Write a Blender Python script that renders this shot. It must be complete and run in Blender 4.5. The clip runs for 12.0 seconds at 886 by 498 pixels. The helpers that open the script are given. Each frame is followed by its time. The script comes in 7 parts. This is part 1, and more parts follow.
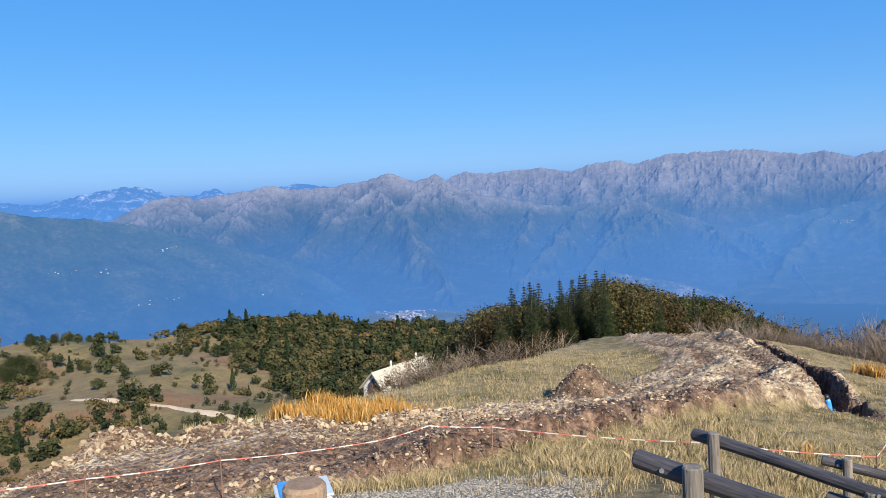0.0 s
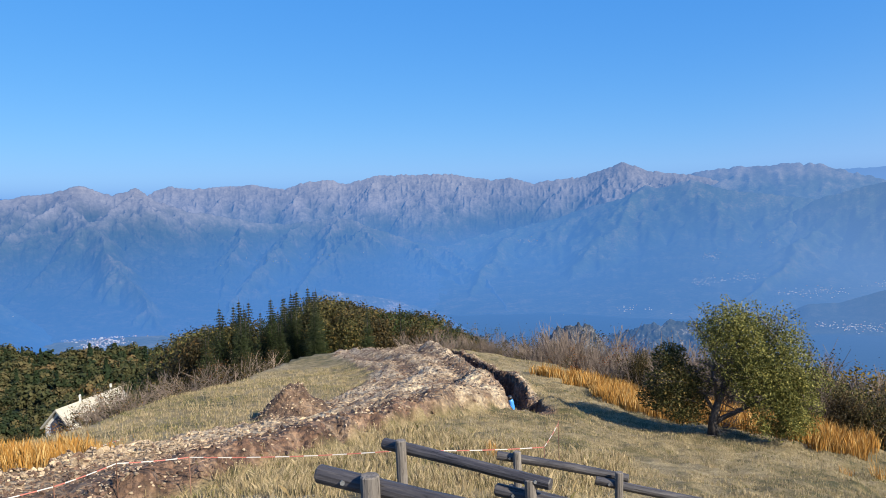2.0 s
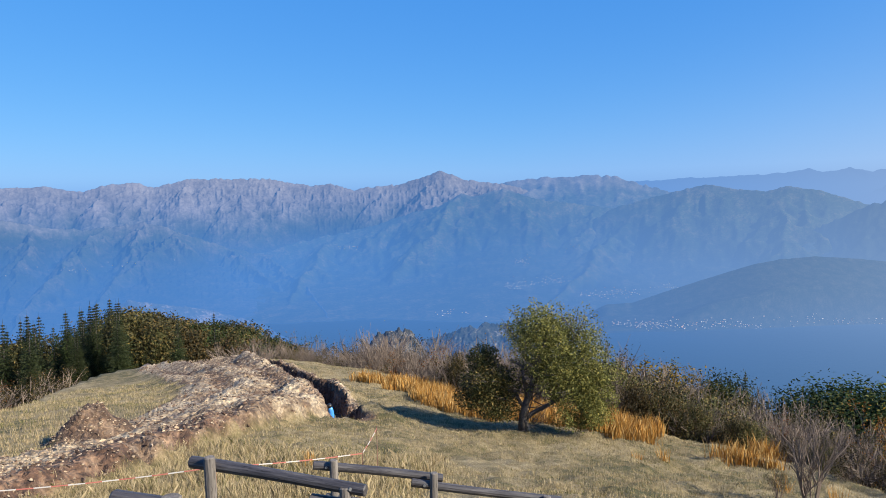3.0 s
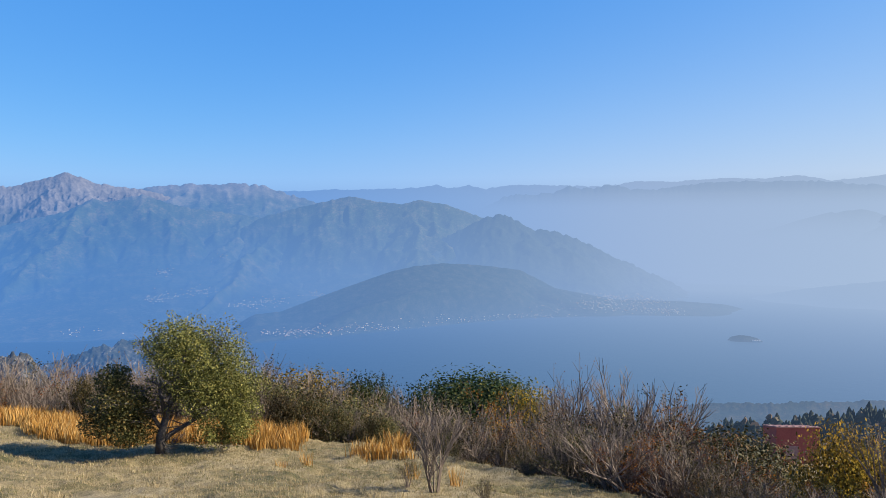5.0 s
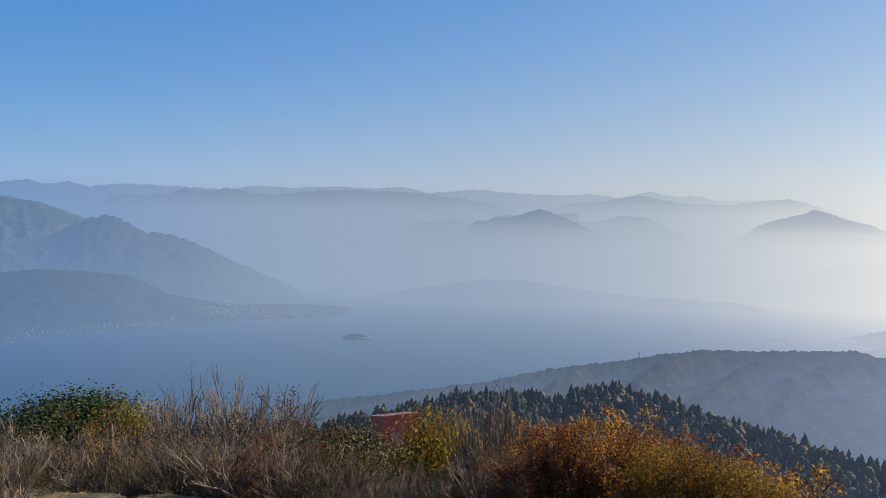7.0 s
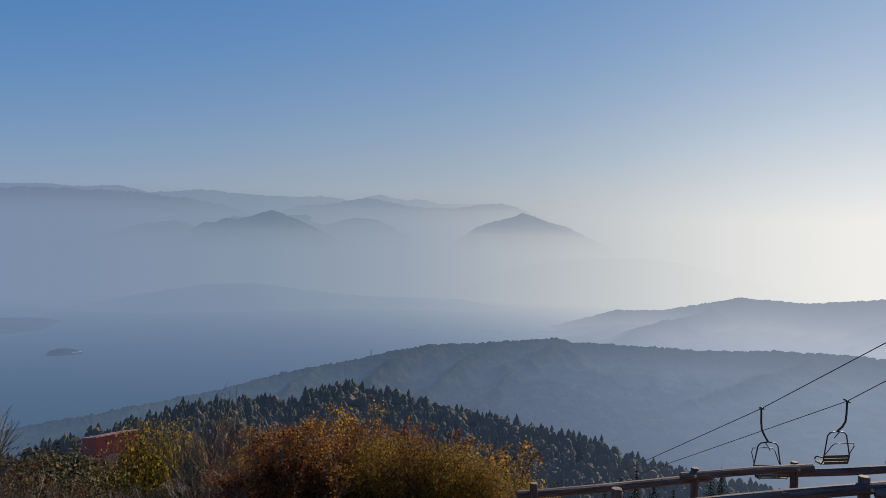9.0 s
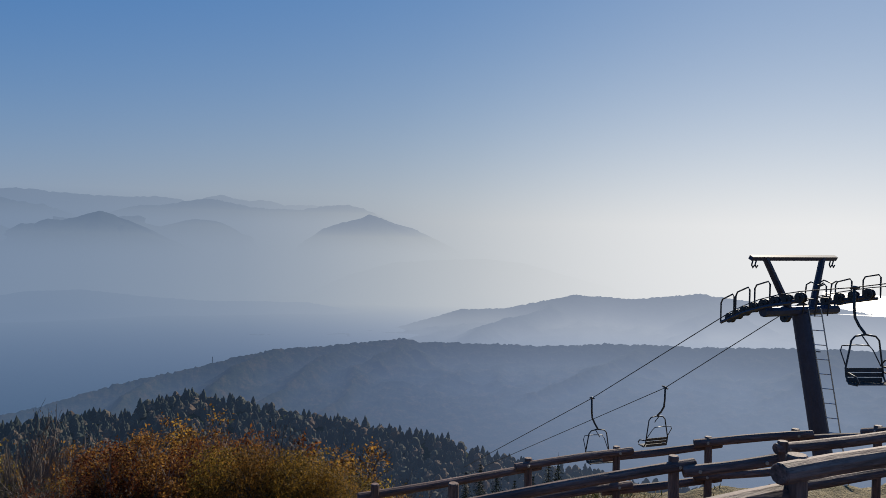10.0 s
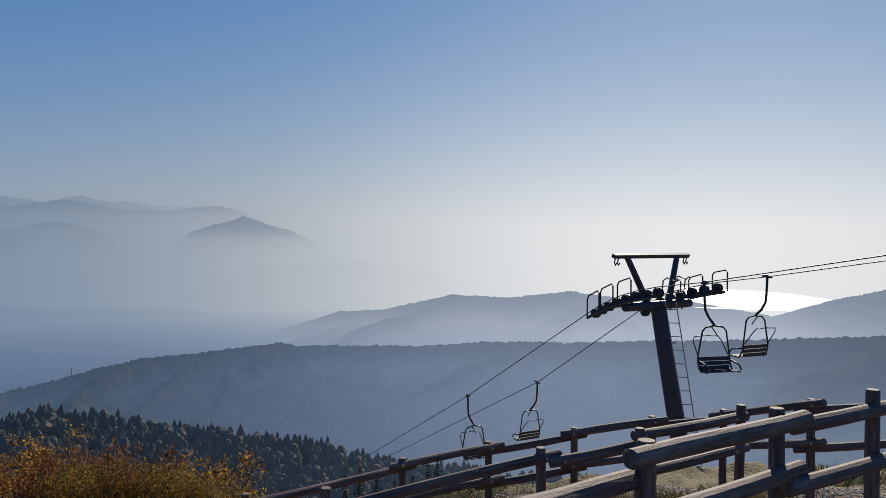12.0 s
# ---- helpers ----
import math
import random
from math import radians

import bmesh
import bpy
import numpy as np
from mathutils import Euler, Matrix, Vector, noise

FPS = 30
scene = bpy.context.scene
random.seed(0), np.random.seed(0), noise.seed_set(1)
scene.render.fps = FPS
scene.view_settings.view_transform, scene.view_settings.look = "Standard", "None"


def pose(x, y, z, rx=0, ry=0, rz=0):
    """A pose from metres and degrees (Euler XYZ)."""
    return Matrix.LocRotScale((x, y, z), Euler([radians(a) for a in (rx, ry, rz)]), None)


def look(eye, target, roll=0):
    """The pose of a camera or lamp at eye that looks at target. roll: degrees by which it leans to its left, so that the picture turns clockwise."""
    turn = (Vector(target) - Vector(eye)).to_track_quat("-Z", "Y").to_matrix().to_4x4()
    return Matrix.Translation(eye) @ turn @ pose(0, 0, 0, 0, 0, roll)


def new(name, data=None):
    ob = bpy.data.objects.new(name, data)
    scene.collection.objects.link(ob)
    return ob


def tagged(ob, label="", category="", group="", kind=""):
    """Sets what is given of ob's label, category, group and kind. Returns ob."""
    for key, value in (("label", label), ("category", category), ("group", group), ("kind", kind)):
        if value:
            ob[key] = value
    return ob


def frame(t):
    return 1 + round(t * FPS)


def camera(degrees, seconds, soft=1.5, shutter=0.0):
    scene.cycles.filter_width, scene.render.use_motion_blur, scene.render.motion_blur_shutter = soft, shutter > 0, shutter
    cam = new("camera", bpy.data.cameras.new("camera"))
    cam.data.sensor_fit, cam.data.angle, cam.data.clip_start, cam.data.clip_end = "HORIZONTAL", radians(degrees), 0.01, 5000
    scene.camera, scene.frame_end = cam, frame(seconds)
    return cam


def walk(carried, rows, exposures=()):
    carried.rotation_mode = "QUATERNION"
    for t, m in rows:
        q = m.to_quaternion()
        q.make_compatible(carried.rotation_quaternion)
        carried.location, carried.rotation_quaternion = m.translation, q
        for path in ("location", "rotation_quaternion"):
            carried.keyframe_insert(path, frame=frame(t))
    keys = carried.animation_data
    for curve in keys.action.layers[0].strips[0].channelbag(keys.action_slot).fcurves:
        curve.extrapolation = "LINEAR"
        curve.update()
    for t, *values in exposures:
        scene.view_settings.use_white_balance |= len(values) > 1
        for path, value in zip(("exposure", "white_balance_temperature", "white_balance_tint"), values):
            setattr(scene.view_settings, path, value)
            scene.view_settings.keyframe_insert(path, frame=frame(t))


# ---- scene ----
cam = camera(62.39, 12.0, soft=0.8)
EYE = 1.65
# seconds, x, y, yaw, pitch, lean to the left
ROWS = [
    (0, 0.010, 0.530, 0.00, -3.71, -2.65),
    (0.5, 0.058, 0.545, -4.60, -3.59, -2.25),
    (1, 0.137, 0.533, -10.50, -3.28, -2.13),
    (1.5, 0.196, 0.507, -16.77, -3.12, -1.84),
    (2, 0.242, 0.446, -22.27, -3.11, -1.65),
    (2.5, 0.281, 0.428, -28.89, -3.02, -1.39),
    (3, 0.307, 0.407, -36.28, -2.95, -1.17),
    (5, 0.483, 0.242, -63.33, -2.56, -0.24),
    (5.5, 0.512, 0.172, -71.37, -2.49, 0.19),
    (6, 0.531, 0.101, -79.25, -2.34, 0.51),
    (6.5, 0.539, 0.034, -86.37, -2.19, 1.03),
    (7, 0.539, -0.023, -92.47, -1.99, 1.16),
    (9, 0.496, -0.212, -113.17, -1.44, 1.16),
    (9.5, 0.471, -0.264, -119.29, -1.27, 0.99),
    (10, 0.442, -0.310, -125.09, -1.09, 1.01),
    (10.5, 0.416, -0.344, -129.57, -0.95, 0.85),
    (11, 0.400, -0.362, -132.16, -0.92, 0.79),
    (11.5, 0.388, -0.376, -134.10, -0.90, 0.80),
    (12, 0.384, -0.379, -134.60, -0.87, 0.57),
]
walk(cam, [(t, pose(x, y, EYE, 90 + pitch, 0, yaw) @ pose(0, 0, 0, 0, 0, lean)) for t, x, y, yaw, pitch, lean in ROWS],
     exposures=[(0.0, 1.04, 6450, 10), (3.0, 1.04, 6450, 10), (5.5, 1.13, 6900, 10), (7.0, 0.80, 7250, 11), (9.0, 0.29, 6850, 10), (10.0, 0.15, 6550, 10), (12.0, 0.12, 6500, 10)])

# ---- light ----
SUN_AZ, SUN_EL = radians(-155.0), radians(31.0)
SUN_DIR = Vector((-math.sin(SUN_AZ) * math.cos(SUN_EL), math.cos(SUN_AZ) * math.cos(SUN_EL), math.sin(SUN_EL)))
world = bpy.data.worlds.new("world")
scene.world = world
world.use_nodes = True
wn = world.node_tree
sky = wn.nodes.new("ShaderNodeTexSky")
sky.sky_type, sky.sun_disc = "NISHITA", False
sky.sun_elevation, sky.sun_rotation = SUN_EL, math.atan2(SUN_DIR.x, SUN_DIR.y)
sky.altitude, sky.air_density, sky.dust_density, sky.ozone_density = 1400, 1.0, 0.75, 2.6
wn.nodes["Background"].inputs["Strength"].default_value = 0.05
tone = wn.nodes.new("ShaderNodeHueSaturation")
tone.inputs["Saturation"].default_value = 1.25
wn.links.new(sky.outputs[0], tone.inputs["Color"])
tint = wn.nodes.new("ShaderNodeMix")
tint.data_type, tint.blend_type = "RGBA", "MULTIPLY"
tint.inputs[0].default_value, tint.inputs[7].default_value = 1.0, (0.74, 1.0, 1.2, 1)
wn.links.new(tone.outputs[0], tint.inputs[6])
# clear mountain air: the blue is nearly even from the horizon up
split, join = wn.nodes.new("ShaderNodeSeparateColor"), wn.nodes.new("ShaderNodeCombineColor")
wn.links.new(tint.outputs[2], split.inputs[0])
for channel, (gain, power) in enumerate(((0.60, 0.68), (0.72, 0.48), (1.04, 0.27))):
    low = wn.nodes.new("ShaderNodeMath")
    low.operation, low.inputs[1].default_value = "MULTIPLY", 0.11
    wn.links.new(split.outputs[channel], low.inputs[0])
    even = wn.nodes.new("ShaderNodeMath")
    even.operation, even.inputs[1].default_value = "POWER", power
    wn.links.new(low.outputs[0], even.inputs[0])
    lift = wn.nodes.new("ShaderNodeMath")
    lift.operation, lift.inputs[1].default_value = "MULTIPLY", gain / 0.11
    wn.links.new(even.outputs[0], lift.inputs[0])
    wn.links.new(lift.outputs[0], join.inputs[channel])
wn.links.new(join.outputs[0], wn.nodes["Background"].inputs["Color"])
sun = new("sun", bpy.data.lights.new("sun", "SUN"))
sun.data.energy, sun.data.angle, sun.data.color = 5.0, radians(0.55), (1.0, 0.91, 0.76)
sun.matrix_world = look((0, 0, 60), Vector((0, 0, 60)) - SUN_DIR)


# ---- materials ----
def material(name):
    m = bpy.data.materials.new(name)
    m.use_nodes = True
    return m, m.node_tree, m.node_tree.nodes["Principled BSDF"]


def node(tree, kind, **values):
    n = tree.nodes.new(kind)
    for key, value in values.items():
        n.inputs[key.replace("_", " ")].default_value = value
    return n


def noise_tex(tree, scale, detail=4.0, rough=0.6, coords="Object"):
    n = node(tree, "ShaderNodeTexNoise", Scale=scale, Detail=detail, Roughness=rough)
    c = tree.nodes.new("ShaderNodeTexCoord")
    tree.links.new(c.outputs[coords], n.inputs["Vector"])
    return n


def ramp(tree, source, stops):
    r = tree.nodes.new("ShaderNodeValToRGB")
    e = r.color_ramp.elements
    while len(e) < len(stops):
        e.new(0.5)
    for k, (at, colour) in enumerate(stops):
        e[k].position, e[k].color = at, (*colour, 1)
    tree.links.new(source, r.inputs["Fac"])
    return r


def mix(tree, a, b, fac, how="MIX"):
    m = tree.nodes.new("ShaderNodeMix")
    m.data_type, m.blend_type = "RGBA", how
    for value, key in ((fac, 0), (a, 6), (b, 7)):
        if isinstance(value, (float, int)):
            m.inputs[key].default_value = value
        elif isinstance(value, tuple):
            m.inputs[key].default_value = (*value, 1)
        else:
            tree.links.new(value, m.inputs[key])
    return m.outputs[2]


def maths(tree, how, a, b=0.0, c=0.0):
    m = tree.nodes.new("ShaderNodeMath")
    m.operation = how
    for key, value in enumerate((a, b, c)):
        if isinstance(value, (float, int)):
            m.inputs[key].default_value = value
        else:
            tree.links.new(value, m.inputs[key])
    return m.outputs[0]


def bump(tree, bsdf, height, strength=0.4, distance=0.02):
    b = node(tree, "ShaderNodeBump", Strength=strength, Distance=distance)
    tree.links.new(height, b.inputs["Height"])
    tree.links.new(b.outputs[0], bsdf.inputs["Normal"])


def rough_paint(name, stops, scale=3.0, roughness=0.85, bumps=0.4, distance=0.02, fine=6.0, metallic=0.0, spread=0.25, coords="Object"):
    """A surface of mottled colour at two scales, with relief; each object a little lighter or darker."""
    m, tree, bsdf = material(name)
    a, b = noise_tex(tree, scale, 5.0, 0.65, coords), noise_tex(tree, scale * fine, 4.0, 0.6, coords)
    both = maths(tree, "MULTIPLY_ADD", b.outputs["Fac"], 0.5, maths(tree, "MULTIPLY", a.outputs["Fac"], 0.5))
    col = ramp(tree, both, stops).outputs[0]
    info = tree.nodes.new("ShaderNodeObjectInfo")
    tone = maths(tree, "MULTIPLY_ADD", info.outputs["Random"], spread, 1 - spread / 2)
    hsv = node(tree, "ShaderNodeHueSaturation")
    tree.links.new(col, hsv.inputs["Color"])
    tree.links.new(tone, hsv.inputs["Value"])
    tree.links.new(hsv.outputs[0], bsdf.inputs["Base Color"])
    bsdf.inputs["Roughness"].default_value, bsdf.inputs["Metallic"].default_value = roughness, metallic
    if bumps:
        bump(tree, bsdf, both, bumps, distance)
    return m


def foliage(name, dark, light, autumn=None, share=0.0, translucent=0.35, vary=1.0):
    """Leaves: a colour for each leaf, some turned, with light shining through."""
    m, tree, bsdf = material(name)
    geo = tree.nodes.new("ShaderNodeNewGeometry")
    stops = [(0.0, dark), (0.75, light)]
    if autumn:
        stops = [(0.0, dark), (max(0.05, 0.9 - share), light), (min(1.0, 1.02 - share), autumn)]
    col = ramp(tree, geo.outputs["Random Per Island"], stops).outputs[0]
    info = tree.nodes.new("ShaderNodeObjectInfo")
    hsv = node(tree, "ShaderNodeHueSaturation")
    tree.links.new(col, hsv.inputs["Color"])
    tree.links.new(maths(tree, "MULTIPLY_ADD", info.outputs["Random"], 0.7 * vary, 1 - 0.35 * vary), hsv.inputs["Value"])
    tree.links.new(maths(tree, "MULTIPLY_ADD", info.outputs["Random"], 0.04 * vary, 0.5 - 0.02 * vary), hsv.inputs["Hue"])
    tree.links.new(hsv.outputs[0], bsdf.inputs["Base Color"])
    bsdf.inputs["Roughness"].default_value = 0.6
    bsdf.inputs["Specular IOR Level"].default_value = 0.15
    through_leaf = tree.nodes.new("ShaderNodeBsdfTranslucent")
    tree.links.new(hsv.outputs[0], through_leaf.inputs["Color"])
    both = tree.nodes.new("ShaderNodeMixShader")
    both.inputs[0].default_value = translucent * 0.7
    tree.links.new(bsdf.outputs[0], both.inputs[1])
    tree.links.new(through_leaf.outputs[0], both.inputs[2])
    tree.links.new(both.outputs[0], tree.nodes["Material Output"].inputs["Surface"])
    return m


def painted_haze(tree, shader, reach, floor, height, top=1.0, power=1.0, murky=0.9):
    """Haze painted into a far backdrop's material as emission: its glow grows with the distance (reach, metres)
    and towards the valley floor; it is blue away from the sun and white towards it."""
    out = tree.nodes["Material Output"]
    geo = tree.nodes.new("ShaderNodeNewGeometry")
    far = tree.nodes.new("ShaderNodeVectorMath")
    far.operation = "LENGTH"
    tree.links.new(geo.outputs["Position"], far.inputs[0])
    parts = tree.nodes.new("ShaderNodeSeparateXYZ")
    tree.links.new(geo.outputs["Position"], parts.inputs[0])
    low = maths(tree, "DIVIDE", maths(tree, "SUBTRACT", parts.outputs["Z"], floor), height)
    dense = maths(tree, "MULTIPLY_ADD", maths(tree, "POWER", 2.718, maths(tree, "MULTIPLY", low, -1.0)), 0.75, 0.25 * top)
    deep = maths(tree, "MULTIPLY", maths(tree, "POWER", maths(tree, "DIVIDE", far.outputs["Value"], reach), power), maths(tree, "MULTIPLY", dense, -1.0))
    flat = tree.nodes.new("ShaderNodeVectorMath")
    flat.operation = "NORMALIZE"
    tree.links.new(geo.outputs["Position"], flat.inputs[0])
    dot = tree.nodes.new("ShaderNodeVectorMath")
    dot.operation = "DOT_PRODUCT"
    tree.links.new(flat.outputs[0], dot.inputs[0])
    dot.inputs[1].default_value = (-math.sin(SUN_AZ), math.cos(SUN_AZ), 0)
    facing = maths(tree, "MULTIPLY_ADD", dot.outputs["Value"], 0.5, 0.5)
    murk = maths(tree, "MULTIPLY_ADD", facing, murky, 0.9)  # the painted haze thickens towards the sun, over the plain
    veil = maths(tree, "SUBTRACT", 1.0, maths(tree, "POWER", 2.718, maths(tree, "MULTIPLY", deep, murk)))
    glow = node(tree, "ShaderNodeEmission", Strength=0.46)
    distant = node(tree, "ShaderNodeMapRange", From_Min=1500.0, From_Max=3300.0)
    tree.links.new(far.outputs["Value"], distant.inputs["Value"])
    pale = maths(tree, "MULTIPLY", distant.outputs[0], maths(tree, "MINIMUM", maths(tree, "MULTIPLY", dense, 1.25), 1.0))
    tree.links.new(mix(tree, ramp(tree, facing, smooth_stops(NEAR_HAZE)).outputs[0], ramp(tree, facing, smooth_stops(FAR_HAZE)).outputs[0], pale), glow.inputs["Color"])
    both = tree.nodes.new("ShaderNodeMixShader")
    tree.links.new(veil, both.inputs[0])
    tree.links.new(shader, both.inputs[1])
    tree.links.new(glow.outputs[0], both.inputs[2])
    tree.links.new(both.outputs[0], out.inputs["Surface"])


def smooth_stops(stops, n=24):
    """The same colour run as more stops, rounded where it bends."""
    at = np.array([p for p, _ in stops])
    co = np.array([c for _, c in stops])
    fine = np.linspace(0, 1, 401)
    lines = np.stack([np.interp(fine, at, co[:, k]) for k in range(3)], 1)
    pad = np.pad(lines, ((24, 24), (0, 0)), mode="reflect", reflect_type="odd")
    soft = np.stack([np.convolve(pad[:, k], np.hanning(49) / np.hanning(49).sum(), "valid") for k in range(3)], 1)
    where = 1 - np.linspace(1, 0, n) ** 1.6
    return [(float(p), tuple(float(np.interp(p, fine, soft[:, k])) for k in range(3))) for p in where]


# glow colours of the painted haze, from away from the sun to facing it
FAR_HAZE = [(0.0, (0.10, 0.325, 0.84)), (0.3, (0.115, 0.315, 0.76)), (0.48, (0.22, 0.40, 0.75)), (0.62, (0.33, 0.47, 0.73)), (0.76, (0.38, 0.515, 0.73)), (0.86, (0.52, 0.64, 0.82)), (0.94, (0.92, 1.0, 1.08)), (1.0, (1.6, 1.62, 1.64))]
NEAR_HAZE = [(0.0, (0.085, 0.30, 0.83)), (0.35, (0.10, 0.27, 0.67)), (0.62, (0.21, 0.36, 0.62)), (0.85, (0.25, 0.385, 0.66)), (0.93, (0.37, 0.53, 0.88)), (1.0, (0.82, 1.05, 1.5))]


def far_slope(name, stops, scale, reach, floor=-320.0, height=160.0, top=1.0, rock=None, murky=0.9):
    m, tree, bsdf = material(name)
    a, b = noise_tex(tree, scale, 6.0, 0.7), noise_tex(tree, scale * 7, 5.0, 0.7)
    both = maths(tree, "MULTIPLY_ADD", b.outputs["Fac"], 0.45, maths(tree, "MULTIPLY", a.outputs["Fac"], 0.55))
    col = ramp(tree, both, stops).outputs[0]
    if rock:
        geo = tree.nodes.new("ShaderNodeNewGeometry")
        parts = tree.nodes.new("ShaderNodeSeparateXYZ")
        tree.links.new(geo.outputs["Position"], parts.inputs[0])
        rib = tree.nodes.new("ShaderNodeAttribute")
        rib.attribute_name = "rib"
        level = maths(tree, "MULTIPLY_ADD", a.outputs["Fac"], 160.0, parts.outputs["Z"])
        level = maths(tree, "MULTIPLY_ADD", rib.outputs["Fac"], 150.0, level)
        mask = node(tree, "ShaderNodeMapRange", From_Min=rock[0], From_Max=rock[1])
        tree.links.new(level, mask.inputs["Value"])
        stone = ramp(tree, both, [(0.36, tuple(0.6 * c for c in rock[2])), (0.5, rock[2]), (0.64, tuple(1.4 * c for c in rock[2]))]).outputs[0]
        # scrubby gullies darkened and ribs paled in the colour, to stand for relief shading
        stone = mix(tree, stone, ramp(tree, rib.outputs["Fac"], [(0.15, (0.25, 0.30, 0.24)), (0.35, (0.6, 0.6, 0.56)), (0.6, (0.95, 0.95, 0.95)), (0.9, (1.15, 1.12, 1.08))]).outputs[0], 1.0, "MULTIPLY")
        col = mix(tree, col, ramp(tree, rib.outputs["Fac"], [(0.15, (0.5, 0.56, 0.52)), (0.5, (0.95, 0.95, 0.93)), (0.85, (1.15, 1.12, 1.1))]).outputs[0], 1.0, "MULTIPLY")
        col = mix(tree, col, stone, mask.outputs[0])
    tree.links.new(col, bsdf.inputs["Base Color"])
    bsdf.inputs["Roughness"].default_value = 1.0
    bsdf.inputs["Specular IOR Level"].default_value = 0.0
    bump(tree, bsdf, both, 0.9, 1.2 / scale * 0.05)
    painted_haze(tree, bsdf.outputs[0], reach, floor, height, top, murky=murky)
    return m


# reach, floor, height, top and murky set the haze painted into each slope
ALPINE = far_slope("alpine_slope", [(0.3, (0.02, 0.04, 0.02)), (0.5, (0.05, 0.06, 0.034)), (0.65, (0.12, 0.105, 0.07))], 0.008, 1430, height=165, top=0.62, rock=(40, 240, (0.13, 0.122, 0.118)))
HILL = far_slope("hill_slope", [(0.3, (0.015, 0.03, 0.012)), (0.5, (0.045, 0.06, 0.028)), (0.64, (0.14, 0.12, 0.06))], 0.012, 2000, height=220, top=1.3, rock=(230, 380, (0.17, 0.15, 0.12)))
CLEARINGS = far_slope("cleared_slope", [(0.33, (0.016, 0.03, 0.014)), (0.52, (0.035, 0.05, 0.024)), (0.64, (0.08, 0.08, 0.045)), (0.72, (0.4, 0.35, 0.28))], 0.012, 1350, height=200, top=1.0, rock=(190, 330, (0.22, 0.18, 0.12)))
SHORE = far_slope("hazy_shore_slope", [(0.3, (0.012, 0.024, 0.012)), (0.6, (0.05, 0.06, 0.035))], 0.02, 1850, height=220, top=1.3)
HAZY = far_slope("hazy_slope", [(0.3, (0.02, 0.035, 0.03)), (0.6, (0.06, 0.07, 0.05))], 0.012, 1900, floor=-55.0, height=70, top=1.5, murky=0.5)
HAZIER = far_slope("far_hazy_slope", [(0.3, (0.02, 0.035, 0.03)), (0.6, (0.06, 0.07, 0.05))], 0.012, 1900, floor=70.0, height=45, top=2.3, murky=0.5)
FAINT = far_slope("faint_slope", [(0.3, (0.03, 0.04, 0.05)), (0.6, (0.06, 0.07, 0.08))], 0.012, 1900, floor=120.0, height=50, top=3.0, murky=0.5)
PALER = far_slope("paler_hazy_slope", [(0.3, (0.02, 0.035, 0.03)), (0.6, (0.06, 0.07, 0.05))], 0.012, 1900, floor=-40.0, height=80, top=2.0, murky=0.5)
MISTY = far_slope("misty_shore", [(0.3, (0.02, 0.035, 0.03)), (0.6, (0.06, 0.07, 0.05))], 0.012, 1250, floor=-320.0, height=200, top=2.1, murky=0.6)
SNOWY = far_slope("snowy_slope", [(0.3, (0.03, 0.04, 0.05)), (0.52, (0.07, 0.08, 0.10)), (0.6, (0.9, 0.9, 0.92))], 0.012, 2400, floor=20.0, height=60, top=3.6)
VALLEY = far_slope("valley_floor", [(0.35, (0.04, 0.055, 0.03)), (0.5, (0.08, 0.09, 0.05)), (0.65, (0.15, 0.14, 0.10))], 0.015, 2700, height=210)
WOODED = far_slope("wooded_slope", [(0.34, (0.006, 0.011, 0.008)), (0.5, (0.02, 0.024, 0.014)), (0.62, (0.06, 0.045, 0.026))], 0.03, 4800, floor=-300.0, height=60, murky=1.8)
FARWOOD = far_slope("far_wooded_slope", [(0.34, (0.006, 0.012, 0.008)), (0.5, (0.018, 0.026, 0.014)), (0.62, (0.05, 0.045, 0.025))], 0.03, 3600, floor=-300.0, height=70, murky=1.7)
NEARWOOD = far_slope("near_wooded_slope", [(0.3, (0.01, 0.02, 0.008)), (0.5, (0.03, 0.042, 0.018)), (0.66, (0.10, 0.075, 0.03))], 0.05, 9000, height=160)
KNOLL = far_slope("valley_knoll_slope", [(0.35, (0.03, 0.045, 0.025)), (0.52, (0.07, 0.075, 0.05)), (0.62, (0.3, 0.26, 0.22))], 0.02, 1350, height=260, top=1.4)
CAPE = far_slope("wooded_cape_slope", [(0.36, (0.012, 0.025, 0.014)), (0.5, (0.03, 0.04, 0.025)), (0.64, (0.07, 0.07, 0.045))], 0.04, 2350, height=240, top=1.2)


# ---- mesh helpers ----
def mesh_from(name, verts, faces, mat=None, smooth=False):
    me = bpy.data.meshes.new(name)
    if isinstance(faces, np.ndarray):
        v = np.asarray(verts, np.float32)
        n, k = faces.shape
        me.vertices.add(len(v))
        me.vertices.foreach_set("co", v.ravel())
        me.loops.add(n * k)
        me.loops.foreach_set("vertex_index", faces.astype(np.int32).ravel())
        me.polygons.add(n)
        me.polygons.foreach_set("loop_start", np.arange(0, n * k, k, dtype=np.int32))
        me.update(calc_edges=True)
    else:
        me.from_pydata([tuple(p) for p in verts], [], faces)
    if mat:
        me.materials.append(mat)
    me.polygons.foreach_set("use_smooth", np.full(len(me.polygons), smooth))
    me.update()
    return me


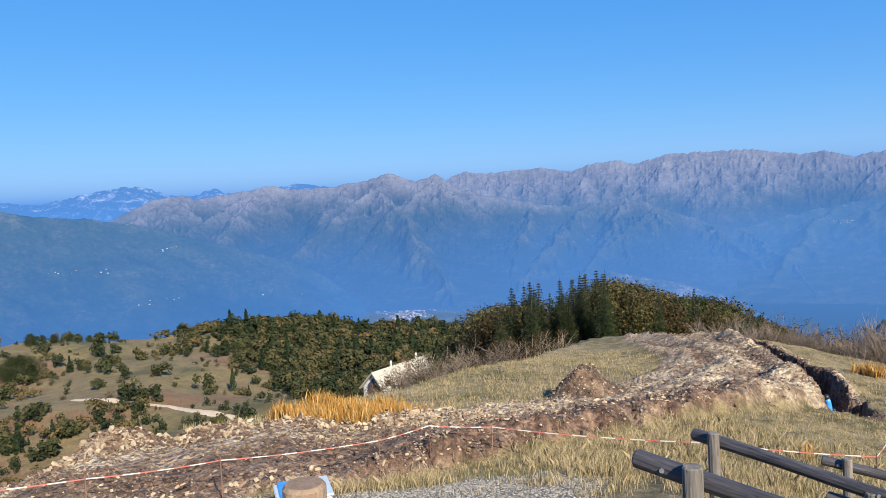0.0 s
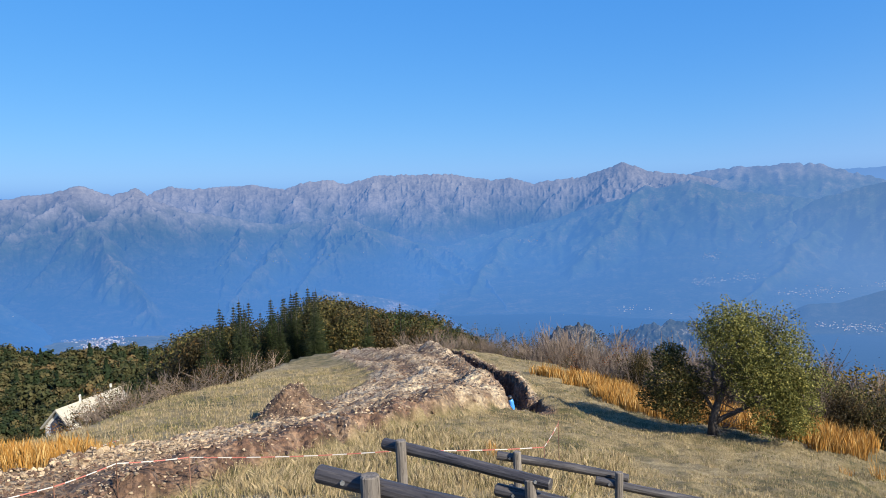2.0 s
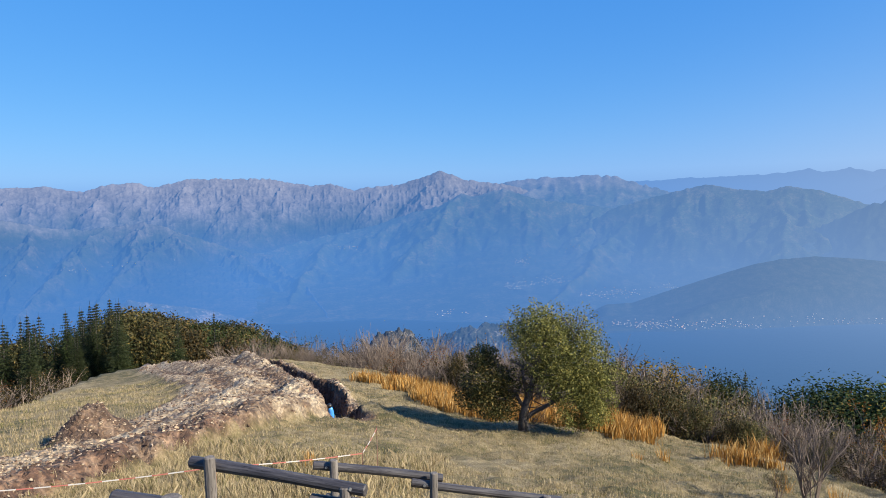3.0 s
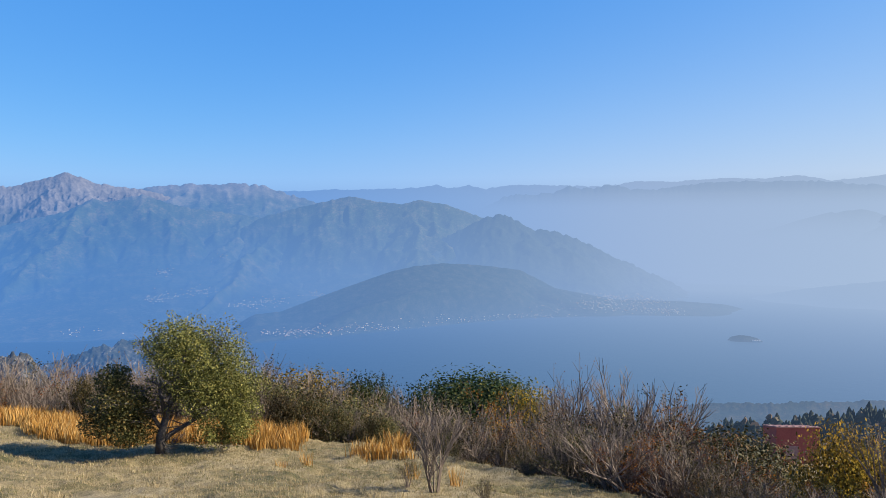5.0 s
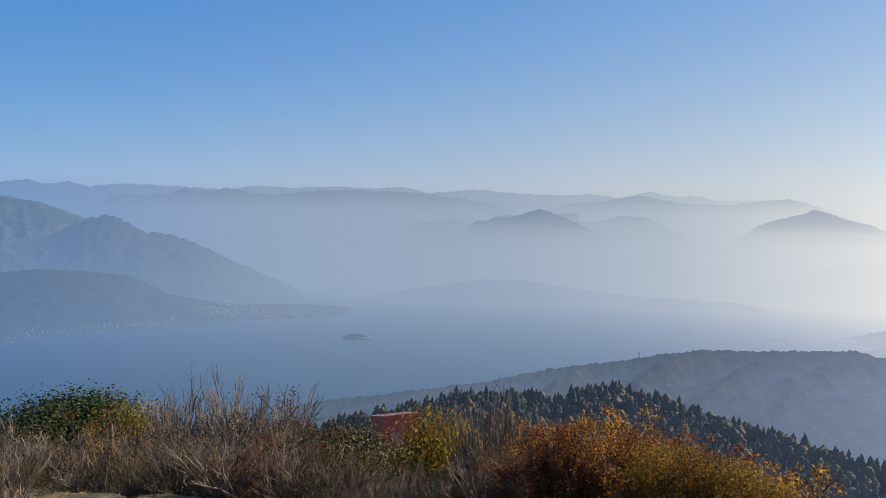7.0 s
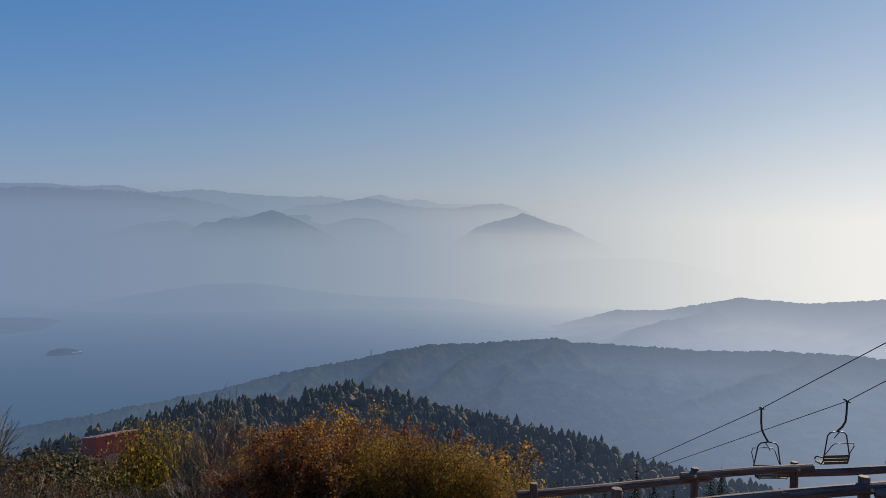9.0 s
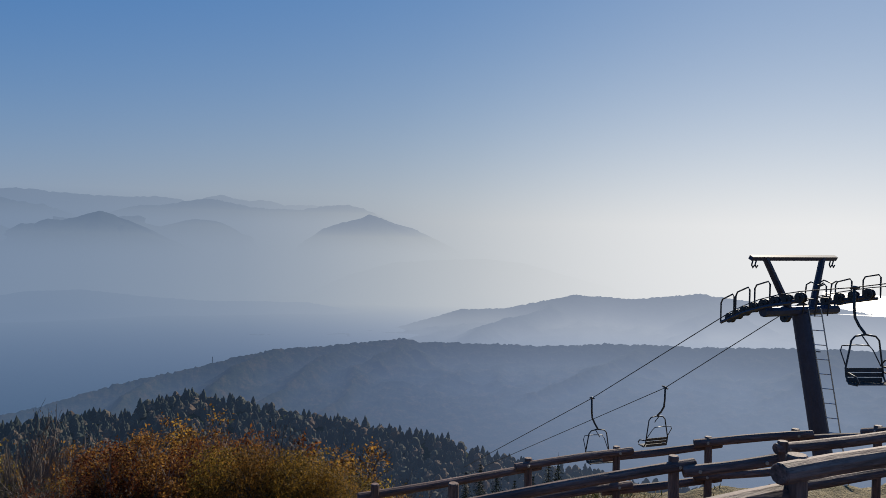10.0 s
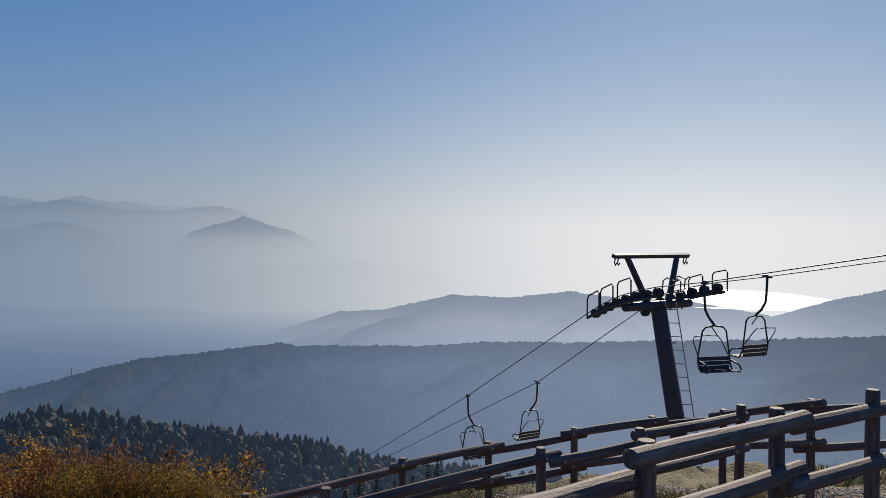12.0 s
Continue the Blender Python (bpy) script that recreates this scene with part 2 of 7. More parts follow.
def part(name, bm, mat, parent, label="", smooth=False):
    """A bmesh, or a mesh, as one object under a thing or a part."""
    if isinstance(bm, bmesh.types.BMesh):
        me = bpy.data.meshes.new(name)
        bm.to_mesh(me)
        bm.free()
        me.materials.append(mat)
        if smooth:
            me.polygons.foreach_set("use_smooth", np.ones(len(me.polygons), bool))
    else:
        me = bm
    ob = new(name, me)
    ob.parent = parent
    return tagged(ob, label)


def grid_faces(rows, cols, wrap=False):
    i, j = np.meshgrid(np.arange(rows - 1), np.arange(cols if wrap else cols - 1), indexing="ij")
    k = (j + 1) % cols
    return np.stack([i * cols + j, (i + 1) * cols + j, (i + 1) * cols + k, i * cols + k], -1).reshape(-1, 4)


def polar(az, r):
    """x, y of an azimuth (degrees to the left of +y) and a distance."""
    return -math.sin(radians(az)) * r, math.cos(radians(az)) * r


def fbm(x, y, octaves=4, seed=0.0, ridged=False):
    """Value noise on arrays, about -1 to 1 (ridged: 0 to 1)."""
    x, y = np.asarray(x, float), np.asarray(y, float)
    total, amp, norm = np.zeros(np.broadcast(x, y).shape), 1.0, 0.0
    for o in range(octaves):
        xs, ys = x * 2**o + seed * 7.31 + o * 17.7, y * 2**o - seed * 3.17 + o * 5.9
        xi, yi = np.floor(xs), np.floor(ys)
        u, v = xs - xi, ys - yi
        u, v = u * u * u * (u * (u * 6 - 15) + 10), v * v * v * (v * (v * 6 - 15) + 10)

        def h(a, b):
            s = np.sin(a * 127.1 + b * 311.7 + seed * 74.7) * 43758.5453
            return (s - np.floor(s)) * 2 - 1
        n = (h(xi, yi) * (1 - u) + h(xi + 1, yi) * u) * (1 - v) + (h(xi, yi + 1) * (1 - u) + h(xi + 1, yi + 1) * u) * v
        total += amp * ((1 - abs(n) * 1.6) if ridged else n)
        norm += amp
        amp *= 0.5
    return total / norm


def smooth_between(v, a, b):
    u = np.clip((np.asarray(v, float) - a) / (b - a), 0, 1)
    return u * u * (3 - 2 * u)


# ---- the lie of the land ----
# azimuth: height at 12 m, distance and height of the brow, heights at 200, 420, 800 and 1300 m (all from the ground below the eye)
LAND = [(60, -3.4, 18, -4.4, -60, -64, -110, -440), (32, -3.4, 22, -5.2, -61, -60, -140, -440), (22, -3.4, 28, -6.1, -60, -63, -140, -440), (12, -3.35, 29, -6.3, -60, -68, -150, -440),
        (5, -3.35, 40, -8.6, -54, -73, -150, -440), (-3, -3.35, 50, -9.7, -52, -78, -150, -440), (-13, -3.4, 72, -12.2, -50, -80, -160, -440),
        (-20, -3.4, 63, -10.2, -52, -90, -180, -440), (-29, -3.5, 62, -11.4, -54, -95, -180, -440), (-38, -3.6, 48, -10.6, -56, -100, -180, -440),
        (-46, -3.6, 41, -9.8, -56, -110, -190, -440), (-56, -3.6, 39, -10.3, -56, -110, -190, -440), (-72, -3.5, 30, -8.9, -56, -150, -300, -440), (-84, -3.4, 26, -8.2, -56, -150, -300, -440),
        (-118, -3.0, 22, -6.8, -70, -170, -320, -440), (-140, -2.7, 17, -3.9, -78, -190, -330, -440), (-162, -2.3, 20, -3.6, -78, -190, -330, -440), (-185, -1.2, 30, -3.0, -40, -100, -200, -440), (-240, -1.0, 30, -2.0, -50, -100, -200, -440)]
LAND_AZ = np.array([row[0] for row in LAND], float)
LAND_V = np.array([row[1:] for row in LAND], float)


def land(x, y, fine=True):
    """The ground's height at arrays x, y."""
    x, y = np.atleast_1d(np.asarray(x, float)), np.atleast_1d(np.asarray(y, float))
    r = np.hypot(x, y)
    az = np.degrees(np.arctan2(-x, y))
    az = np.where(az > 60, az - 360, az)
    order = np.argsort(LAND_AZ)
    la = np.concatenate([[LAND_AZ[order][-1] - 360], LAND_AZ[order]])
    vals = []
    for k in range(7):
        lv = LAND_V[order, k]
        lv = np.concatenate([[lv[-1]], lv])
        i = np.clip(np.searchsorted(la, az) - 1, 0, len(la) - 2)
        u = (az - la[i]) / (la[i + 1] - la[i])
        m = np.gradient(lv, la)
        h = la[i + 1] - la[i]
        vals.append((2 * u**3 - 3 * u**2 + 1) * lv[i] + (u**3 - 2 * u**2 + u) * h * m[i] * 0.6 + (3 * u**2 - 2 * u**3) * lv[i + 1] + (u**3 - u**2) * h * m[i + 1] * 0.6)
    z12, rb, zb, z200, z420, z800, z1300 = vals
    z = np.where(r < 12, z12 * np.clip((r - 1.0) / 11.0, 0, 1) ** 0.93, 0.0)
    u = np.clip((r - 12) / np.maximum(rb - 12, 1), 0, 1)
    z = np.where((r >= 12), z12 + (zb - z12) * (u + 0.10 * np.sin(u * np.pi)), z)
    v = np.clip((r - rb) / (200 - rb), 0, 1)
    z = np.where(r > rb, zb + (z200 - zb) * (v ** 0.72), z)
    for a, b, za, zc in ((200, 420, z200, z420), (420, 800, z420, z800), (800, 1300, z800, z1300)):
        w = np.clip((r - a) / (b - a), 0, 1)
        z = np.where(r > a, za + (zc - za) * w, z)
    z = np.where(r > 1300, z1300 - (r - 1300) * 0.02, z)
    rolling = fbm(x / 60, y / 60, 4, 3.0) * np.clip((r - 70) / 200, 0, 1) * 7 * np.clip((1000 - r) / 500, 0, 1) + fbm(x / 14, y / 14, 3, 1.0) * np.clip((r - 6) / 60, 0, 1) * 0.5
    z = z + rolling
    if fine:
        z = z + fbm(x / 1.7, y / 1.7, 3, 2.0) * 0.06 * np.clip(r / 4 - 0.5, 0, 1)
        hummock = (fbm(x / 0.75, y / 0.75, 3, 13.0) * 0.2 + fbm(x / 2.6, y / 2.6, 2, 14.0) * 0.1) * np.clip((r - 9) / 8, 0, 1) * np.clip((70 - r) / 20, 0, 1)
        z = z + hummock * smooth_between(-az, 4, 22)
        z = z + works(x, y, r, az)
    return z


# the track that is being dug: azimuth, distance, half width
TRACK = [(40, 16.5, 4.0), (32, 18.0, 4.6), (22, 20.8, 5.2), (12, 21.0, 5.2), (3, 22.3, 4.8), (-6, 25.0, 4.3), (-14, 29.5, 4.3), (-20, 35.5, 4.6), (-22.6, 43.0, 4.4), (-21.0, 52.0, 4.2), (-18.6, 61.0, 3.6), (-16.0, 70.0, 3.0)]
TRENCH = [(-28.6, 34.5, 0.9), (-27.0, 41.0, 0.8), (-25.2, 48.0, 0.7), (-23.2, 56.0, 0.6), (-21.5, 62.0, 0.5)]


def along(line, x, y):
    """Signed offset (metres, to the line's left) and half width of the nearest place on a polyline."""
    pts = np.array([polar(a, r) for a, r, _ in line])
    wid = np.array([w for *_, w in line])
    best, side, half = np.full(x.shape, 1e9), np.zeros(x.shape), np.zeros(x.shape)
    for k in range(len(pts) - 1):
        d = pts[k + 1] - pts[k]
        n = np.hypot(*d)
        u = ((x - pts[k, 0]) * d[0] + (y - pts[k, 1]) * d[1]) / n**2
        uc = np.clip(u, 0, 1)
        dist = np.hypot(x - pts[k, 0] - uc * d[0], y - pts[k, 1] - uc * d[1])
        cross = (d[0] * (y - pts[k, 1]) - d[1] * (x - pts[k, 0])) / n
        near = dist < best
        best, side = np.where(near, dist, best), np.where(near, np.sign(cross), side)
        half = np.where(near, wid[k] + (wid[k + 1] - wid[k]) * uc, half)
    return best * side, half


MOUND = polar(-10.6, 33.5)


def works(x, y, r, az):
    """What the digger has done: the track with its bank and wheel ruts, a spoil heap and the trench."""
    off, half = along(TRACK, x, y)
    wob = fbm(x / 1.9, y / 1.9, 4, 5.0) * 0.5
    inside = smooth_between(half - abs(off) + 1.3 * wob + 0.45 * fbm(x / 0.6, y / 0.6, 3, 5.5), -0.45, 0.6)
    clods = fbm(x / 0.55, y / 0.55, 3, 8.0, ridged=True) * 0.17 + fbm(x / 1.4, y / 1.4, 3, 9.0) * 0.15
    lower = smooth_between(-off, half * 0.2, half * 0.75)  # the side towards the eye
    bank = 0.16 + 0.50 * smooth_between(9 - az, 0, 9) * smooth_between(48 - r, -4, 8)
    ruts = np.sin(off * 2.3 + 1.2 * fbm(x / 6, y / 6, 2, 4.5)) * 0.12 * smooth_between(half * 0.8 - abs(off), 0, 0.5) * smooth_between(r, 22, 27)
    rise = inside * (0.06 + bank * lower + clods + ruts)
    ridge = np.exp(-((off - half * 0.92) / 0.6) ** 2) * (0.30 + 0.45 * fbm(x / 0.9, y / 0.9, 3, 4.0)) * np.clip(0.35 + (az + 4) / 12, 0.25, 1.0)
    toff, thalf = along(TRENCH, x, y)
    rag = fbm(x / 0.8, y / 0.8, 3, 7.0)
    cut = smooth_between(thalf + 0.1 + 0.35 * rag - abs(toff), 0, 0.3) * 1.5
    spoil = np.exp(-((toff - thalf * 2.2) / 0.8) ** 2) * 0.35 * (r < 60) * (r > 36) * (abs(toff) < 6) + np.exp(-((toff + thalf * 2.0) / 0.7) ** 2) * 0.22 * (r < 60) * (r > 34) * (abs(toff) < 6)
    d = np.hypot((x - MOUND[0]) / 1.35, y - MOUND[1])
    heap = np.clip(1.3 - d * 0.95, 0, None) * (1 + 0.5 * fbm(x / 0.5, y / 0.5, 3, 6.0))
    return rise + ridge + heap + spoil * (1 + 0.9 * rag) - cut


def ground_z(x, y):
    return float(land(x, y)[0])


def dug(x, y):
    """1 where the earth is bare: the track, the heap and the trench's banks."""
    x, y = np.atleast_1d(np.asarray(x, float)), np.atleast_1d(np.asarray(y, float))
    off, half = along(TRACK, x, y)
    wob = fbm(x / 1.9, y / 1.9, 4, 5.0) * 0.5
    a = smooth_between(half - abs(off) + wob, -0.3, 0.1)
    toff, thalf = along(TRENCH, x, y)
    b = smooth_between(thalf + 0.45 + wob - abs(toff), -0.2, 0.2)
    d = np.hypot((x - MOUND[0]) / 1.35, y - MOUND[1])
    return np.maximum(np.maximum(a, b), smooth_between(1.6 + wob - d, 0, 0.4))


# ---- ground, one sheet ----
def build_ground():
    az = np.concatenate([np.arange(42, -32, -0.22), np.arange(-32, -172, -0.36), np.arange(-172, -318, -3.0)])
    r = np.concatenate([np.arange(0.4, 12, 0.35), np.arange(12, 64, 0.2), 64 * 1.022 ** np.arange(0, 140), np.geomspace(1400, 4950, 16)])
    A, Rr = np.meshgrid(np.radians(az), r, indexing="xy")
    X, Y = -np.sin(A) * Rr, np.cos(A) * Rr
    Z = land(X.ravel(), Y.ravel())
    verts = np.stack([X.ravel(), Y.ravel(), Z], 1)
    faces = grid_faces(len(r), len(az), wrap=True)
    me = mesh_from("ground", verts, faces, None, True)
    bare = dug(X.ravel(), Y.ravel())
    rr = Rr.ravel()
    azd = np.degrees(A).ravel()
    zone = np.zeros((len(verts), 4))
    zone[:, 0] = bare * (rr < 80)
    n = fbm(X.ravel() / 1.3, Y.ravel() / 1.3, 3, 11.0)
    zone[:, 1] = smooth_between(n * 1.6 + 15.6 - rr, -0.5, 0.8) * smooth_between(azd, -13, -9) * smooth_between(20 - azd, -2, 2)  # gravel apron
    path = smooth_between(n * 3 + 16.0 - rr, -0.5, 1.0) * smooth_between(-azd, 128, 136)
    zone[:, 0] = np.maximum(zone[:, 0], path * smooth_between(n, -0.6, -0.15))
    zone[:, 2] = smooth_between(rr, 75, 120)
    zone[:, 3] = 1
    at = me.color_attributes.new("zone", "FLOAT_COLOR", "POINT")
    at.data.foreach_set("color", zone.ravel())
    off, half = along(TRACK, X.ravel(), Y.ravel())
    toff, thalf = along(TRENCH, X.ravel(), Y.ravel())
    soil = smooth_between(-off, half * 0.45, half * 0.75) * smooth_between(10 - azd, -4, 3)
    soil = np.maximum(soil, 0.8 * smooth_between(azd, -6, 3) * smooth_between(half * 0.55 - off, -0.5, 1.2))
    soil = np.maximum(soil * smooth_between(27.5 - rr + 1.5 * n, -2, 2) * (1.05 + 0.6 * n), smooth_between(thalf + 0.3 - abs(toff), -0.2, 0.3))
    # rut troughs browner: shade of the ruts put into the clay colour
    soil = np.maximum(soil, 0.7 * smooth_between(-np.sin(off * 2.3 + 1.2 * fbm(X.ravel() / 6, Y.ravel() / 6, 2, 4.5)) + 0.8 * n, 0.2, 0.9) * (rr > 24))
    soil = np.maximum(soil, path * (0.8 + 0.3 * n))
    soil = np.maximum(soil, 0.75 * (np.hypot((X.ravel() - MOUND[0]) / 1.35, Y.ravel() - MOUND[1]) < 1.7))
    at = me.attributes.new("soil", "FLOAT", "POINT")
    at.data.foreach_set("value", np.clip(soil, 0, 1))
    me.materials.append(GROUND)
    return tagged(new("ground", me), "dry autumn hilltop meadow with bare dug earth and gravel", "ground", kind="structure")


def ground_material():
    m, tree, bsdf = material("meadow_and_earth")
    zone = tree.nodes.new("ShaderNodeVertexColor")
    zone.layer_name = "zone"
    z = tree.nodes.new("ShaderNodeSeparateColor")
    tree.links.new(zone.outputs[0], z.inputs[0])
    big, mid, fine = noise_tex(tree, 0.22, 5, 0.6), noise_tex(tree, 1.6, 5, 0.65), noise_tex(tree, 14.0, 4, 0.7)
    f = maths(tree, "MULTIPLY_ADD", mid.outputs["Fac"], 0.5, maths(tree, "MULTIPLY", big.outputs["Fac"], 0.5))
    grass = ramp(tree, f, [(0.38, (0.07, 0.07, 0.023)), (0.45, (0.16, 0.13, 0.054)), (0.52, (0.265, 0.208, 0.104)), (0.63, (0.37, 0.298, 0.168))]).outputs[0]
    grass = mix(tree, grass, ramp(tree, fine.outputs["Fac"], [(0.3, (0.35, 0.32, 0.25)), (0.65, (1.0, 1.0, 1.0))]).outputs[0], 0.8, "MULTIPLY")
    rubble = ramp(tree, f, [(0.43, (0.15, 0.10, 0.065)), (0.5, (0.29, 0.22, 0.145)), (0.565, (0.42, 0.34, 0.235))]).outputs[0]
    clay = ramp(tree, f, [(0.43, (0.05, 0.026, 0.016)), (0.5, (0.115, 0.065, 0.042)), (0.565, (0.23, 0.15, 0.10))]).outputs[0]
    deep = tree.nodes.new("ShaderNodeAttribute")
    deep.attribute_name = "soil"
    earth = mix(tree, rubble, clay, deep.outputs["Fac"])
    pebble = node(tree, "ShaderNodeTexVoronoi", Scale=9.0, Randomness=1.0)
    tc = tree.nodes.new("ShaderNodeTexCoord")
    tree.links.new(tc.outputs["Object"], pebble.inputs["Vector"])
    spec = ramp(tree, pebble.outputs["Color"], [(0.0, (0.6, 0.55, 0.5)), (0.6, (1.0, 1.0, 1.0)), (1.0, (1.9, 1.8, 1.6))]).outputs[0]
    earth = mix(tree, earth, spec, 0.7, "MULTIPLY")
    stones = node(tree, "ShaderNodeTexVoronoi", Scale=22.0)
    tree.links.new(tc.outputs["Object"], stones.inputs["Vector"])
    gravel = ramp(tree, stones.outputs["Distance"], [(0.0, (0.296, 0.276, 0.239)), (0.45, (0.201, 0.181, 0.148)), (0.8, (0.0763, 0.0667, 0.0525))]).outputs[0]
    away = noise_tex(tree, 0.02, 5, 0.65)
    hills = ramp(tree, away.outputs["Fac"], [(0.36, (0.085, 0.078, 0.028)), (0.45, (0.165, 0.132, 0.055)), (0.53, (0.185, 0.14, 0.066)), (0.62, (0.19, 0.105, 0.052))]).outputs[0]
    hills = mix(tree, hills, ramp(tree, mid.outputs["Fac"], [(0.35, (0.45, 0.45, 0.42)), (0.6, (1.15, 1.12, 1.08))]).outputs[0], 0.75, "MULTIPLY")
    hills = mix(tree, hills, ramp(tree, big.outputs["Fac"], [(0.3, (0.5, 0.5, 0.45)), (0.6, (1.1, 1.05, 1.0))]).outputs[0], 0.7, "MULTIPLY")
    col = mix(tree, grass, hills, z.outputs[2])
    col = mix(tree, col, gravel, z.outputs[1])
    col = mix(tree, col, earth, z.outputs[0])
    tree.links.new(col, bsdf.inputs["Base Color"])
    bsdf.inputs["Roughness"].default_value = 0.95
    h = maths(tree, "MULTIPLY_ADD", stones.outputs["Distance"], -0.4, maths(tree, "MULTIPLY", fine.outputs["Fac"], 1.0))
    chips = node(tree, "ShaderNodeTexVoronoi", Scale=5.5)
    tree.links.new(tc.outputs["Object"], chips.inputs["Vector"])
    h = maths(tree, "MULTIPLY_ADD", maths(tree, "MULTIPLY", chips.outputs["Distance"], z.outputs[0]), -2.2, h)
    bump(tree, bsdf, h, 0.9, 0.1)
    return m


GROUND = ground_material()
build_ground()


# ---- lake ----
def build_lake():
    m, tree, bsdf = material("lake_water")
    bsdf.inputs["Base Color"].default_value = (0.02, 0.05, 0.08, 1)
    bsdf.inputs["Roughness"].default_value = 0.32
    bsdf.inputs["IOR"].default_value = 1.33
    bsdf.inputs["Specular IOR Level"].default_value = 0.35
    w = noise_tex(tree, 0.05, 6, 0.7)
    bump(tree, bsdf, w.outputs["Fac"], 0.12, 4.0)
    # haze mixed into the water as glow, whiter towards the sun
    painted_haze(tree, bsdf.outputs[0], 2850, -320.0, 160, power=2.0, murky=2.2)
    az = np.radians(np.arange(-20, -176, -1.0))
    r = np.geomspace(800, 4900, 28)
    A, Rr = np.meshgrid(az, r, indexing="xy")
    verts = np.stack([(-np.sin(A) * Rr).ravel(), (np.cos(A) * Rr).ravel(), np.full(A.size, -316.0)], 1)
    tagged(new("water", mesh_from("water", verts, grid_faces(len(r), len(az)), m)), "hazy blue lake far below, whitened by painted haze towards the sun", "lake", kind="structure")


build_lake()


# ---- far ranges ----
def spur_lines(u0, u1, height_at, depth, spacing, lean, slant, rng):
    """The branching spurs of a range as segments: across, towards the eye and height at both ends."""
    out = []
    u = u0 + spacing * rng.uniform(0.1, 0.6)
    while u < u1:
        tries = u + np.linspace(-0.4, 0.4, 9) * spacing
        p = float(tries[int(np.argmax(height_at(tries)))])
        h0 = float(height_at(p)) * rng.uniform(0.95, 1.0)
        lean_here, reach = slant + rng.normal() * 0.34, rng.uniform(0.4, 1.0)
        spine = []
        for k in range(9):
            v = k / 8
            shoulder = 1 + 0.05 * math.sin(v * 9 + u * 0.013) * v
            spine.append((p + lean_here * v * depth * reach + rng.normal() * 0.05 * spacing * (k > 0), v * depth * reach, h0 * (1 - v) ** lean * shoulder))
        for a, b in zip(spine, spine[1:]):
            out.append(a + b)
        for k in range(1, 16):
            v = rng.uniform(0.02, 0.92)
            i = min(int(v * 8), 7)
            f = v * 8 - i
            q = [spine[i][j] + (spine[i + 1][j] - spine[i][j]) * f for j in range(3)]
            side = 1 if k % 2 else -1
            far = spacing * rng.uniform(0.3, 0.62)
            m = (q[0] + side * far * 0.5, q[1] + far * rng.uniform(0.3, 0.6), q[2] * 0.99 - far * 0.20)
            e = (m[0] + side * far * 0.38, m[1] + far * rng.uniform(0.4, 0.8), m[2] - far * 0.36)
            out += [tuple(q) + m, m + e]
            w = far * 0.4
            out.append(m + (m[0] + side * w * 0.1, m[1] + w, m[2] - w * 0.5))
        u += spacing * rng.uniform(0.45, 1.35)
    return out


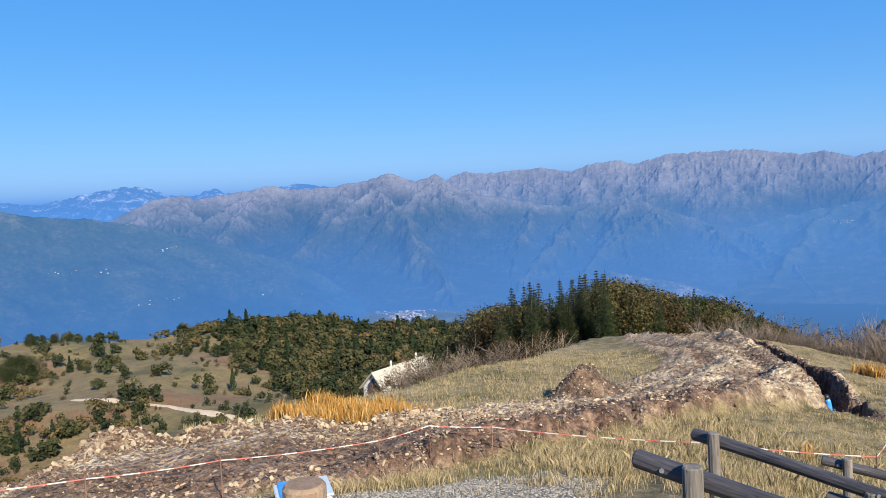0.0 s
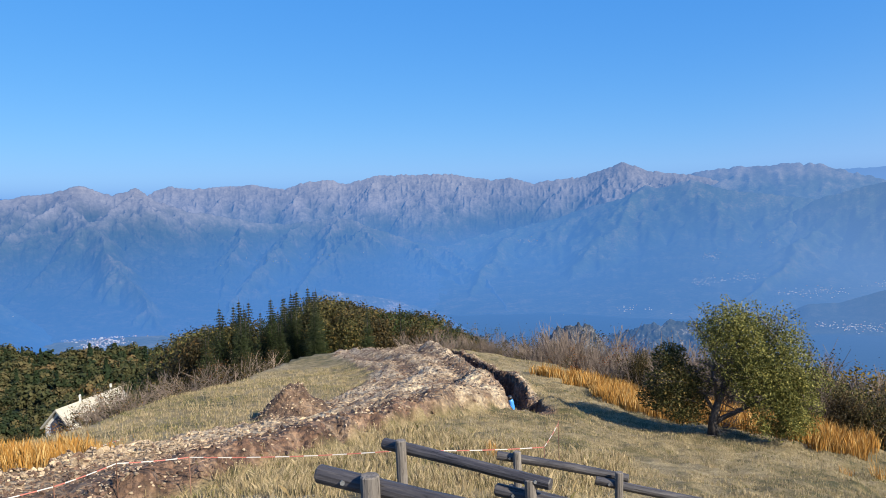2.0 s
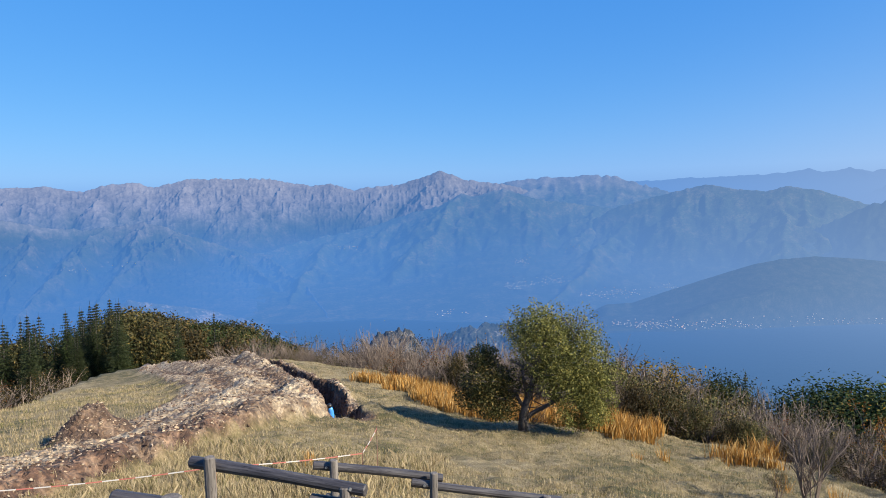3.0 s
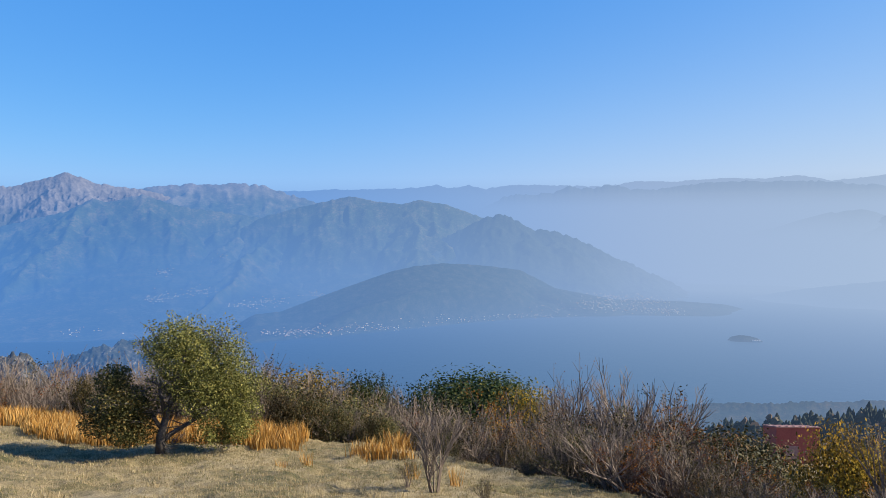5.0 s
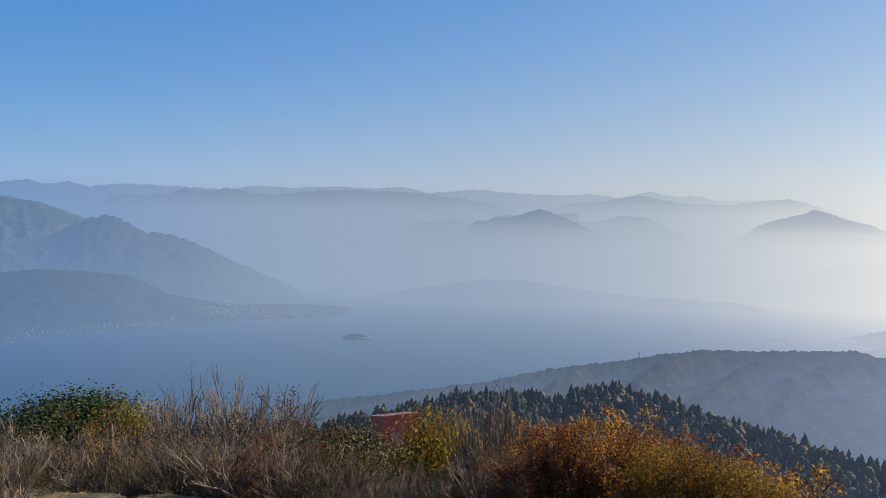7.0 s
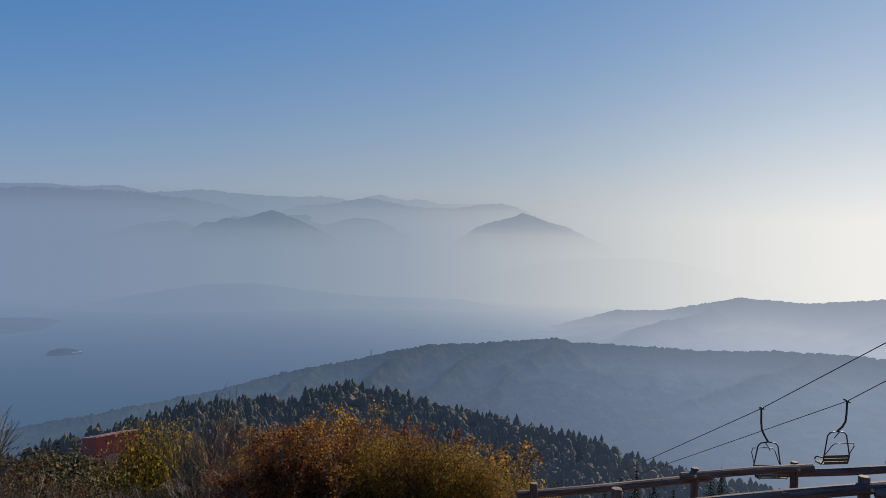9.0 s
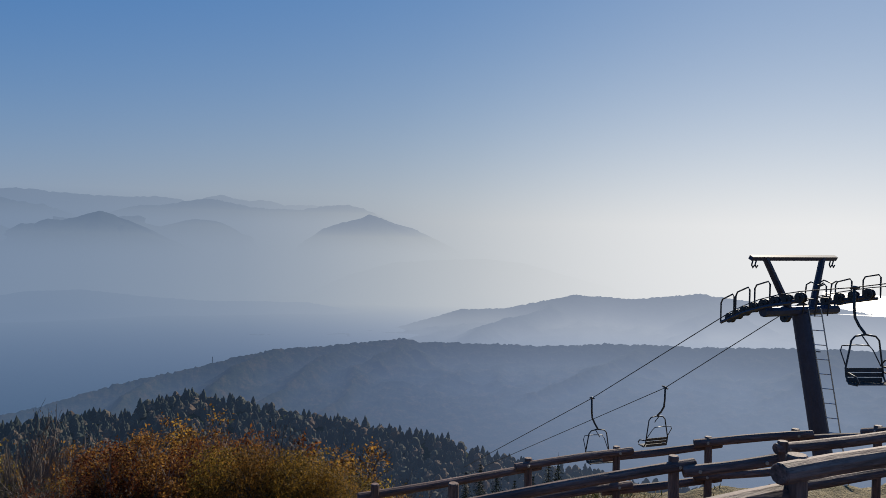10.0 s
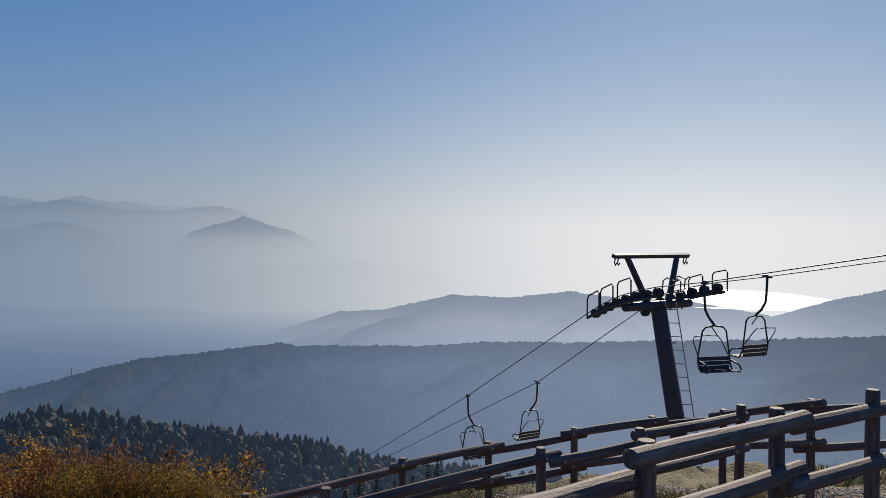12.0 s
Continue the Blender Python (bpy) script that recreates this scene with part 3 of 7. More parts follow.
def far_range(name, skyline, dist, depth, mat, label, rough=0.10, base=-322.0, seed=1.0, gullies=26.0, jag=0.06, step=0.12, lean=1.35, back=500, rows=100, crowns=0.0, slant=0.25, fine=1.0):
    """A range of hills: its skyline by azimuth and angle of height, at a distance, falling towards the eye over depth metres to the valley floor in branching spurs."""
    pts = sorted(tuple(float(v) for v in p.split(",")) for p in skyline.split())
    pa, pe = np.array([p[0] for p in pts]), np.array([p[1] for p in pts])
    az = np.arange(pa[0], pa[-1], step)
    el = np.interp(az, pa, pe)
    spires = np.maximum(fbm(az * 1.4, az * 0 + 3.3, 2, seed + 4, ridged=True) - 0.35, 0) * 1.3
    el = el + jag * (0.6 * spires + 0.8 * fbm(az * 1.1, az * 0, 4, seed) + 0.8 * fbm(az * 4.3, az * 0, 3, seed + 1.5) + 0.9 * (fbm(az * 2.6, az * 0, 4, seed + 2, ridged=True) - 0.4))
    D = dist + 90 * fbm(az / 9, az * 0, 3, seed + 5) if np.isscalar(dist) else np.interp(az, dist[0], dist[1])
    dist_mean = float(D.mean())
    crest = D * np.tan(np.radians(el)) + EYE
    ends = smooth_between(az - az[0], 0, 3) * smooth_between(az[-1] - az, 0, 3)
    crest = base + (crest - base) * ends
    v = np.concatenate([[-0.5, -0.12], np.linspace(0, 1, rows) ** 1.2])
    V, A = np.meshgrid(v, np.radians(az), indexing="ij")
    fall = np.clip(V, 0, 1)
    size = 5.0 * dist_mean / gullies
    flank = 0.22 + 0.85 * rough
    wide = max(3, int(1.2 / step))
    broad = np.convolve(np.pad(crest, wide, mode="edge"), np.ones(2 * wide + 1) / (2 * wide + 1), "valid")
    U, W = A * dist_mean, fall * depth
    wx = fbm(U / size * 1.3, W / size * 1.3, 4, seed + 11)
    wy = fbm(U / size * 1.3 + 40, W / size * 1.3, 4, seed + 12)
    soft = smooth_between(W, 0, size * 0.5)
    Uq, Wq = U + 0.17 * size * wx * soft, W + 0.17 * size * wy * soft
    ua = np.radians(az) * dist_mean
    H = np.maximum(crest - base, 5)
    Hb = np.maximum(broad - base, 5)
    top = Hb + (H - Hb) * np.exp(-W / (0.12 * size))
    Z = np.maximum(top - flank * 1.15 * W, 0.62 * Hb * (1 - fall) ** (lean * 1.15))  # the wall under the crest and the valleys' floors
    rng = np.random.default_rng(int(seed * 10) + 5)
    for x0, y0, z0, x1, y1, z1 in spur_lines(ua[0], ua[-1], lambda p: np.interp(p, ua, H), depth, size, lean, slant, rng):
        reach = max(z0, z1) / flank
        c0, c1 = np.searchsorted(ua, [min(x0, x1) - min(reach, size * 1.2), max(x0, x1) + min(reach, size * 1.2)])
        r0, r1 = np.searchsorted(v * depth, [min(y0, y1) - size * 1.2, max(y0, y1) + size * 1.2])
        if c1 <= c0 or r1 <= r0:
            continue
        uu, ww = Uq[r0:r1, c0:c1], Wq[r0:r1, c0:c1]
        dx, dy = x1 - x0, y1 - y0
        k = np.clip(((uu - x0) * dx + (ww - y0) * dy) / (dx * dx + dy * dy + 1e-6), 0, 1)
        d = np.hypot(uu - x0 - k * dx, ww - y0 - k * dy)
        Z[r0:r1, c0:c1] = np.maximum(Z[r0:r1, c0:c1], z0 + (z1 - z0) * k - flank * d)
    Z = np.minimum(Z, top)
    mean = Hb * (1 - fall) ** lean
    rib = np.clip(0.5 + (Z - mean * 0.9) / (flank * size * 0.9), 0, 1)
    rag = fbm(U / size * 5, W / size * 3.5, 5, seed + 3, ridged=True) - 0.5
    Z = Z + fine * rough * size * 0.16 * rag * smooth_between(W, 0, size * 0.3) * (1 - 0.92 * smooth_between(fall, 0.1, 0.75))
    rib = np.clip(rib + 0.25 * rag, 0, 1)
    Z = base - 2 + np.maximum(Z + 2, 0) * (1 - smooth_between(fall, 0.72, 1.0))
    Z = np.where(V < 0, crest - (-V) * back, Z)
    Rr = np.broadcast_to(D, V.shape) - np.where(V < 0, V * back, W)
    X, Y = -np.sin(A) * Rr, np.cos(A) * Rr
    if crowns:
        Z = Z + smooth_between(Z - base, 8, 25) * crowns * (0.6 * fbm(X / 9, Y / 9, 3, seed + 6) + 0.6 * fbm(X / 4, Y / 4, 2, seed + 7))
    me = mesh_from(name, np.stack([X.ravel(), Y.ravel(), Z.ravel()], 1), grid_faces(len(v), len(az)), mat, True)
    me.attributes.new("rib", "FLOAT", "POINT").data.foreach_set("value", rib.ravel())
    return tagged(new(name, me), label, "mountain", kind="structure")


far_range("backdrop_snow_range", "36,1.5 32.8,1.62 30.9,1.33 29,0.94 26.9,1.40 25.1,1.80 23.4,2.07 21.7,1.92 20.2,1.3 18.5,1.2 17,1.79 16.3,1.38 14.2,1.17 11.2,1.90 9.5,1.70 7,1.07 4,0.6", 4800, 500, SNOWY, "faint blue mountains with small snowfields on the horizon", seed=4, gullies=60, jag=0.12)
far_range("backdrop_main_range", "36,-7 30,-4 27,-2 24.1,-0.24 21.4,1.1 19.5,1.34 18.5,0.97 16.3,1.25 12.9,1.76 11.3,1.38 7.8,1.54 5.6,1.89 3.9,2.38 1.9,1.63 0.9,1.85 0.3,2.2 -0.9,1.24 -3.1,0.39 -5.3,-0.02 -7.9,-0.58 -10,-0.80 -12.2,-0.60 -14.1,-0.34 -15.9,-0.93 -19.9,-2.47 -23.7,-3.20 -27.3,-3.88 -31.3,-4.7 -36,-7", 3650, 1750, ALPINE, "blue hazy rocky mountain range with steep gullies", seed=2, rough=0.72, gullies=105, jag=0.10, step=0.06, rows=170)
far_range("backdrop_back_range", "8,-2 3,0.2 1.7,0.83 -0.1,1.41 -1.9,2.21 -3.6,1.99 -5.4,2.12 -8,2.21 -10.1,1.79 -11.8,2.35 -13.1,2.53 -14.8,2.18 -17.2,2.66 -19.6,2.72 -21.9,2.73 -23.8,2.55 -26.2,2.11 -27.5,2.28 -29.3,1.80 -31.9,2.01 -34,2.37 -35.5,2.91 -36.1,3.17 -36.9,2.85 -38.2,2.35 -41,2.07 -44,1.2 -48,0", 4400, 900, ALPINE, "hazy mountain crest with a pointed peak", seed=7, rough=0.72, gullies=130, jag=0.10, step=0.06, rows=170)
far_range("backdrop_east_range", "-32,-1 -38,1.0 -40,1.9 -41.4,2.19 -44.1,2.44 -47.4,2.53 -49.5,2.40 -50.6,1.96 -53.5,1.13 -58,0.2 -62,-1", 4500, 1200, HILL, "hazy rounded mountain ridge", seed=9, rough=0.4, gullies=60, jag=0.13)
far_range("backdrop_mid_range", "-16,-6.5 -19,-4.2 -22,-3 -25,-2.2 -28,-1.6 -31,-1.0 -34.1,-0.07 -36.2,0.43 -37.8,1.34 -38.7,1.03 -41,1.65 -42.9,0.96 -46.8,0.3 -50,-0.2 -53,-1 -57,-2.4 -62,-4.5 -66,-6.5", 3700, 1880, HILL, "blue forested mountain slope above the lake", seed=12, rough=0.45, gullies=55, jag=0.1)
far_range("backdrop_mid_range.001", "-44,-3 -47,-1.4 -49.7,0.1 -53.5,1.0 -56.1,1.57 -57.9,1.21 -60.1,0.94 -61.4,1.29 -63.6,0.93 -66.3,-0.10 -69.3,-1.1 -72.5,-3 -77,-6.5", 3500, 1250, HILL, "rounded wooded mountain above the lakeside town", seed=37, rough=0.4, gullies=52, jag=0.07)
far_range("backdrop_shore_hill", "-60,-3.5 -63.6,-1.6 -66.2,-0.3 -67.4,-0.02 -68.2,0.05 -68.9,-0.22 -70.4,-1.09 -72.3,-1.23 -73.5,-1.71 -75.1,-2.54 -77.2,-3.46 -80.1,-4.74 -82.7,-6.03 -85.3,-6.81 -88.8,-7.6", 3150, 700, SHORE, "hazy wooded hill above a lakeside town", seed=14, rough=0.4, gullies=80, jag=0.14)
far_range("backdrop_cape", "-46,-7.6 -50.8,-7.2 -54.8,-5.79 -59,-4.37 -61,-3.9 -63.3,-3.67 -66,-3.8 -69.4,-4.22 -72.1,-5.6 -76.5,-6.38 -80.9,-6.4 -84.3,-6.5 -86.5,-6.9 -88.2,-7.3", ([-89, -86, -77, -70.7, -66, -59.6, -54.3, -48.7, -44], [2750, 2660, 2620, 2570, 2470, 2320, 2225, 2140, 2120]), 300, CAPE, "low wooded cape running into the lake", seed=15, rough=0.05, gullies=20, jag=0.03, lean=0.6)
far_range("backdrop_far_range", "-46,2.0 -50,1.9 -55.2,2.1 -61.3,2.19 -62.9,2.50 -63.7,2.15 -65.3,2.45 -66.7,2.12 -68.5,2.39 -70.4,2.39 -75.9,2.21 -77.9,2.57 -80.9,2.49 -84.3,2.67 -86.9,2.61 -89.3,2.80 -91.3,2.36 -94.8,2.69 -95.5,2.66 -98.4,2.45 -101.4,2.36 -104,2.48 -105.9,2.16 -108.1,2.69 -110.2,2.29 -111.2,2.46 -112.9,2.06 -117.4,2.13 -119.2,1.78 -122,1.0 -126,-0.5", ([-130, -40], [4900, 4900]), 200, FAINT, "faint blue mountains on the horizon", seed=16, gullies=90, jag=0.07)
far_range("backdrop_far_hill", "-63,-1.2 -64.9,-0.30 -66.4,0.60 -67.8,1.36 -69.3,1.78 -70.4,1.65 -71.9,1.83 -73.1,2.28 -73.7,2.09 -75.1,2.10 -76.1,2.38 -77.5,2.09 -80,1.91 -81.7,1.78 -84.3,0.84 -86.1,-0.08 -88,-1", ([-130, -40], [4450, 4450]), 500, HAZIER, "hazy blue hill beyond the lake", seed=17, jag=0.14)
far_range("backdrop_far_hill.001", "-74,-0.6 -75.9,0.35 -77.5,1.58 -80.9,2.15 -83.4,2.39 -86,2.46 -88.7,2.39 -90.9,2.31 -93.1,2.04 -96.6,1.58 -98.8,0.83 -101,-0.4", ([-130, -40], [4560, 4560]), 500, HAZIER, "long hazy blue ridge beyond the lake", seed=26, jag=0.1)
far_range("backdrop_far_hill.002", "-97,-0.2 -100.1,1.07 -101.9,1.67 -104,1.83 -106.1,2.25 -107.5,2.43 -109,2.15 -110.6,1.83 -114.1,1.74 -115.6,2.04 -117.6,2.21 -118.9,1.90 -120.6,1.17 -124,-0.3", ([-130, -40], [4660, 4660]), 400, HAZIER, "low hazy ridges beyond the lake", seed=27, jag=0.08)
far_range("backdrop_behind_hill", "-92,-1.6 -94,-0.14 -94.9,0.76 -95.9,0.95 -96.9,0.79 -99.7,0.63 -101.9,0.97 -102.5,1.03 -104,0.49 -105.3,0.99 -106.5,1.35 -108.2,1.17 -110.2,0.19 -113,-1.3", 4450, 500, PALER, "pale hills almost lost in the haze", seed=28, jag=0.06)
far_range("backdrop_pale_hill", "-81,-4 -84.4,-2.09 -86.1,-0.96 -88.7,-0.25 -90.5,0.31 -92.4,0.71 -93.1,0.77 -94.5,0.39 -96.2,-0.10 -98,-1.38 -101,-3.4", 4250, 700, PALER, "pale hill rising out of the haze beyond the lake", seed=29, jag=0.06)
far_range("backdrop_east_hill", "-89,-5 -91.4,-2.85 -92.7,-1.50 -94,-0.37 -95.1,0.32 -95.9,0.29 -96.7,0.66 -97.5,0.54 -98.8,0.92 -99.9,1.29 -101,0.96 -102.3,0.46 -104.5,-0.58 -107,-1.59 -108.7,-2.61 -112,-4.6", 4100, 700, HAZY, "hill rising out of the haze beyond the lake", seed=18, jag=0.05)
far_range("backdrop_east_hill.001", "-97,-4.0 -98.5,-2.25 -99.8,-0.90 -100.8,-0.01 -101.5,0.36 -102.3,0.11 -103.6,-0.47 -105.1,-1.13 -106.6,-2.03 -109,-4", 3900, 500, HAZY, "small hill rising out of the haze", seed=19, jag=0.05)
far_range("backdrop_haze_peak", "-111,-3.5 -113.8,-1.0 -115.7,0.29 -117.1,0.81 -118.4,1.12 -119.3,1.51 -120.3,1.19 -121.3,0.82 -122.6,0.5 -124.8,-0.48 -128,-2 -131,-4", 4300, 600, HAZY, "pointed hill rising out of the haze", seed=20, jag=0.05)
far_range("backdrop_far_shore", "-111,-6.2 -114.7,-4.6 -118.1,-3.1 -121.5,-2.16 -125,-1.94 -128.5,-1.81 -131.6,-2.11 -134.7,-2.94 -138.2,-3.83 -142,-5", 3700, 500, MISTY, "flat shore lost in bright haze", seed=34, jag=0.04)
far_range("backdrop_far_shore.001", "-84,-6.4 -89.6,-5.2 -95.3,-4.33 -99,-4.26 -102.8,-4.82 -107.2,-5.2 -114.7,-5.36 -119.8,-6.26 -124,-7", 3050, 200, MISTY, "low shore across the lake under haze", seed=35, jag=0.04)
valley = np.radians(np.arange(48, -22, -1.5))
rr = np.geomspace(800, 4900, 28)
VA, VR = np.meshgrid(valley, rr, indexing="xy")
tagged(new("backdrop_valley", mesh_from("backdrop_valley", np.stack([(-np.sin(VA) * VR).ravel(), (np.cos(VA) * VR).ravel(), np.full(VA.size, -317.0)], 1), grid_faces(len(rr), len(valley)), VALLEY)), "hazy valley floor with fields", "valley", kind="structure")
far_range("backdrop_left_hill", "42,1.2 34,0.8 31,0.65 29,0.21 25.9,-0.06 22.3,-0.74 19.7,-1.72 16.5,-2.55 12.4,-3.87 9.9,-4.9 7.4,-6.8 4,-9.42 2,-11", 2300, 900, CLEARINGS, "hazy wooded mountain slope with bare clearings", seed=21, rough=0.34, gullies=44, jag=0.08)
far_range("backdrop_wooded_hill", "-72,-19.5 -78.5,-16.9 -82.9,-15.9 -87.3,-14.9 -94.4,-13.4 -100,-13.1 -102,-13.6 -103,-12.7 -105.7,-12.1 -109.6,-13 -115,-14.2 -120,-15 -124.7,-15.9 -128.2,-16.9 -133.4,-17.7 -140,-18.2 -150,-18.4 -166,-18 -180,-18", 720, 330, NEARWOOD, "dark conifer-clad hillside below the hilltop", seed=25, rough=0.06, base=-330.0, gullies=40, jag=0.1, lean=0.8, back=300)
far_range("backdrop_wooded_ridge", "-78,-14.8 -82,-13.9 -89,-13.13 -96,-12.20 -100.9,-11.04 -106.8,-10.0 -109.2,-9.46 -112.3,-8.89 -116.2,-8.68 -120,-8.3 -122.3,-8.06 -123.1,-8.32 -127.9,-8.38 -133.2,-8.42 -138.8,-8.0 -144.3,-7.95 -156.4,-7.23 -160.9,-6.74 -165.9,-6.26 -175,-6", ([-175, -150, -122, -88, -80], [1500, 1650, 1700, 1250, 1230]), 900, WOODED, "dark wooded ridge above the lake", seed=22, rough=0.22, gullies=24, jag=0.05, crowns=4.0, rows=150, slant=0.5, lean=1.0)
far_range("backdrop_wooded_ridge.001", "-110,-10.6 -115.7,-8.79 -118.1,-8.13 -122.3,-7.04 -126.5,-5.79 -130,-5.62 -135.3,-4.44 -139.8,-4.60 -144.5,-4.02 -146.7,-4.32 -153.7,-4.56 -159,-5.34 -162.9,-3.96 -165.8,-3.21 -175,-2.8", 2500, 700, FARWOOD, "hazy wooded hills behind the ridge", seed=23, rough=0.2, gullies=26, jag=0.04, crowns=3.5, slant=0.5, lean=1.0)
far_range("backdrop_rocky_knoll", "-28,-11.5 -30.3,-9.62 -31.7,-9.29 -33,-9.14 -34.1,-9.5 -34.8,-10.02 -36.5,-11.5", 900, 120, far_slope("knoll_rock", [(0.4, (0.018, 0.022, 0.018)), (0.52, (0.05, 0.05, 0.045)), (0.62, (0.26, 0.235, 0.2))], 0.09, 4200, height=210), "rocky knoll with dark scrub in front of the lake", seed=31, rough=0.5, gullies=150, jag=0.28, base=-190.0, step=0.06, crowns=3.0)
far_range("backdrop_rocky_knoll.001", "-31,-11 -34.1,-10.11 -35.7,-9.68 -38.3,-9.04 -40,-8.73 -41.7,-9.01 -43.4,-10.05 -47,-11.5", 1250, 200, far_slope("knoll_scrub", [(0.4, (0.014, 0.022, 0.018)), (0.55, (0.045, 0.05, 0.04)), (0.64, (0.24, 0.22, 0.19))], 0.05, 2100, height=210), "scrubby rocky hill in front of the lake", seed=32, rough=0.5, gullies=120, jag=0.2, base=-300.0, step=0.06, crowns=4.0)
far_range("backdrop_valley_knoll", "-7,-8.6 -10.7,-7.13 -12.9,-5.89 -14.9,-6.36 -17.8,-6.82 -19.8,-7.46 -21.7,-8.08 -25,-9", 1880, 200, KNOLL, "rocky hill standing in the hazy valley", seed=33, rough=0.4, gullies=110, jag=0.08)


# ---- building blocks for things ----
class Build:
    """Gathers verts and faces for one mesh."""

    def __init__(self):
        self.v, self.f, self.n = [], [], 0

    def add(self, verts, faces):
        verts = np.asarray(verts, float)
        self.v.append(verts)
        self.f += [tuple(i + self.n for i in face) for face in faces]
        self.n += len(verts)

    def tube(self, points, radii, sides=6, caps=True, wobble=0.0):
        pts = [Vector(p) for p in points]
        rings = []
        ref = Vector((0.31, 0.17, 0.93))
        for k, p in enumerate(pts):
            d = (pts[min(k + 1, len(pts) - 1)] - pts[max(k - 1, 0)]).normalized()
            a = d.cross(ref if abs(d.dot(ref)) < 0.95 else Vector((1, 0, 0))).normalized()
            b = d.cross(a)
            r = radii[k] if hasattr(radii, "__len__") else radii
            rings.append([p + (a * math.cos(t) + b * math.sin(t)) * r * (1 + random.uniform(-wobble, wobble)) for t in (2 * math.pi * s / sides for s in range(sides))])
        faces = [(k * sides + s, k * sides + (s + 1) % sides, (k + 1) * sides + (s + 1) % sides, (k + 1) * sides + s) for k in range(len(pts) - 1) for s in range(sides)]
        if caps:
            faces += [tuple(range(sides))[::-1], tuple((len(pts) - 1) * sides + s for s in range(sides))]
        self.add([q for ring in rings for q in ring], faces)

    def box(self, size, m=None, bevel=0.0):
        bm = bmesh.new()
        bmesh.ops.create_cube(bm, size=1, matrix=Matrix.Diagonal((*size, 1)))
        if bevel:
            bmesh.ops.bevel(bm, geom=list(bm.edges), offset=bevel, segments=2, affect="EDGES")
        m = m or Matrix()
        bm.verts.index_update()
        self.add([m @ v.co for v in bm.verts], [tuple(v.index for v in f.verts) for f in bm.faces])
        bm.free()

    def mesh(self, name, mat, smooth=False):
        return mesh_from(name, np.concatenate(self.v).tolist(), self.f, mat, smooth)


def empty(name, at, label, category, group="", turn=0.0):
    ob = new(name)
    ob.matrix_world = pose(*at, 0, 0, turn)
    ob.empty_display_size = 0.2
    return tagged(ob, label, category, group)


def log_wood(name, stops, roughness):
    """Peeled timber: streaks and drying cracks along the log, by its own grain coordinates."""
    m, tree, bsdf = material(name)
    grain = tree.nodes.new("ShaderNodeAttribute")
    grain.attribute_name = "grain"
    streak, crack, stain = (node(tree, "ShaderNodeTexNoise", Scale=s, Detail=5.0, Roughness=0.65) for s in (1.0, 2.6, 0.35))
    for n in (streak, crack, stain):
        tree.links.new(grain.outputs["Vector"], n.inputs["Vector"])
    f = maths(tree, "MULTIPLY_ADD", stain.outputs["Fac"], 0.4, maths(tree, "MULTIPLY", streak.outputs["Fac"], 0.6))
    col = ramp(tree, f, stops).outputs[0]
    split = ramp(tree, crack.outputs["Fac"], [(0.34, (0.25, 0.22, 0.2)), (0.42, (1.0, 1.0, 1.0))]).outputs[0]
    tree.links.new(mix(tree, col, split, 1.0, "MULTIPLY"), bsdf.inputs["Base Color"])
    bsdf.inputs["Roughness"].default_value = roughness
    bump(tree, bsdf, maths(tree, "MULTIPLY_ADD", crack.outputs["Fac"], 0.6, f), 0.7, 0.012)
    return m


WOOD = log_wood("brown_log", [(0.36, (0.045, 0.024, 0.019)), (0.5, (0.12, 0.064, 0.05)), (0.64, (0.235, 0.14, 0.112))], 0.7)
DARKLOG = log_wood("dark_stained_log", [(0.36, (0.022, 0.02, 0.022)), (0.5, (0.05, 0.046, 0.048)), (0.64, (0.105, 0.095, 0.09))], 0.5)
GREYLOG = log_wood("grey_post", [(0.36, (0.0675, 0.06, 0.0525)), (0.5, (0.128, 0.112, 0.0975)), (0.64, (0.203, 0.18, 0.158))], 0.85)
STEEL = rough_paint("dark_blue_steel", [(0.3, (0.012, 0.014, 0.03)), (0.6, (0.022, 0.025, 0.05))], 2.0, 0.55, 0.1, 0.003, 8.0)
BLACK = rough_paint("black_steel", [(0.3, (0.008, 0.008, 0.009)), (0.6, (0.02, 0.02, 0.022))], 4.0, 0.5, 0.1, 0.002, 8.0)
GALV = rough_paint("galvanised_steel", [(0.3, (0.22, 0.23, 0.24)), (0.6, (0.36, 0.37, 0.38))], 6.0, 0.45, 0.1, 0.002, 8.0, metallic=0.8)
SEAT = rough_paint("dark_seat_boards", [(0.3, (0.02, 0.017, 0.016)), (0.6, (0.05, 0.04, 0.036))], 6.0, 0.7, 0.3, 0.004, 8.0)


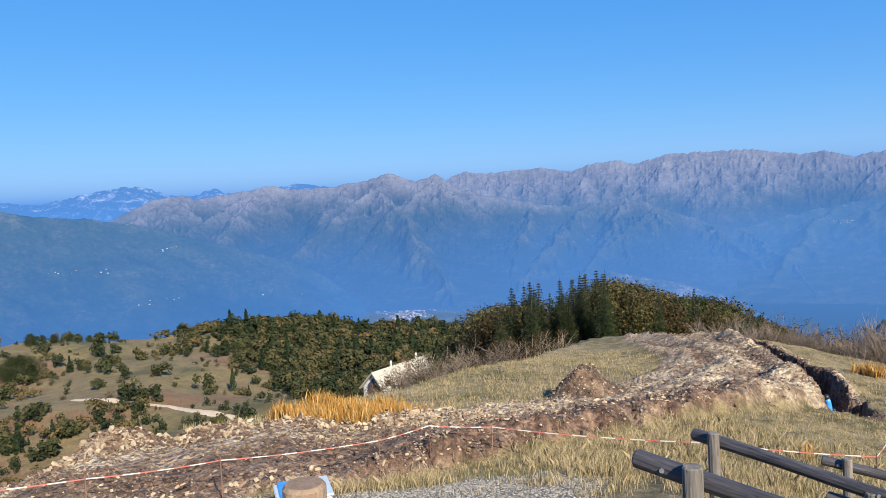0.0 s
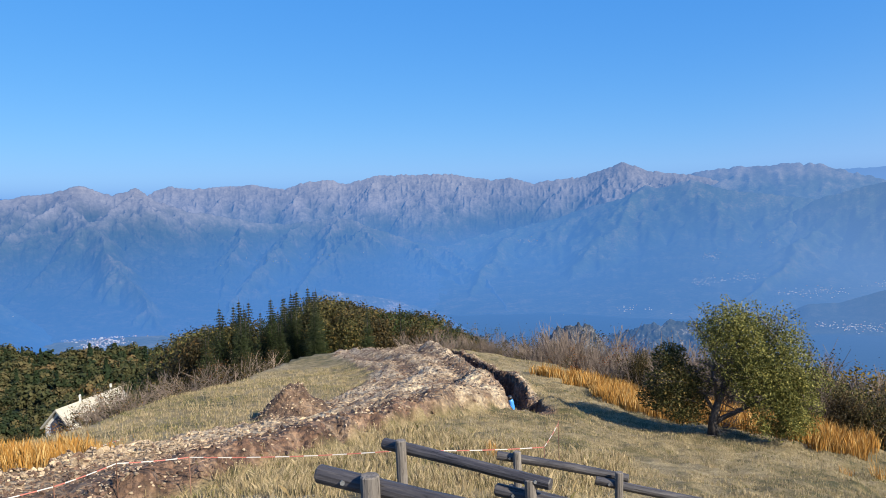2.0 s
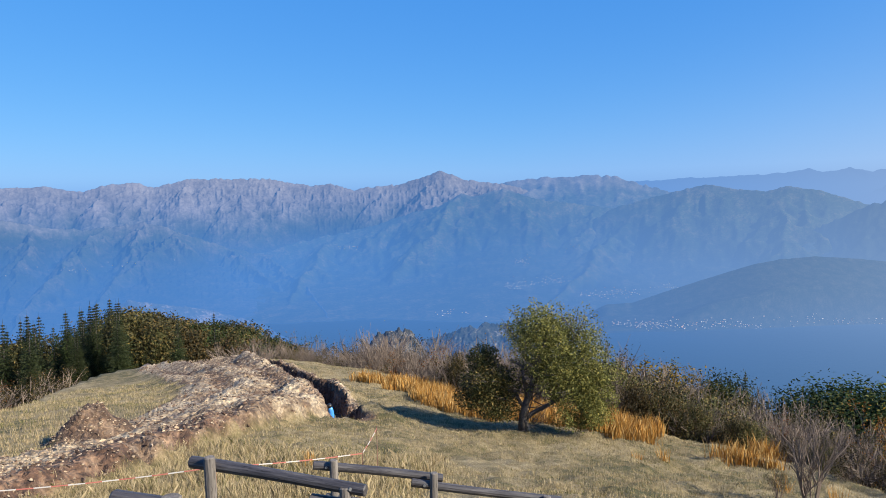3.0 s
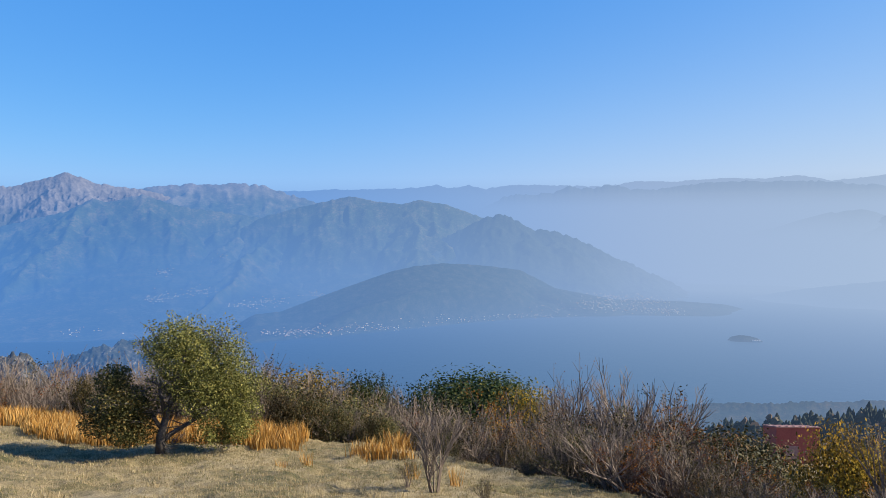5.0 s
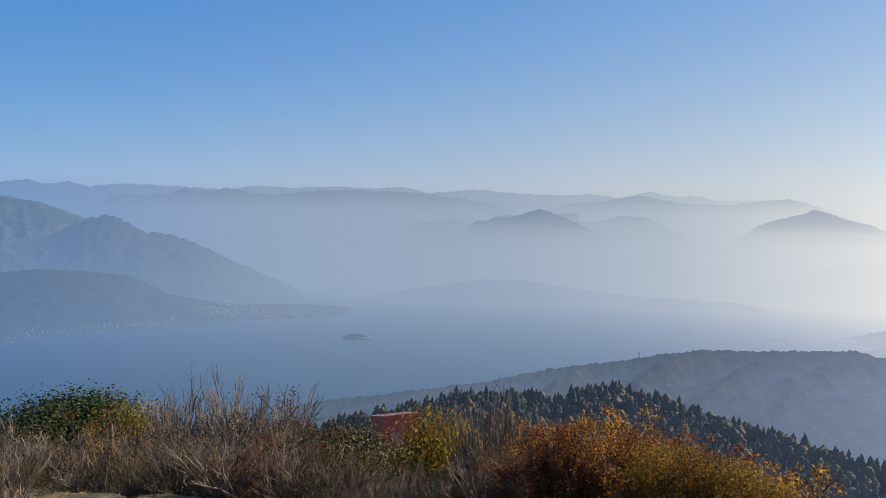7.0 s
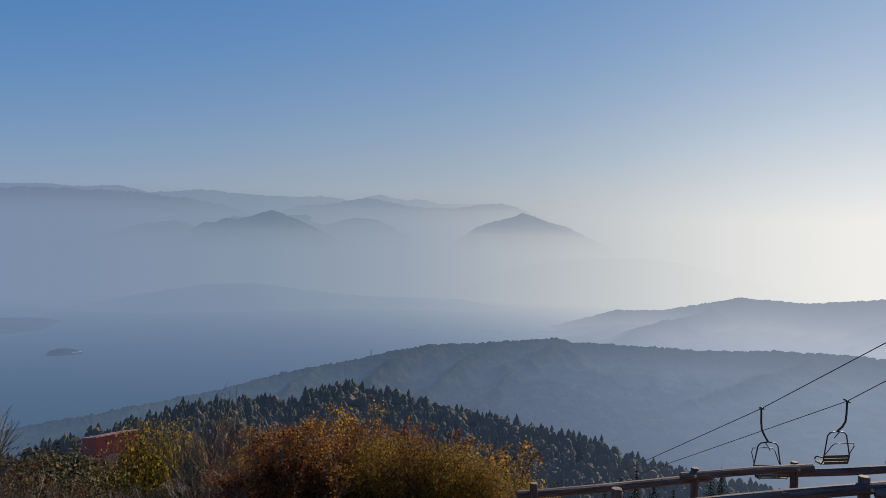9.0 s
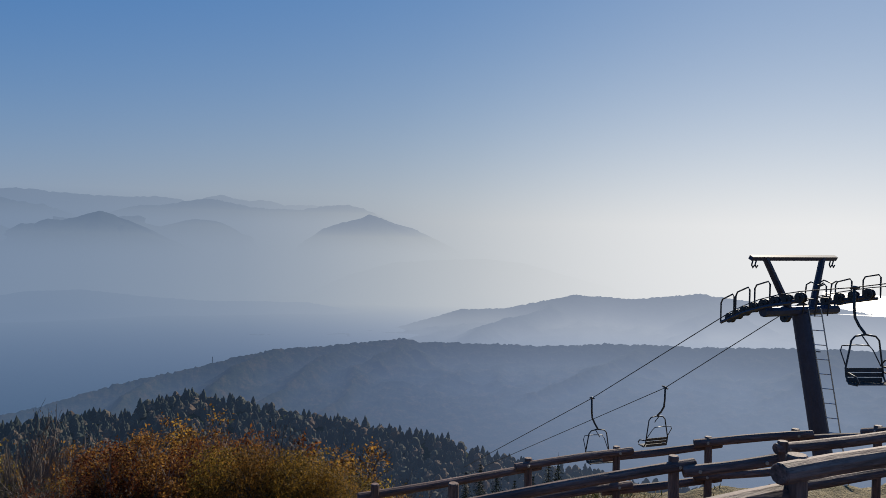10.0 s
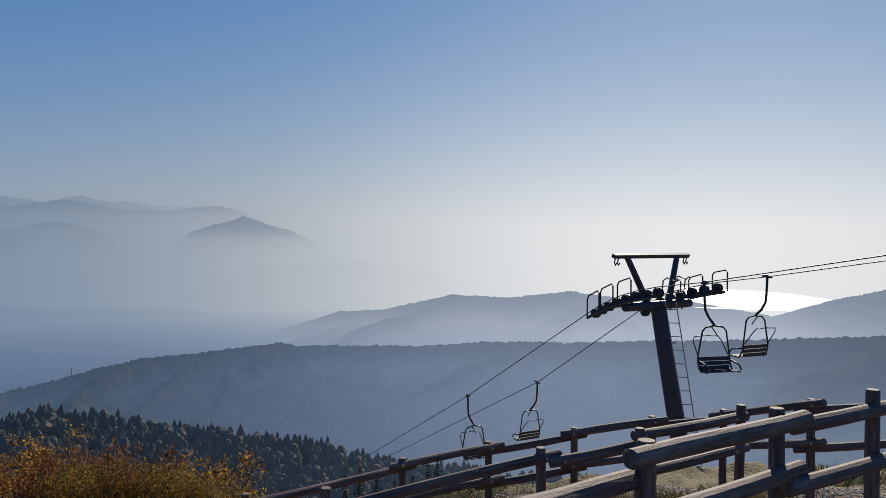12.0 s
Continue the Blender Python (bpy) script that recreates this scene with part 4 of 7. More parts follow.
# ---- log fences ----
def log_mesh(name, a, b, r0, r1, mat=WOOD, steps=5, sides=12, sag=0.012):
    """A peeled log from a to b: a little crooked, with rounded cut ends."""
    a, b = Vector(a), Vector(b)
    d = b - a
    side = d.cross(Vector((0, 0, 1)))
    side = side.normalized() if side.length > 1e-3 else Vector((1, 0, 0))
    pts, radii = [], []
    ph = random.uniform(0, 6)
    for k in range(steps + 1):
        u = k / steps
        pts.append(a + d * u + side * math.sin(u * 3.1 + ph) * sag + Vector((0, 0, math.sin(u * 4.3 + ph) * sag)))
        radii.append((r0 + (r1 - r0) * u) * random.uniform(0.97, 1.03))
    e = d.normalized() * 0.012
    pts = [pts[0] - e] + pts + [pts[-1] + e]
    radii = [radii[0] * 0.86] + radii + [radii[-1] * 0.86]
    g = Build()
    g.tube(pts, radii, sides, wobble=0.02)
    me = g.mesh(name, mat, False)
    co = np.empty(len(me.vertices) * 3)
    me.vertices.foreach_get("co", co)
    q = co.reshape(-1, 3) - np.array(a)
    ax, s1 = np.array(d.normalized()), np.array(side)
    s2 = np.cross(ax, s1)
    coord = np.stack([q @ ax * 2.2 + ph * 9, (q @ s1) * 26, (q @ s2) * 26], 1)
    me.attributes.new("grain", "FLOAT_VECTOR", "POINT").data.foreach_set("vector", coord.ravel())
    return me


def bolt_mesh(at, out, r=0.022):
    g = Build()
    g.tube([Vector(at), Vector(at) + Vector(out) * 0.02], r, 6)
    return g.mesh("bolt", GALV)


def log_fence(posts, rails, label, post_r=0.07, rail_r=0.07, post_mat=WOOD, rail_mat=WOOD):
    """posts: x, y, z of each top. rails: pairs of ends."""
    base = Vector((posts[0][0], posts[0][1], ground_z(posts[0][0], posts[0][1])))
    fence = empty("log_fence", base, label, "fence", "log fences on the hilltop")
    inv = fence.matrix_world.inverted()
    for x, y, z in posts:
        foot = ground_z(x, y) - 0.15
        lean_x, lean_y = random.uniform(-0.02, 0.02), random.uniform(-0.02, 0.02)
        part("post", log_mesh("post", inv @ Vector((x + lean_x, y + lean_y, min(foot, z - 0.8))), inv @ Vector((x, y, z)), post_r * 1.03, post_r * 0.97, post_mat, steps=3), None, fence)
    for a, b in rails:
        rail = part("rail", log_mesh("rail", inv @ Vector(a), inv @ Vector(b), rail_r * random.uniform(0.95, 1.08), rail_r * random.uniform(0.92, 1.02), rail_mat), None, fence)
        d = (Vector(b) - Vector(a)).normalized()
        out = -(Vector(a) * Vector((1, 1, 0))).normalized()
        for p in (Vector(a) + d * 0.2, Vector(b) - d * 0.2):
            part("bolt", bolt_mesh(inv @ (p + out * rail_r * 0.95), out), GALV, rail, "galvanised bolt head")
    return fence


def run(posts, drop, r, over=0.22):
    """Rails from post to post, laid by turns on either side."""
    out = []
    for k in range(len(posts) - 1):
        a, b = Vector(posts[k]), Vector(posts[k + 1])
        d = (b - a).normalized()
        off = d.cross(Vector((0, 0, 1))).normalized() * r * (1.0 if k % 2 else -1.0) * 0.9
        up = Vector((0, 0, -drop + (0.05 if k % 2 else -0.05)))
        out.append((a - d * over + off + up, b + d * over + off + up))
    return out


log_fence([(1.77, 5.82, -0.40), (3.0, 4.75, -0.62), (4.6, 3.6, -0.9)],
          [((1.47, 6.2, -0.45), (3.25, 4.62, -0.72)), ((2.7, 4.9, -0.90), (4.7, 3.5, -1.1)), ((1.6, 6.0, -0.98), (3.2, 4.7, -1.2))],
          "dark weathered log fence beside the dug meadow", 0.078, 0.078, GREYLOG, DARKLOG)
log_fence([(3.13, 9.10, -1.27), (4.25, 7.78, -1.52), (5.35, 6.55, -1.85)],
          [((3.02, 9.42, -1.37), (4.42, 7.62, -1.52)), ((4.0, 8.15, -1.70), (5.6, 6.45, -1.95)), ((4.1, 7.95, -2.1), (5.5, 6.4, -2.3))],
          "dark weathered log fence with staggered rails in dry grass", 0.07, 0.075, GREYLOG, DARKLOG)
log_fence([(5.70, 10.87, -2.33), (6.98, 9.88, -2.57), (8.4, 8.75, -2.95)],
          [((5.48, 11.12, -2.42), (7.22, 9.98, -2.72)), ((6.72, 10.12, -2.72), (8.65, 8.7, -3.08)), ((5.6, 10.95, -2.95), (7.1, 9.85, -3.25))],
          "dark weathered log fence on the meadow slope", 0.066, 0.07, GREYLOG, DARKLOG)
FAR_POSTS = [(9.6, -5.6, -1.98), (8.83, -7.89, -1.78), (8.22, -9.20, -1.64), (7.39, -10.37, -1.45), (6.49, -11.29, -1.26), (5.55, -11.87, -1.07), (4.12, -11.57, -0.63), (3.0, -12.2, -0.45)]
log_fence(FAR_POSTS, run(FAR_POSTS, 0.12, 0.06) + run(FAR_POSTS, 0.66, 0.06), "dark log fence along the brow above the valley", 0.06, 0.062)
MID_POSTS = [(7.25, -5.3, -1.25), (6.06, -7.75, -1.01), (5.21, -8.68, -0.74), (4.66, -10.4, -0.62)]
log_fence(MID_POSTS, [((7.25, -5.4, -1.50), (5.93, -7.97, -1.08)), ((5.95, -7.8, -1.17), (5.22, -8.72, -0.97)), ((5.25, -8.6, -0.84), (4.63, -10.53, -0.79)),
                      ((6.3, -7.3, -1.68), (5.15, -8.8, -1.42)), ((5.3, -8.6, -1.35), (4.6, -10.5, -1.22))], "dark log fence beside a gravel path", 0.065, 0.07)
log_fence([(2.53, -8.50, 0.17), (2.86, -6.93, 0.18), (2.95, -4.90, 0.26)],
          [((1.9, -10.9, 0.05), (2.84, -7.22, -0.02)), ((2.76, -7.30, 0.07), (2.90, -4.62, 0.20)), ((2.9, -4.7, -0.22), (2.74, -7.2, -0.37)), ((2.73, -6.85, -0.46), (1.95, -10.6, -0.48)), ((3.0, -3.4, 0.12), (3.04, -5.05, -0.03))],
          "sunlit weathered log fence with thick overlapping rails", 0.07, 0.075)


# ---- chairlift ----
LIFT_A = [(34.9, -26.3, -12.1), (22.87, -24.22, -5.42), (15.32, -22.92, -0.82), (14.79, -22.83, -0.56), (14.15, -22.72, -0.29), (13.41, -22.59, -0.07), (12.6, -22.45, 0.1), (10.86, -22.15, 0.35), (5.67, -21.26, 1.32), (0.5, -20.35, 2.3)]
LIFT_B = [(39.8, -30.0, -14.6), (20.91, -26.72, -4.86), (14.93, -25.69, -0.92), (14.33, -25.58, -0.53), (13.57, -25.45, -0.22), (12.73, -25.31, 0.0), (11.83, -25.15, 0.19), (10.0, -24.84, 0.48), (6.41, -24.22, 1.12), (0.5, -23.2, 2.15)]


def lift_pylon():
    foot = Vector((12.75, -24.25, ground_z(12.75, -24.25)))
    lift = empty("chairlift_pylon", foot, "dark blue steel chairlift pylon with sheave trains and a ladder", "chairlift pylon")
    inv = lift.matrix_world.inverted()
    L = lambda p: inv @ Vector(p)
    u, n = Vector((-0.985, 0.17, 0)), Vector((0.17, 0.985, 0))
    head = Vector((13.45, -24.01, -0.75))
    g = Build()
    low = head + Vector((-0.147, -0.079, -1.0)) * (head.z - foot.z + 0.3)
    g.tube([L(low), L(low.lerp(head, 0.5)), L(head)], [0.36, 0.32, 0.27], 20)
    part("column", g.mesh("column", STEEL, False), STEEL, lift)
    g = Build()
    tilt = Vector((-0.90, 0.155, 0.40)).normalized()
    g.tube([L(head + n * 1.75 + Vector((0, 0, 0.1))), L(head - n * 1.75 + Vector((0, 0, 0.1)))], 0.16, 8)
    part("crossarm", g.mesh("crossarm", STEEL), STEEL, lift)
    top = head + Vector((0.07, 0.33, 1.85))
    g = Build()
    for s in (1, -1):
        g.tube([L(head + n * s * 0.55 + Vector((0, 0, 0.15))), L(top + n * s * 1.35)], [0.12, 0.10], 6)
    part("gantry_leg", g.mesh("gantry_leg", STEEL), STEEL, lift)
    g = Build()
    g.tube([L(top + n * 2.0), L(top - n * 2.0)], 0.10, 4)
    part("gantry_beam", g.mesh("gantry_beam", STEEL), STEEL, lift)
    for s in (1.9, 1.75, -1.75, -1.9):
        g = Build()
        c = top + n * s - Vector((0, 0, 0.1))
        g.tube([L(c), L(c + n * 0.05 - Vector((0, 0, 0.13))), L(c + n * 0.0 - Vector((0, 0, 0.22))), L(c - n * 0.07 - Vector((0, 0, 0.14)))], 0.025, 5)
        part("hook", g.mesh("hook", BLACK), BLACK, lift)
    for rope, count in ((LIFT_A, 8), (LIFT_B, 8)):
        pts = [Vector(p) for p in rope[2:7]]
        spots = []
        for k in range(count):
            w = k / (count - 1) * (len(pts) - 1)
            i = min(int(w), len(pts) - 2)
            spots.append(pts[i].lerp(pts[i + 1], w - i))
        g = Build()
        g.tube([L(p - Vector((0, 0, 0.28))) for p in spots], 0.075, 6)
        beam = part("sheave_beam", g.mesh("sheave_beam", STEEL), STEEL, lift)
        for p in spots:
            g = Build()
            c = p - Vector((0, 0, 0.20))
            g.tube([L(c + n * 0.09), L(c + n * 0.055), L(c + n * 0.05), L(c - n * 0.05), L(c - n * 0.055), L(c - n * 0.09)], [0.17, 0.17, 0.135, 0.135, 0.17, 0.17], 18)
            g.tube([L(c + n * 0.13), L(c - n * 0.13)], 0.05, 8)
            part("sheave", g.mesh("sheave", BLACK), BLACK, lift, "black rubber-lined sheave wheel")
        # the catwalk with its hoops
        g = Build()
        out = n * (0.45 if rope is LIFT_A else -0.45)
        g.tube([L(p + out - Vector((0, 0, 0.35))) for p in spots], 0.05, 4)
        part("catwalk", g.mesh("catwalk", STEEL), STEEL, lift)
        for k in ((0, 2, 4) if rope is LIFT_A else (2, 4, 6)):
            a, b = spots[k] + out, spots[k] + out + (spots[min(k + 1, count - 1)] - spots[max(k - 1, 0)]).normalized() * 0.62
            g = Build()
            up = Vector((0, 0, 1))
            g.tube([L(a - up * 0.35), L(a + up * 0.32), L(a.lerp(b, 0.12) + up * 0.42), L(a.lerp(b, 0.88) + up * 0.42), L(b + up * 0.32), L(b - up * 0.35)], 0.028, 6)
            part("hoop_rail", g.mesh("hoop_rail", BLACK), BLACK, lift)
    for s, h in ((0.35, 1.0), (-0.25, 1.05)):
        g = Build()
        c = head + n * s + u * 0.35
        up = Vector((-0.12, 0.02, 1))
        for q in (0, 0.45):
            g.tube([L(c + u * q), L(c + u * q + up * h), L(c + u * (q + 0.15) + up * (h + 0.1))], 0.025, 6)
        g.tube([L(c + up * h * 0.55), L(c + u * 0.45 + up * h * 0.55)], 0.02, 6)
        g.tube([L(c + u * 0.15 + up * (h + 0.1)), L(c + u * 0.5 + up * h)], 0.02, 6)
        part("platform_rail", g.mesh("platform_rail", BLACK), BLACK, lift)
    g = Build()
    off = Vector((-0.42, -0.10, 0))
    across = Vector((-0.20, -0.11, 0))
    a, b = low + off, head + off + Vector((0, 0, 0.2))
    for s in (-1, 1):
        g.tube([L(a + across * s * 0.8), L(b + across * s * 0.8)], 0.022, 5)
    steps = 26
    for k in range(steps):
        p = a.lerp(b, (k + 0.5) / steps)
        g.tube([L(p - across * 0.8), L(p + across * 0.8)], 0.016, 5)
    part("ladder", g.mesh("ladder", GALV), GALV, lift, "thin steel ladder")
    for s in (0.25, 0.6, 0.9):
        g = Build()
        p = low.lerp(head, s)
        g.tube([L(p), L(p + off)], 0.02, 5)
        part("bracket", g.mesh("bracket", BLACK), BLACK, lift)
    # ropes
    for rope in (LIFT_A, LIFT_B):
        g = Build()
        pts = []
        for k in range(len(rope) - 1):
            a, b = Vector(rope[k]), Vector(rope[k + 1])
            pts += [a.lerp(b, s / 6) for s in range(6)]
        pts.append(Vector(rope[-1]))
        ob = new("haul_rope", Build.mesh(rope_tube(pts), "haul_rope", BLACK, True))
        tagged(ob, "taut dark steel rope of the chairlift", "cable", "chairlift ropes")


def rope_tube(pts):
    g = Build()
    g.tube(pts, 0.018, 6)
    return g


def lift_chair(at, turn, label, drop=2.75):
    """A double chair on its curved hanger, seat facing along turn."""
    chair = empty("lift_chair", at, label, "lift chair", "chairs of the lift", turn)
    k = drop / 2.75
    g = Build()
    g.tube([(0.22 * k, 0, 0.03), (0, 0, 0.02), (-0.18 * k, 0, -0.02)], [0.03, 0.06, 0.03], 6)
    part("grip", g.mesh("grip", BLACK), BLACK, chair)
    g = Build()
    g.tube([(0, 0, 0), (0.02, 0.0, -0.55 * k), (0.04, 0.02, -0.85 * k), (0.12, 0.10, -1.08 * k), (0.26, 0.16, -1.25 * k), (0.30, 0.17, -1.32 * k)], 0.042, 8)
    part("hanger", g.mesh("hanger", BLACK, True), BLACK, chair)
    c = Vector((0.30, 0.17, -1.32 * k))
    w = 0.56
    g = Build()
    for s in (-1, 1):
        g.tube([c + Vector((0, 0, 0.02)), c + Vector((0.0, s * w * 0.55, -0.03)), c + Vector((0.0, s * w * 0.75, -0.15)), c + Vector((-0.02, s * w, -0.95 * k)), c + Vector((0.02, s * w, -1.18 * k)), c + Vector((0.15, s * w, -1.36 * k)), c + Vector((0.5, s * w, -1.34 * k)), c + Vector((0.56, s * w, -1.24 * k)), c + Vector((0.45, s * w, -1.12 * k)), c + Vector((0.05, s * w, -1.05 * k))], 0.028, 6)
    g.tube([c + Vector((0, -w * 0.2, 0)), c + Vector((0.1, 0, -0.22)), c + Vector((0.12, 0.03, -0.3))], 0.02, 5)
    part("seat_frame", g.mesh("seat_frame", BLACK, True), BLACK, chair)
    g = Build()
    for s in (-1, 1):
        g.tube([c + Vector((-0.05, s * w * 0.95, -0.9 * k)), c + Vector((-0.35, s * w * 0.9, -0.5 * k)), c + Vector((-0.42, s * w * 0.75, -0.36 * k)), c + Vector((-0.42, 0, -0.34 * k))], 0.018, 5)
    part("safety_bar", g.mesh("safety_bar", BLACK, True), BLACK, chair)
    for q in range(3):
        g = Build()
        g.box((0.13, w * 1.94, 0.03), pose(c.x + 0.12 + q * 0.15, c.y, c.z - 1.36 * k + 0.03, 0, -4, 0), 0.008)
        part("seat_slat", g.mesh("seat_slat", SEAT), SEAT, chair)
    for q in range(3):
        g = Build()
        g.box((0.03, w * 1.94, 0.12), pose(c.x - 0.0 - q * 0.012, c.y, c.z - 1.27 * k + q * 0.135, 0, -8, 0), 0.008)
        part("back_slat", g.mesh("back_slat", SEAT), SEAT, chair)
    return chair


lift_pylon()
lift_chair(LIFT_A[1], 160, "black double chairlift chair hanging far down the rope")
lift_chair(LIFT_B[1], -15, "black double chairlift chair with brown seat, hanging down the slope")
lift_chair((10.86, -22.15, 0.33), 150, "black double chairlift chair hanging beside the pylon")
lift_chair(LIFT_B[7], -20, "black double chairlift chair with worn brown seat slats")


# ---- plants ----
LEAF_BIRCH = foliage("birch_leaves", (0.04, 0.045, 0.012), (0.15, 0.142, 0.04), (0.24, 0.20, 0.06), 0.13)
LEAF_DARK = foliage("dark_green_leaves", (0.011, 0.022, 0.006), (0.036, 0.055, 0.015), (0.09, 0.085, 0.02), 0.1, vary=0.7)
LEAF_BROWN = foliage("brown_green_leaves", (0.018, 0.018, 0.007), (0.06, 0.05, 0.018), (0.12, 0.08, 0.025), 0.14, vary=0.9)
LEAF_GOLD = foliage("golden_leaves", (0.05, 0.036, 0.008), (0.19, 0.12, 0.025), (0.32, 0.18, 0.028), 0.3, 0.75)
LEAF_RUST = foliage("rusty_leaves", (0.06, 0.024, 0.009), (0.21, 0.08, 0.022), (0.32, 0.15, 0.034), 0.25, 0.75)
LEAF_OLIVE = foliage("olive_leaves", (0.024, 0.027, 0.009), (0.078, 0.072, 0.025), (0.15, 0.10, 0.036), 0.18)
NEEDLES = foliage("spruce_needles", (0.006, 0.011, 0.004), (0.026, 0.035, 0.011), translucent=0.1, vary=0.6)
BARK = rough_paint("grey_bark", [(0.3, (0.0333, 0.0274, 0.0244)), (0.5, (0.074, 0.0629, 0.0555)), (0.7, (0.148, 0.13, 0.115))], 6.0, 0.9, 0.6, 0.01, 6.0)
TWIG = rough_paint("grey_brown_twigs", [(0.3, (0.075, 0.054, 0.042)), (0.6, (0.185, 0.142, 0.11))], 3.0, 0.9, 0.0, 0.01, 6.0, spread=0.7)


def far_foliage(name, stops):
    """Leaves of far trees, each tree of one tone."""
    m, tree, bsdf = material(name)
    tone = tree.nodes.new("ShaderNodeAttribute")
    tone.attribute_name = "tone"
    tree.links.new(ramp(tree, tone.outputs["Fac"], stops).outputs[0], bsdf.inputs["Base Color"])
    bsdf.inputs["Roughness"].default_value, bsdf.inputs["Specular IOR Level"].default_value = 0.8, 0.1
    return m


LEAF_FAR = far_foliage("far_bush_leaves", [(0.0, (0.014, 0.022, 0.009)), (0.35, (0.042, 0.044, 0.018)), (0.7, (0.076, 0.064, 0.028)), (1.0, (0.115, 0.072, 0.032))])
PINE_FAR = far_foliage("far_pine_needles", [(0.0, (0.008, 0.016, 0.007)), (1.0, (0.022, 0.032, 0.012))])


def leaf_cloud(centres, size, droop=0.0, flat=0.6, outward=None):
    """A leaf, two triangles folded along its rib, at each place."""
    c = np.asarray(centres, float)
    n = len(c)
    rng = np.random.default_rng(n)
    a = rng.normal(size=(n, 3))
    a[:, 2] = a[:, 2] * flat - droop
    a /= np.linalg.norm(a, axis=1, keepdims=True)
    b = np.cross(a, rng.normal(size=(n, 3)))
    b /= np.linalg.norm(b, axis=1, keepdims=True)
    if outward is not None:  # leaves lie along the outside of their clump
        o = outward + 0.55 * rng.normal(size=(n, 3))
        a = np.cross(o, a)
        a /= np.linalg.norm(a, axis=1, keepdims=True) + 1e-9
        b = np.cross(o, a)
        b /= np.linalg.norm(b, axis=1, keepdims=True) + 1e-9
    s = size * rng.uniform(0.6, 1.3, (n, 1))
    v = np.stack([c - a * s, c + b * s * 0.55, c + a * s, c - b * s * 0.55], 1).reshape(-1, 3)
    f = np.arange(n * 4).reshape(-1, 4)
    return v, f


def fork(g, p, d, length, radius, levels, tips, spread=0.5, up=0.25, sides=5, children=3, shrink=0.68):
    """A limb that bends and forks; its ends are added to tips."""
    bend = Vector((random.gauss(0, 0.16), random.gauss(0, 0.16), random.gauss(0.04, 0.08)))
    mid = p + d * length * 0.5 + bend * length * 0.3
    end = p + (d + bend * 0.6).normalized() * length
    g.tube([p, mid, end], [radius, radius * 0.82, radius * 0.62], sides if levels > 1 else 3, caps=False)
    if levels == 0:
        tips.append(end)
        return
    for k in range(children):
        nd = (d + Vector((random.gauss(0, spread), random.gauss(0, spread), random.gauss(up, spread * 0.5)))).normalized()
        at = p.lerp(end, random.uniform(0.45, 1.0)) if k else end
        fork(g, at, nd, length * shrink * random.uniform(0.8, 1.15), radius * 0.58, levels - 1, tips, spread, up, sides, children, shrink)


def shrub_meshes(kind, seed, height=4.0, stems=7, levels=4, leaves=0, leaf_mat=None, leaf_size=0.07, spread=0.5, thick=0.05, tilt=0.5):
    """Stems that lean out of one root and fork into fine twigs."""
    random.seed(seed)
    g, tips = Build(), []
    for k in range(stems):
        a = k * 6.283 / stems + random.uniform(-0.5, 0.5)
        out = random.uniform(0.1, tilt)
        d = Vector((math.cos(a) * out, math.sin(a) * out, 1)).normalized()
        fork(g, Vector((math.cos(a) * 0.15, math.sin(a) * 0.15, -0.2)), d, height * 0.34 * random.uniform(0.65, 1.15), thick * random.uniform(0.6, 1.15), levels, tips, spread, 0.16, 4, 3, 0.68)
    top = sorted(t.z for t in tips)[int(len(tips) * 0.97)]
    for arr in g.v:
        arr *= height / top
    wood = g.mesh("stem", TWIG)
    crown = None
    if leaves:
        rng = np.random.default_rng(seed)
        t = np.array([list(q) for q in tips]) * height / top
        c = t[rng.integers(0, len(t), leaves)] + rng.normal(size=(leaves, 3)) * 0.13
        c[:, 2] = np.maximum(c[:, 2], 0.15)
        v, f = leaf_cloud(c, leaf_size)
        crown = mesh_from("foliage", v, f, leaf_mat)
    return wood, crown


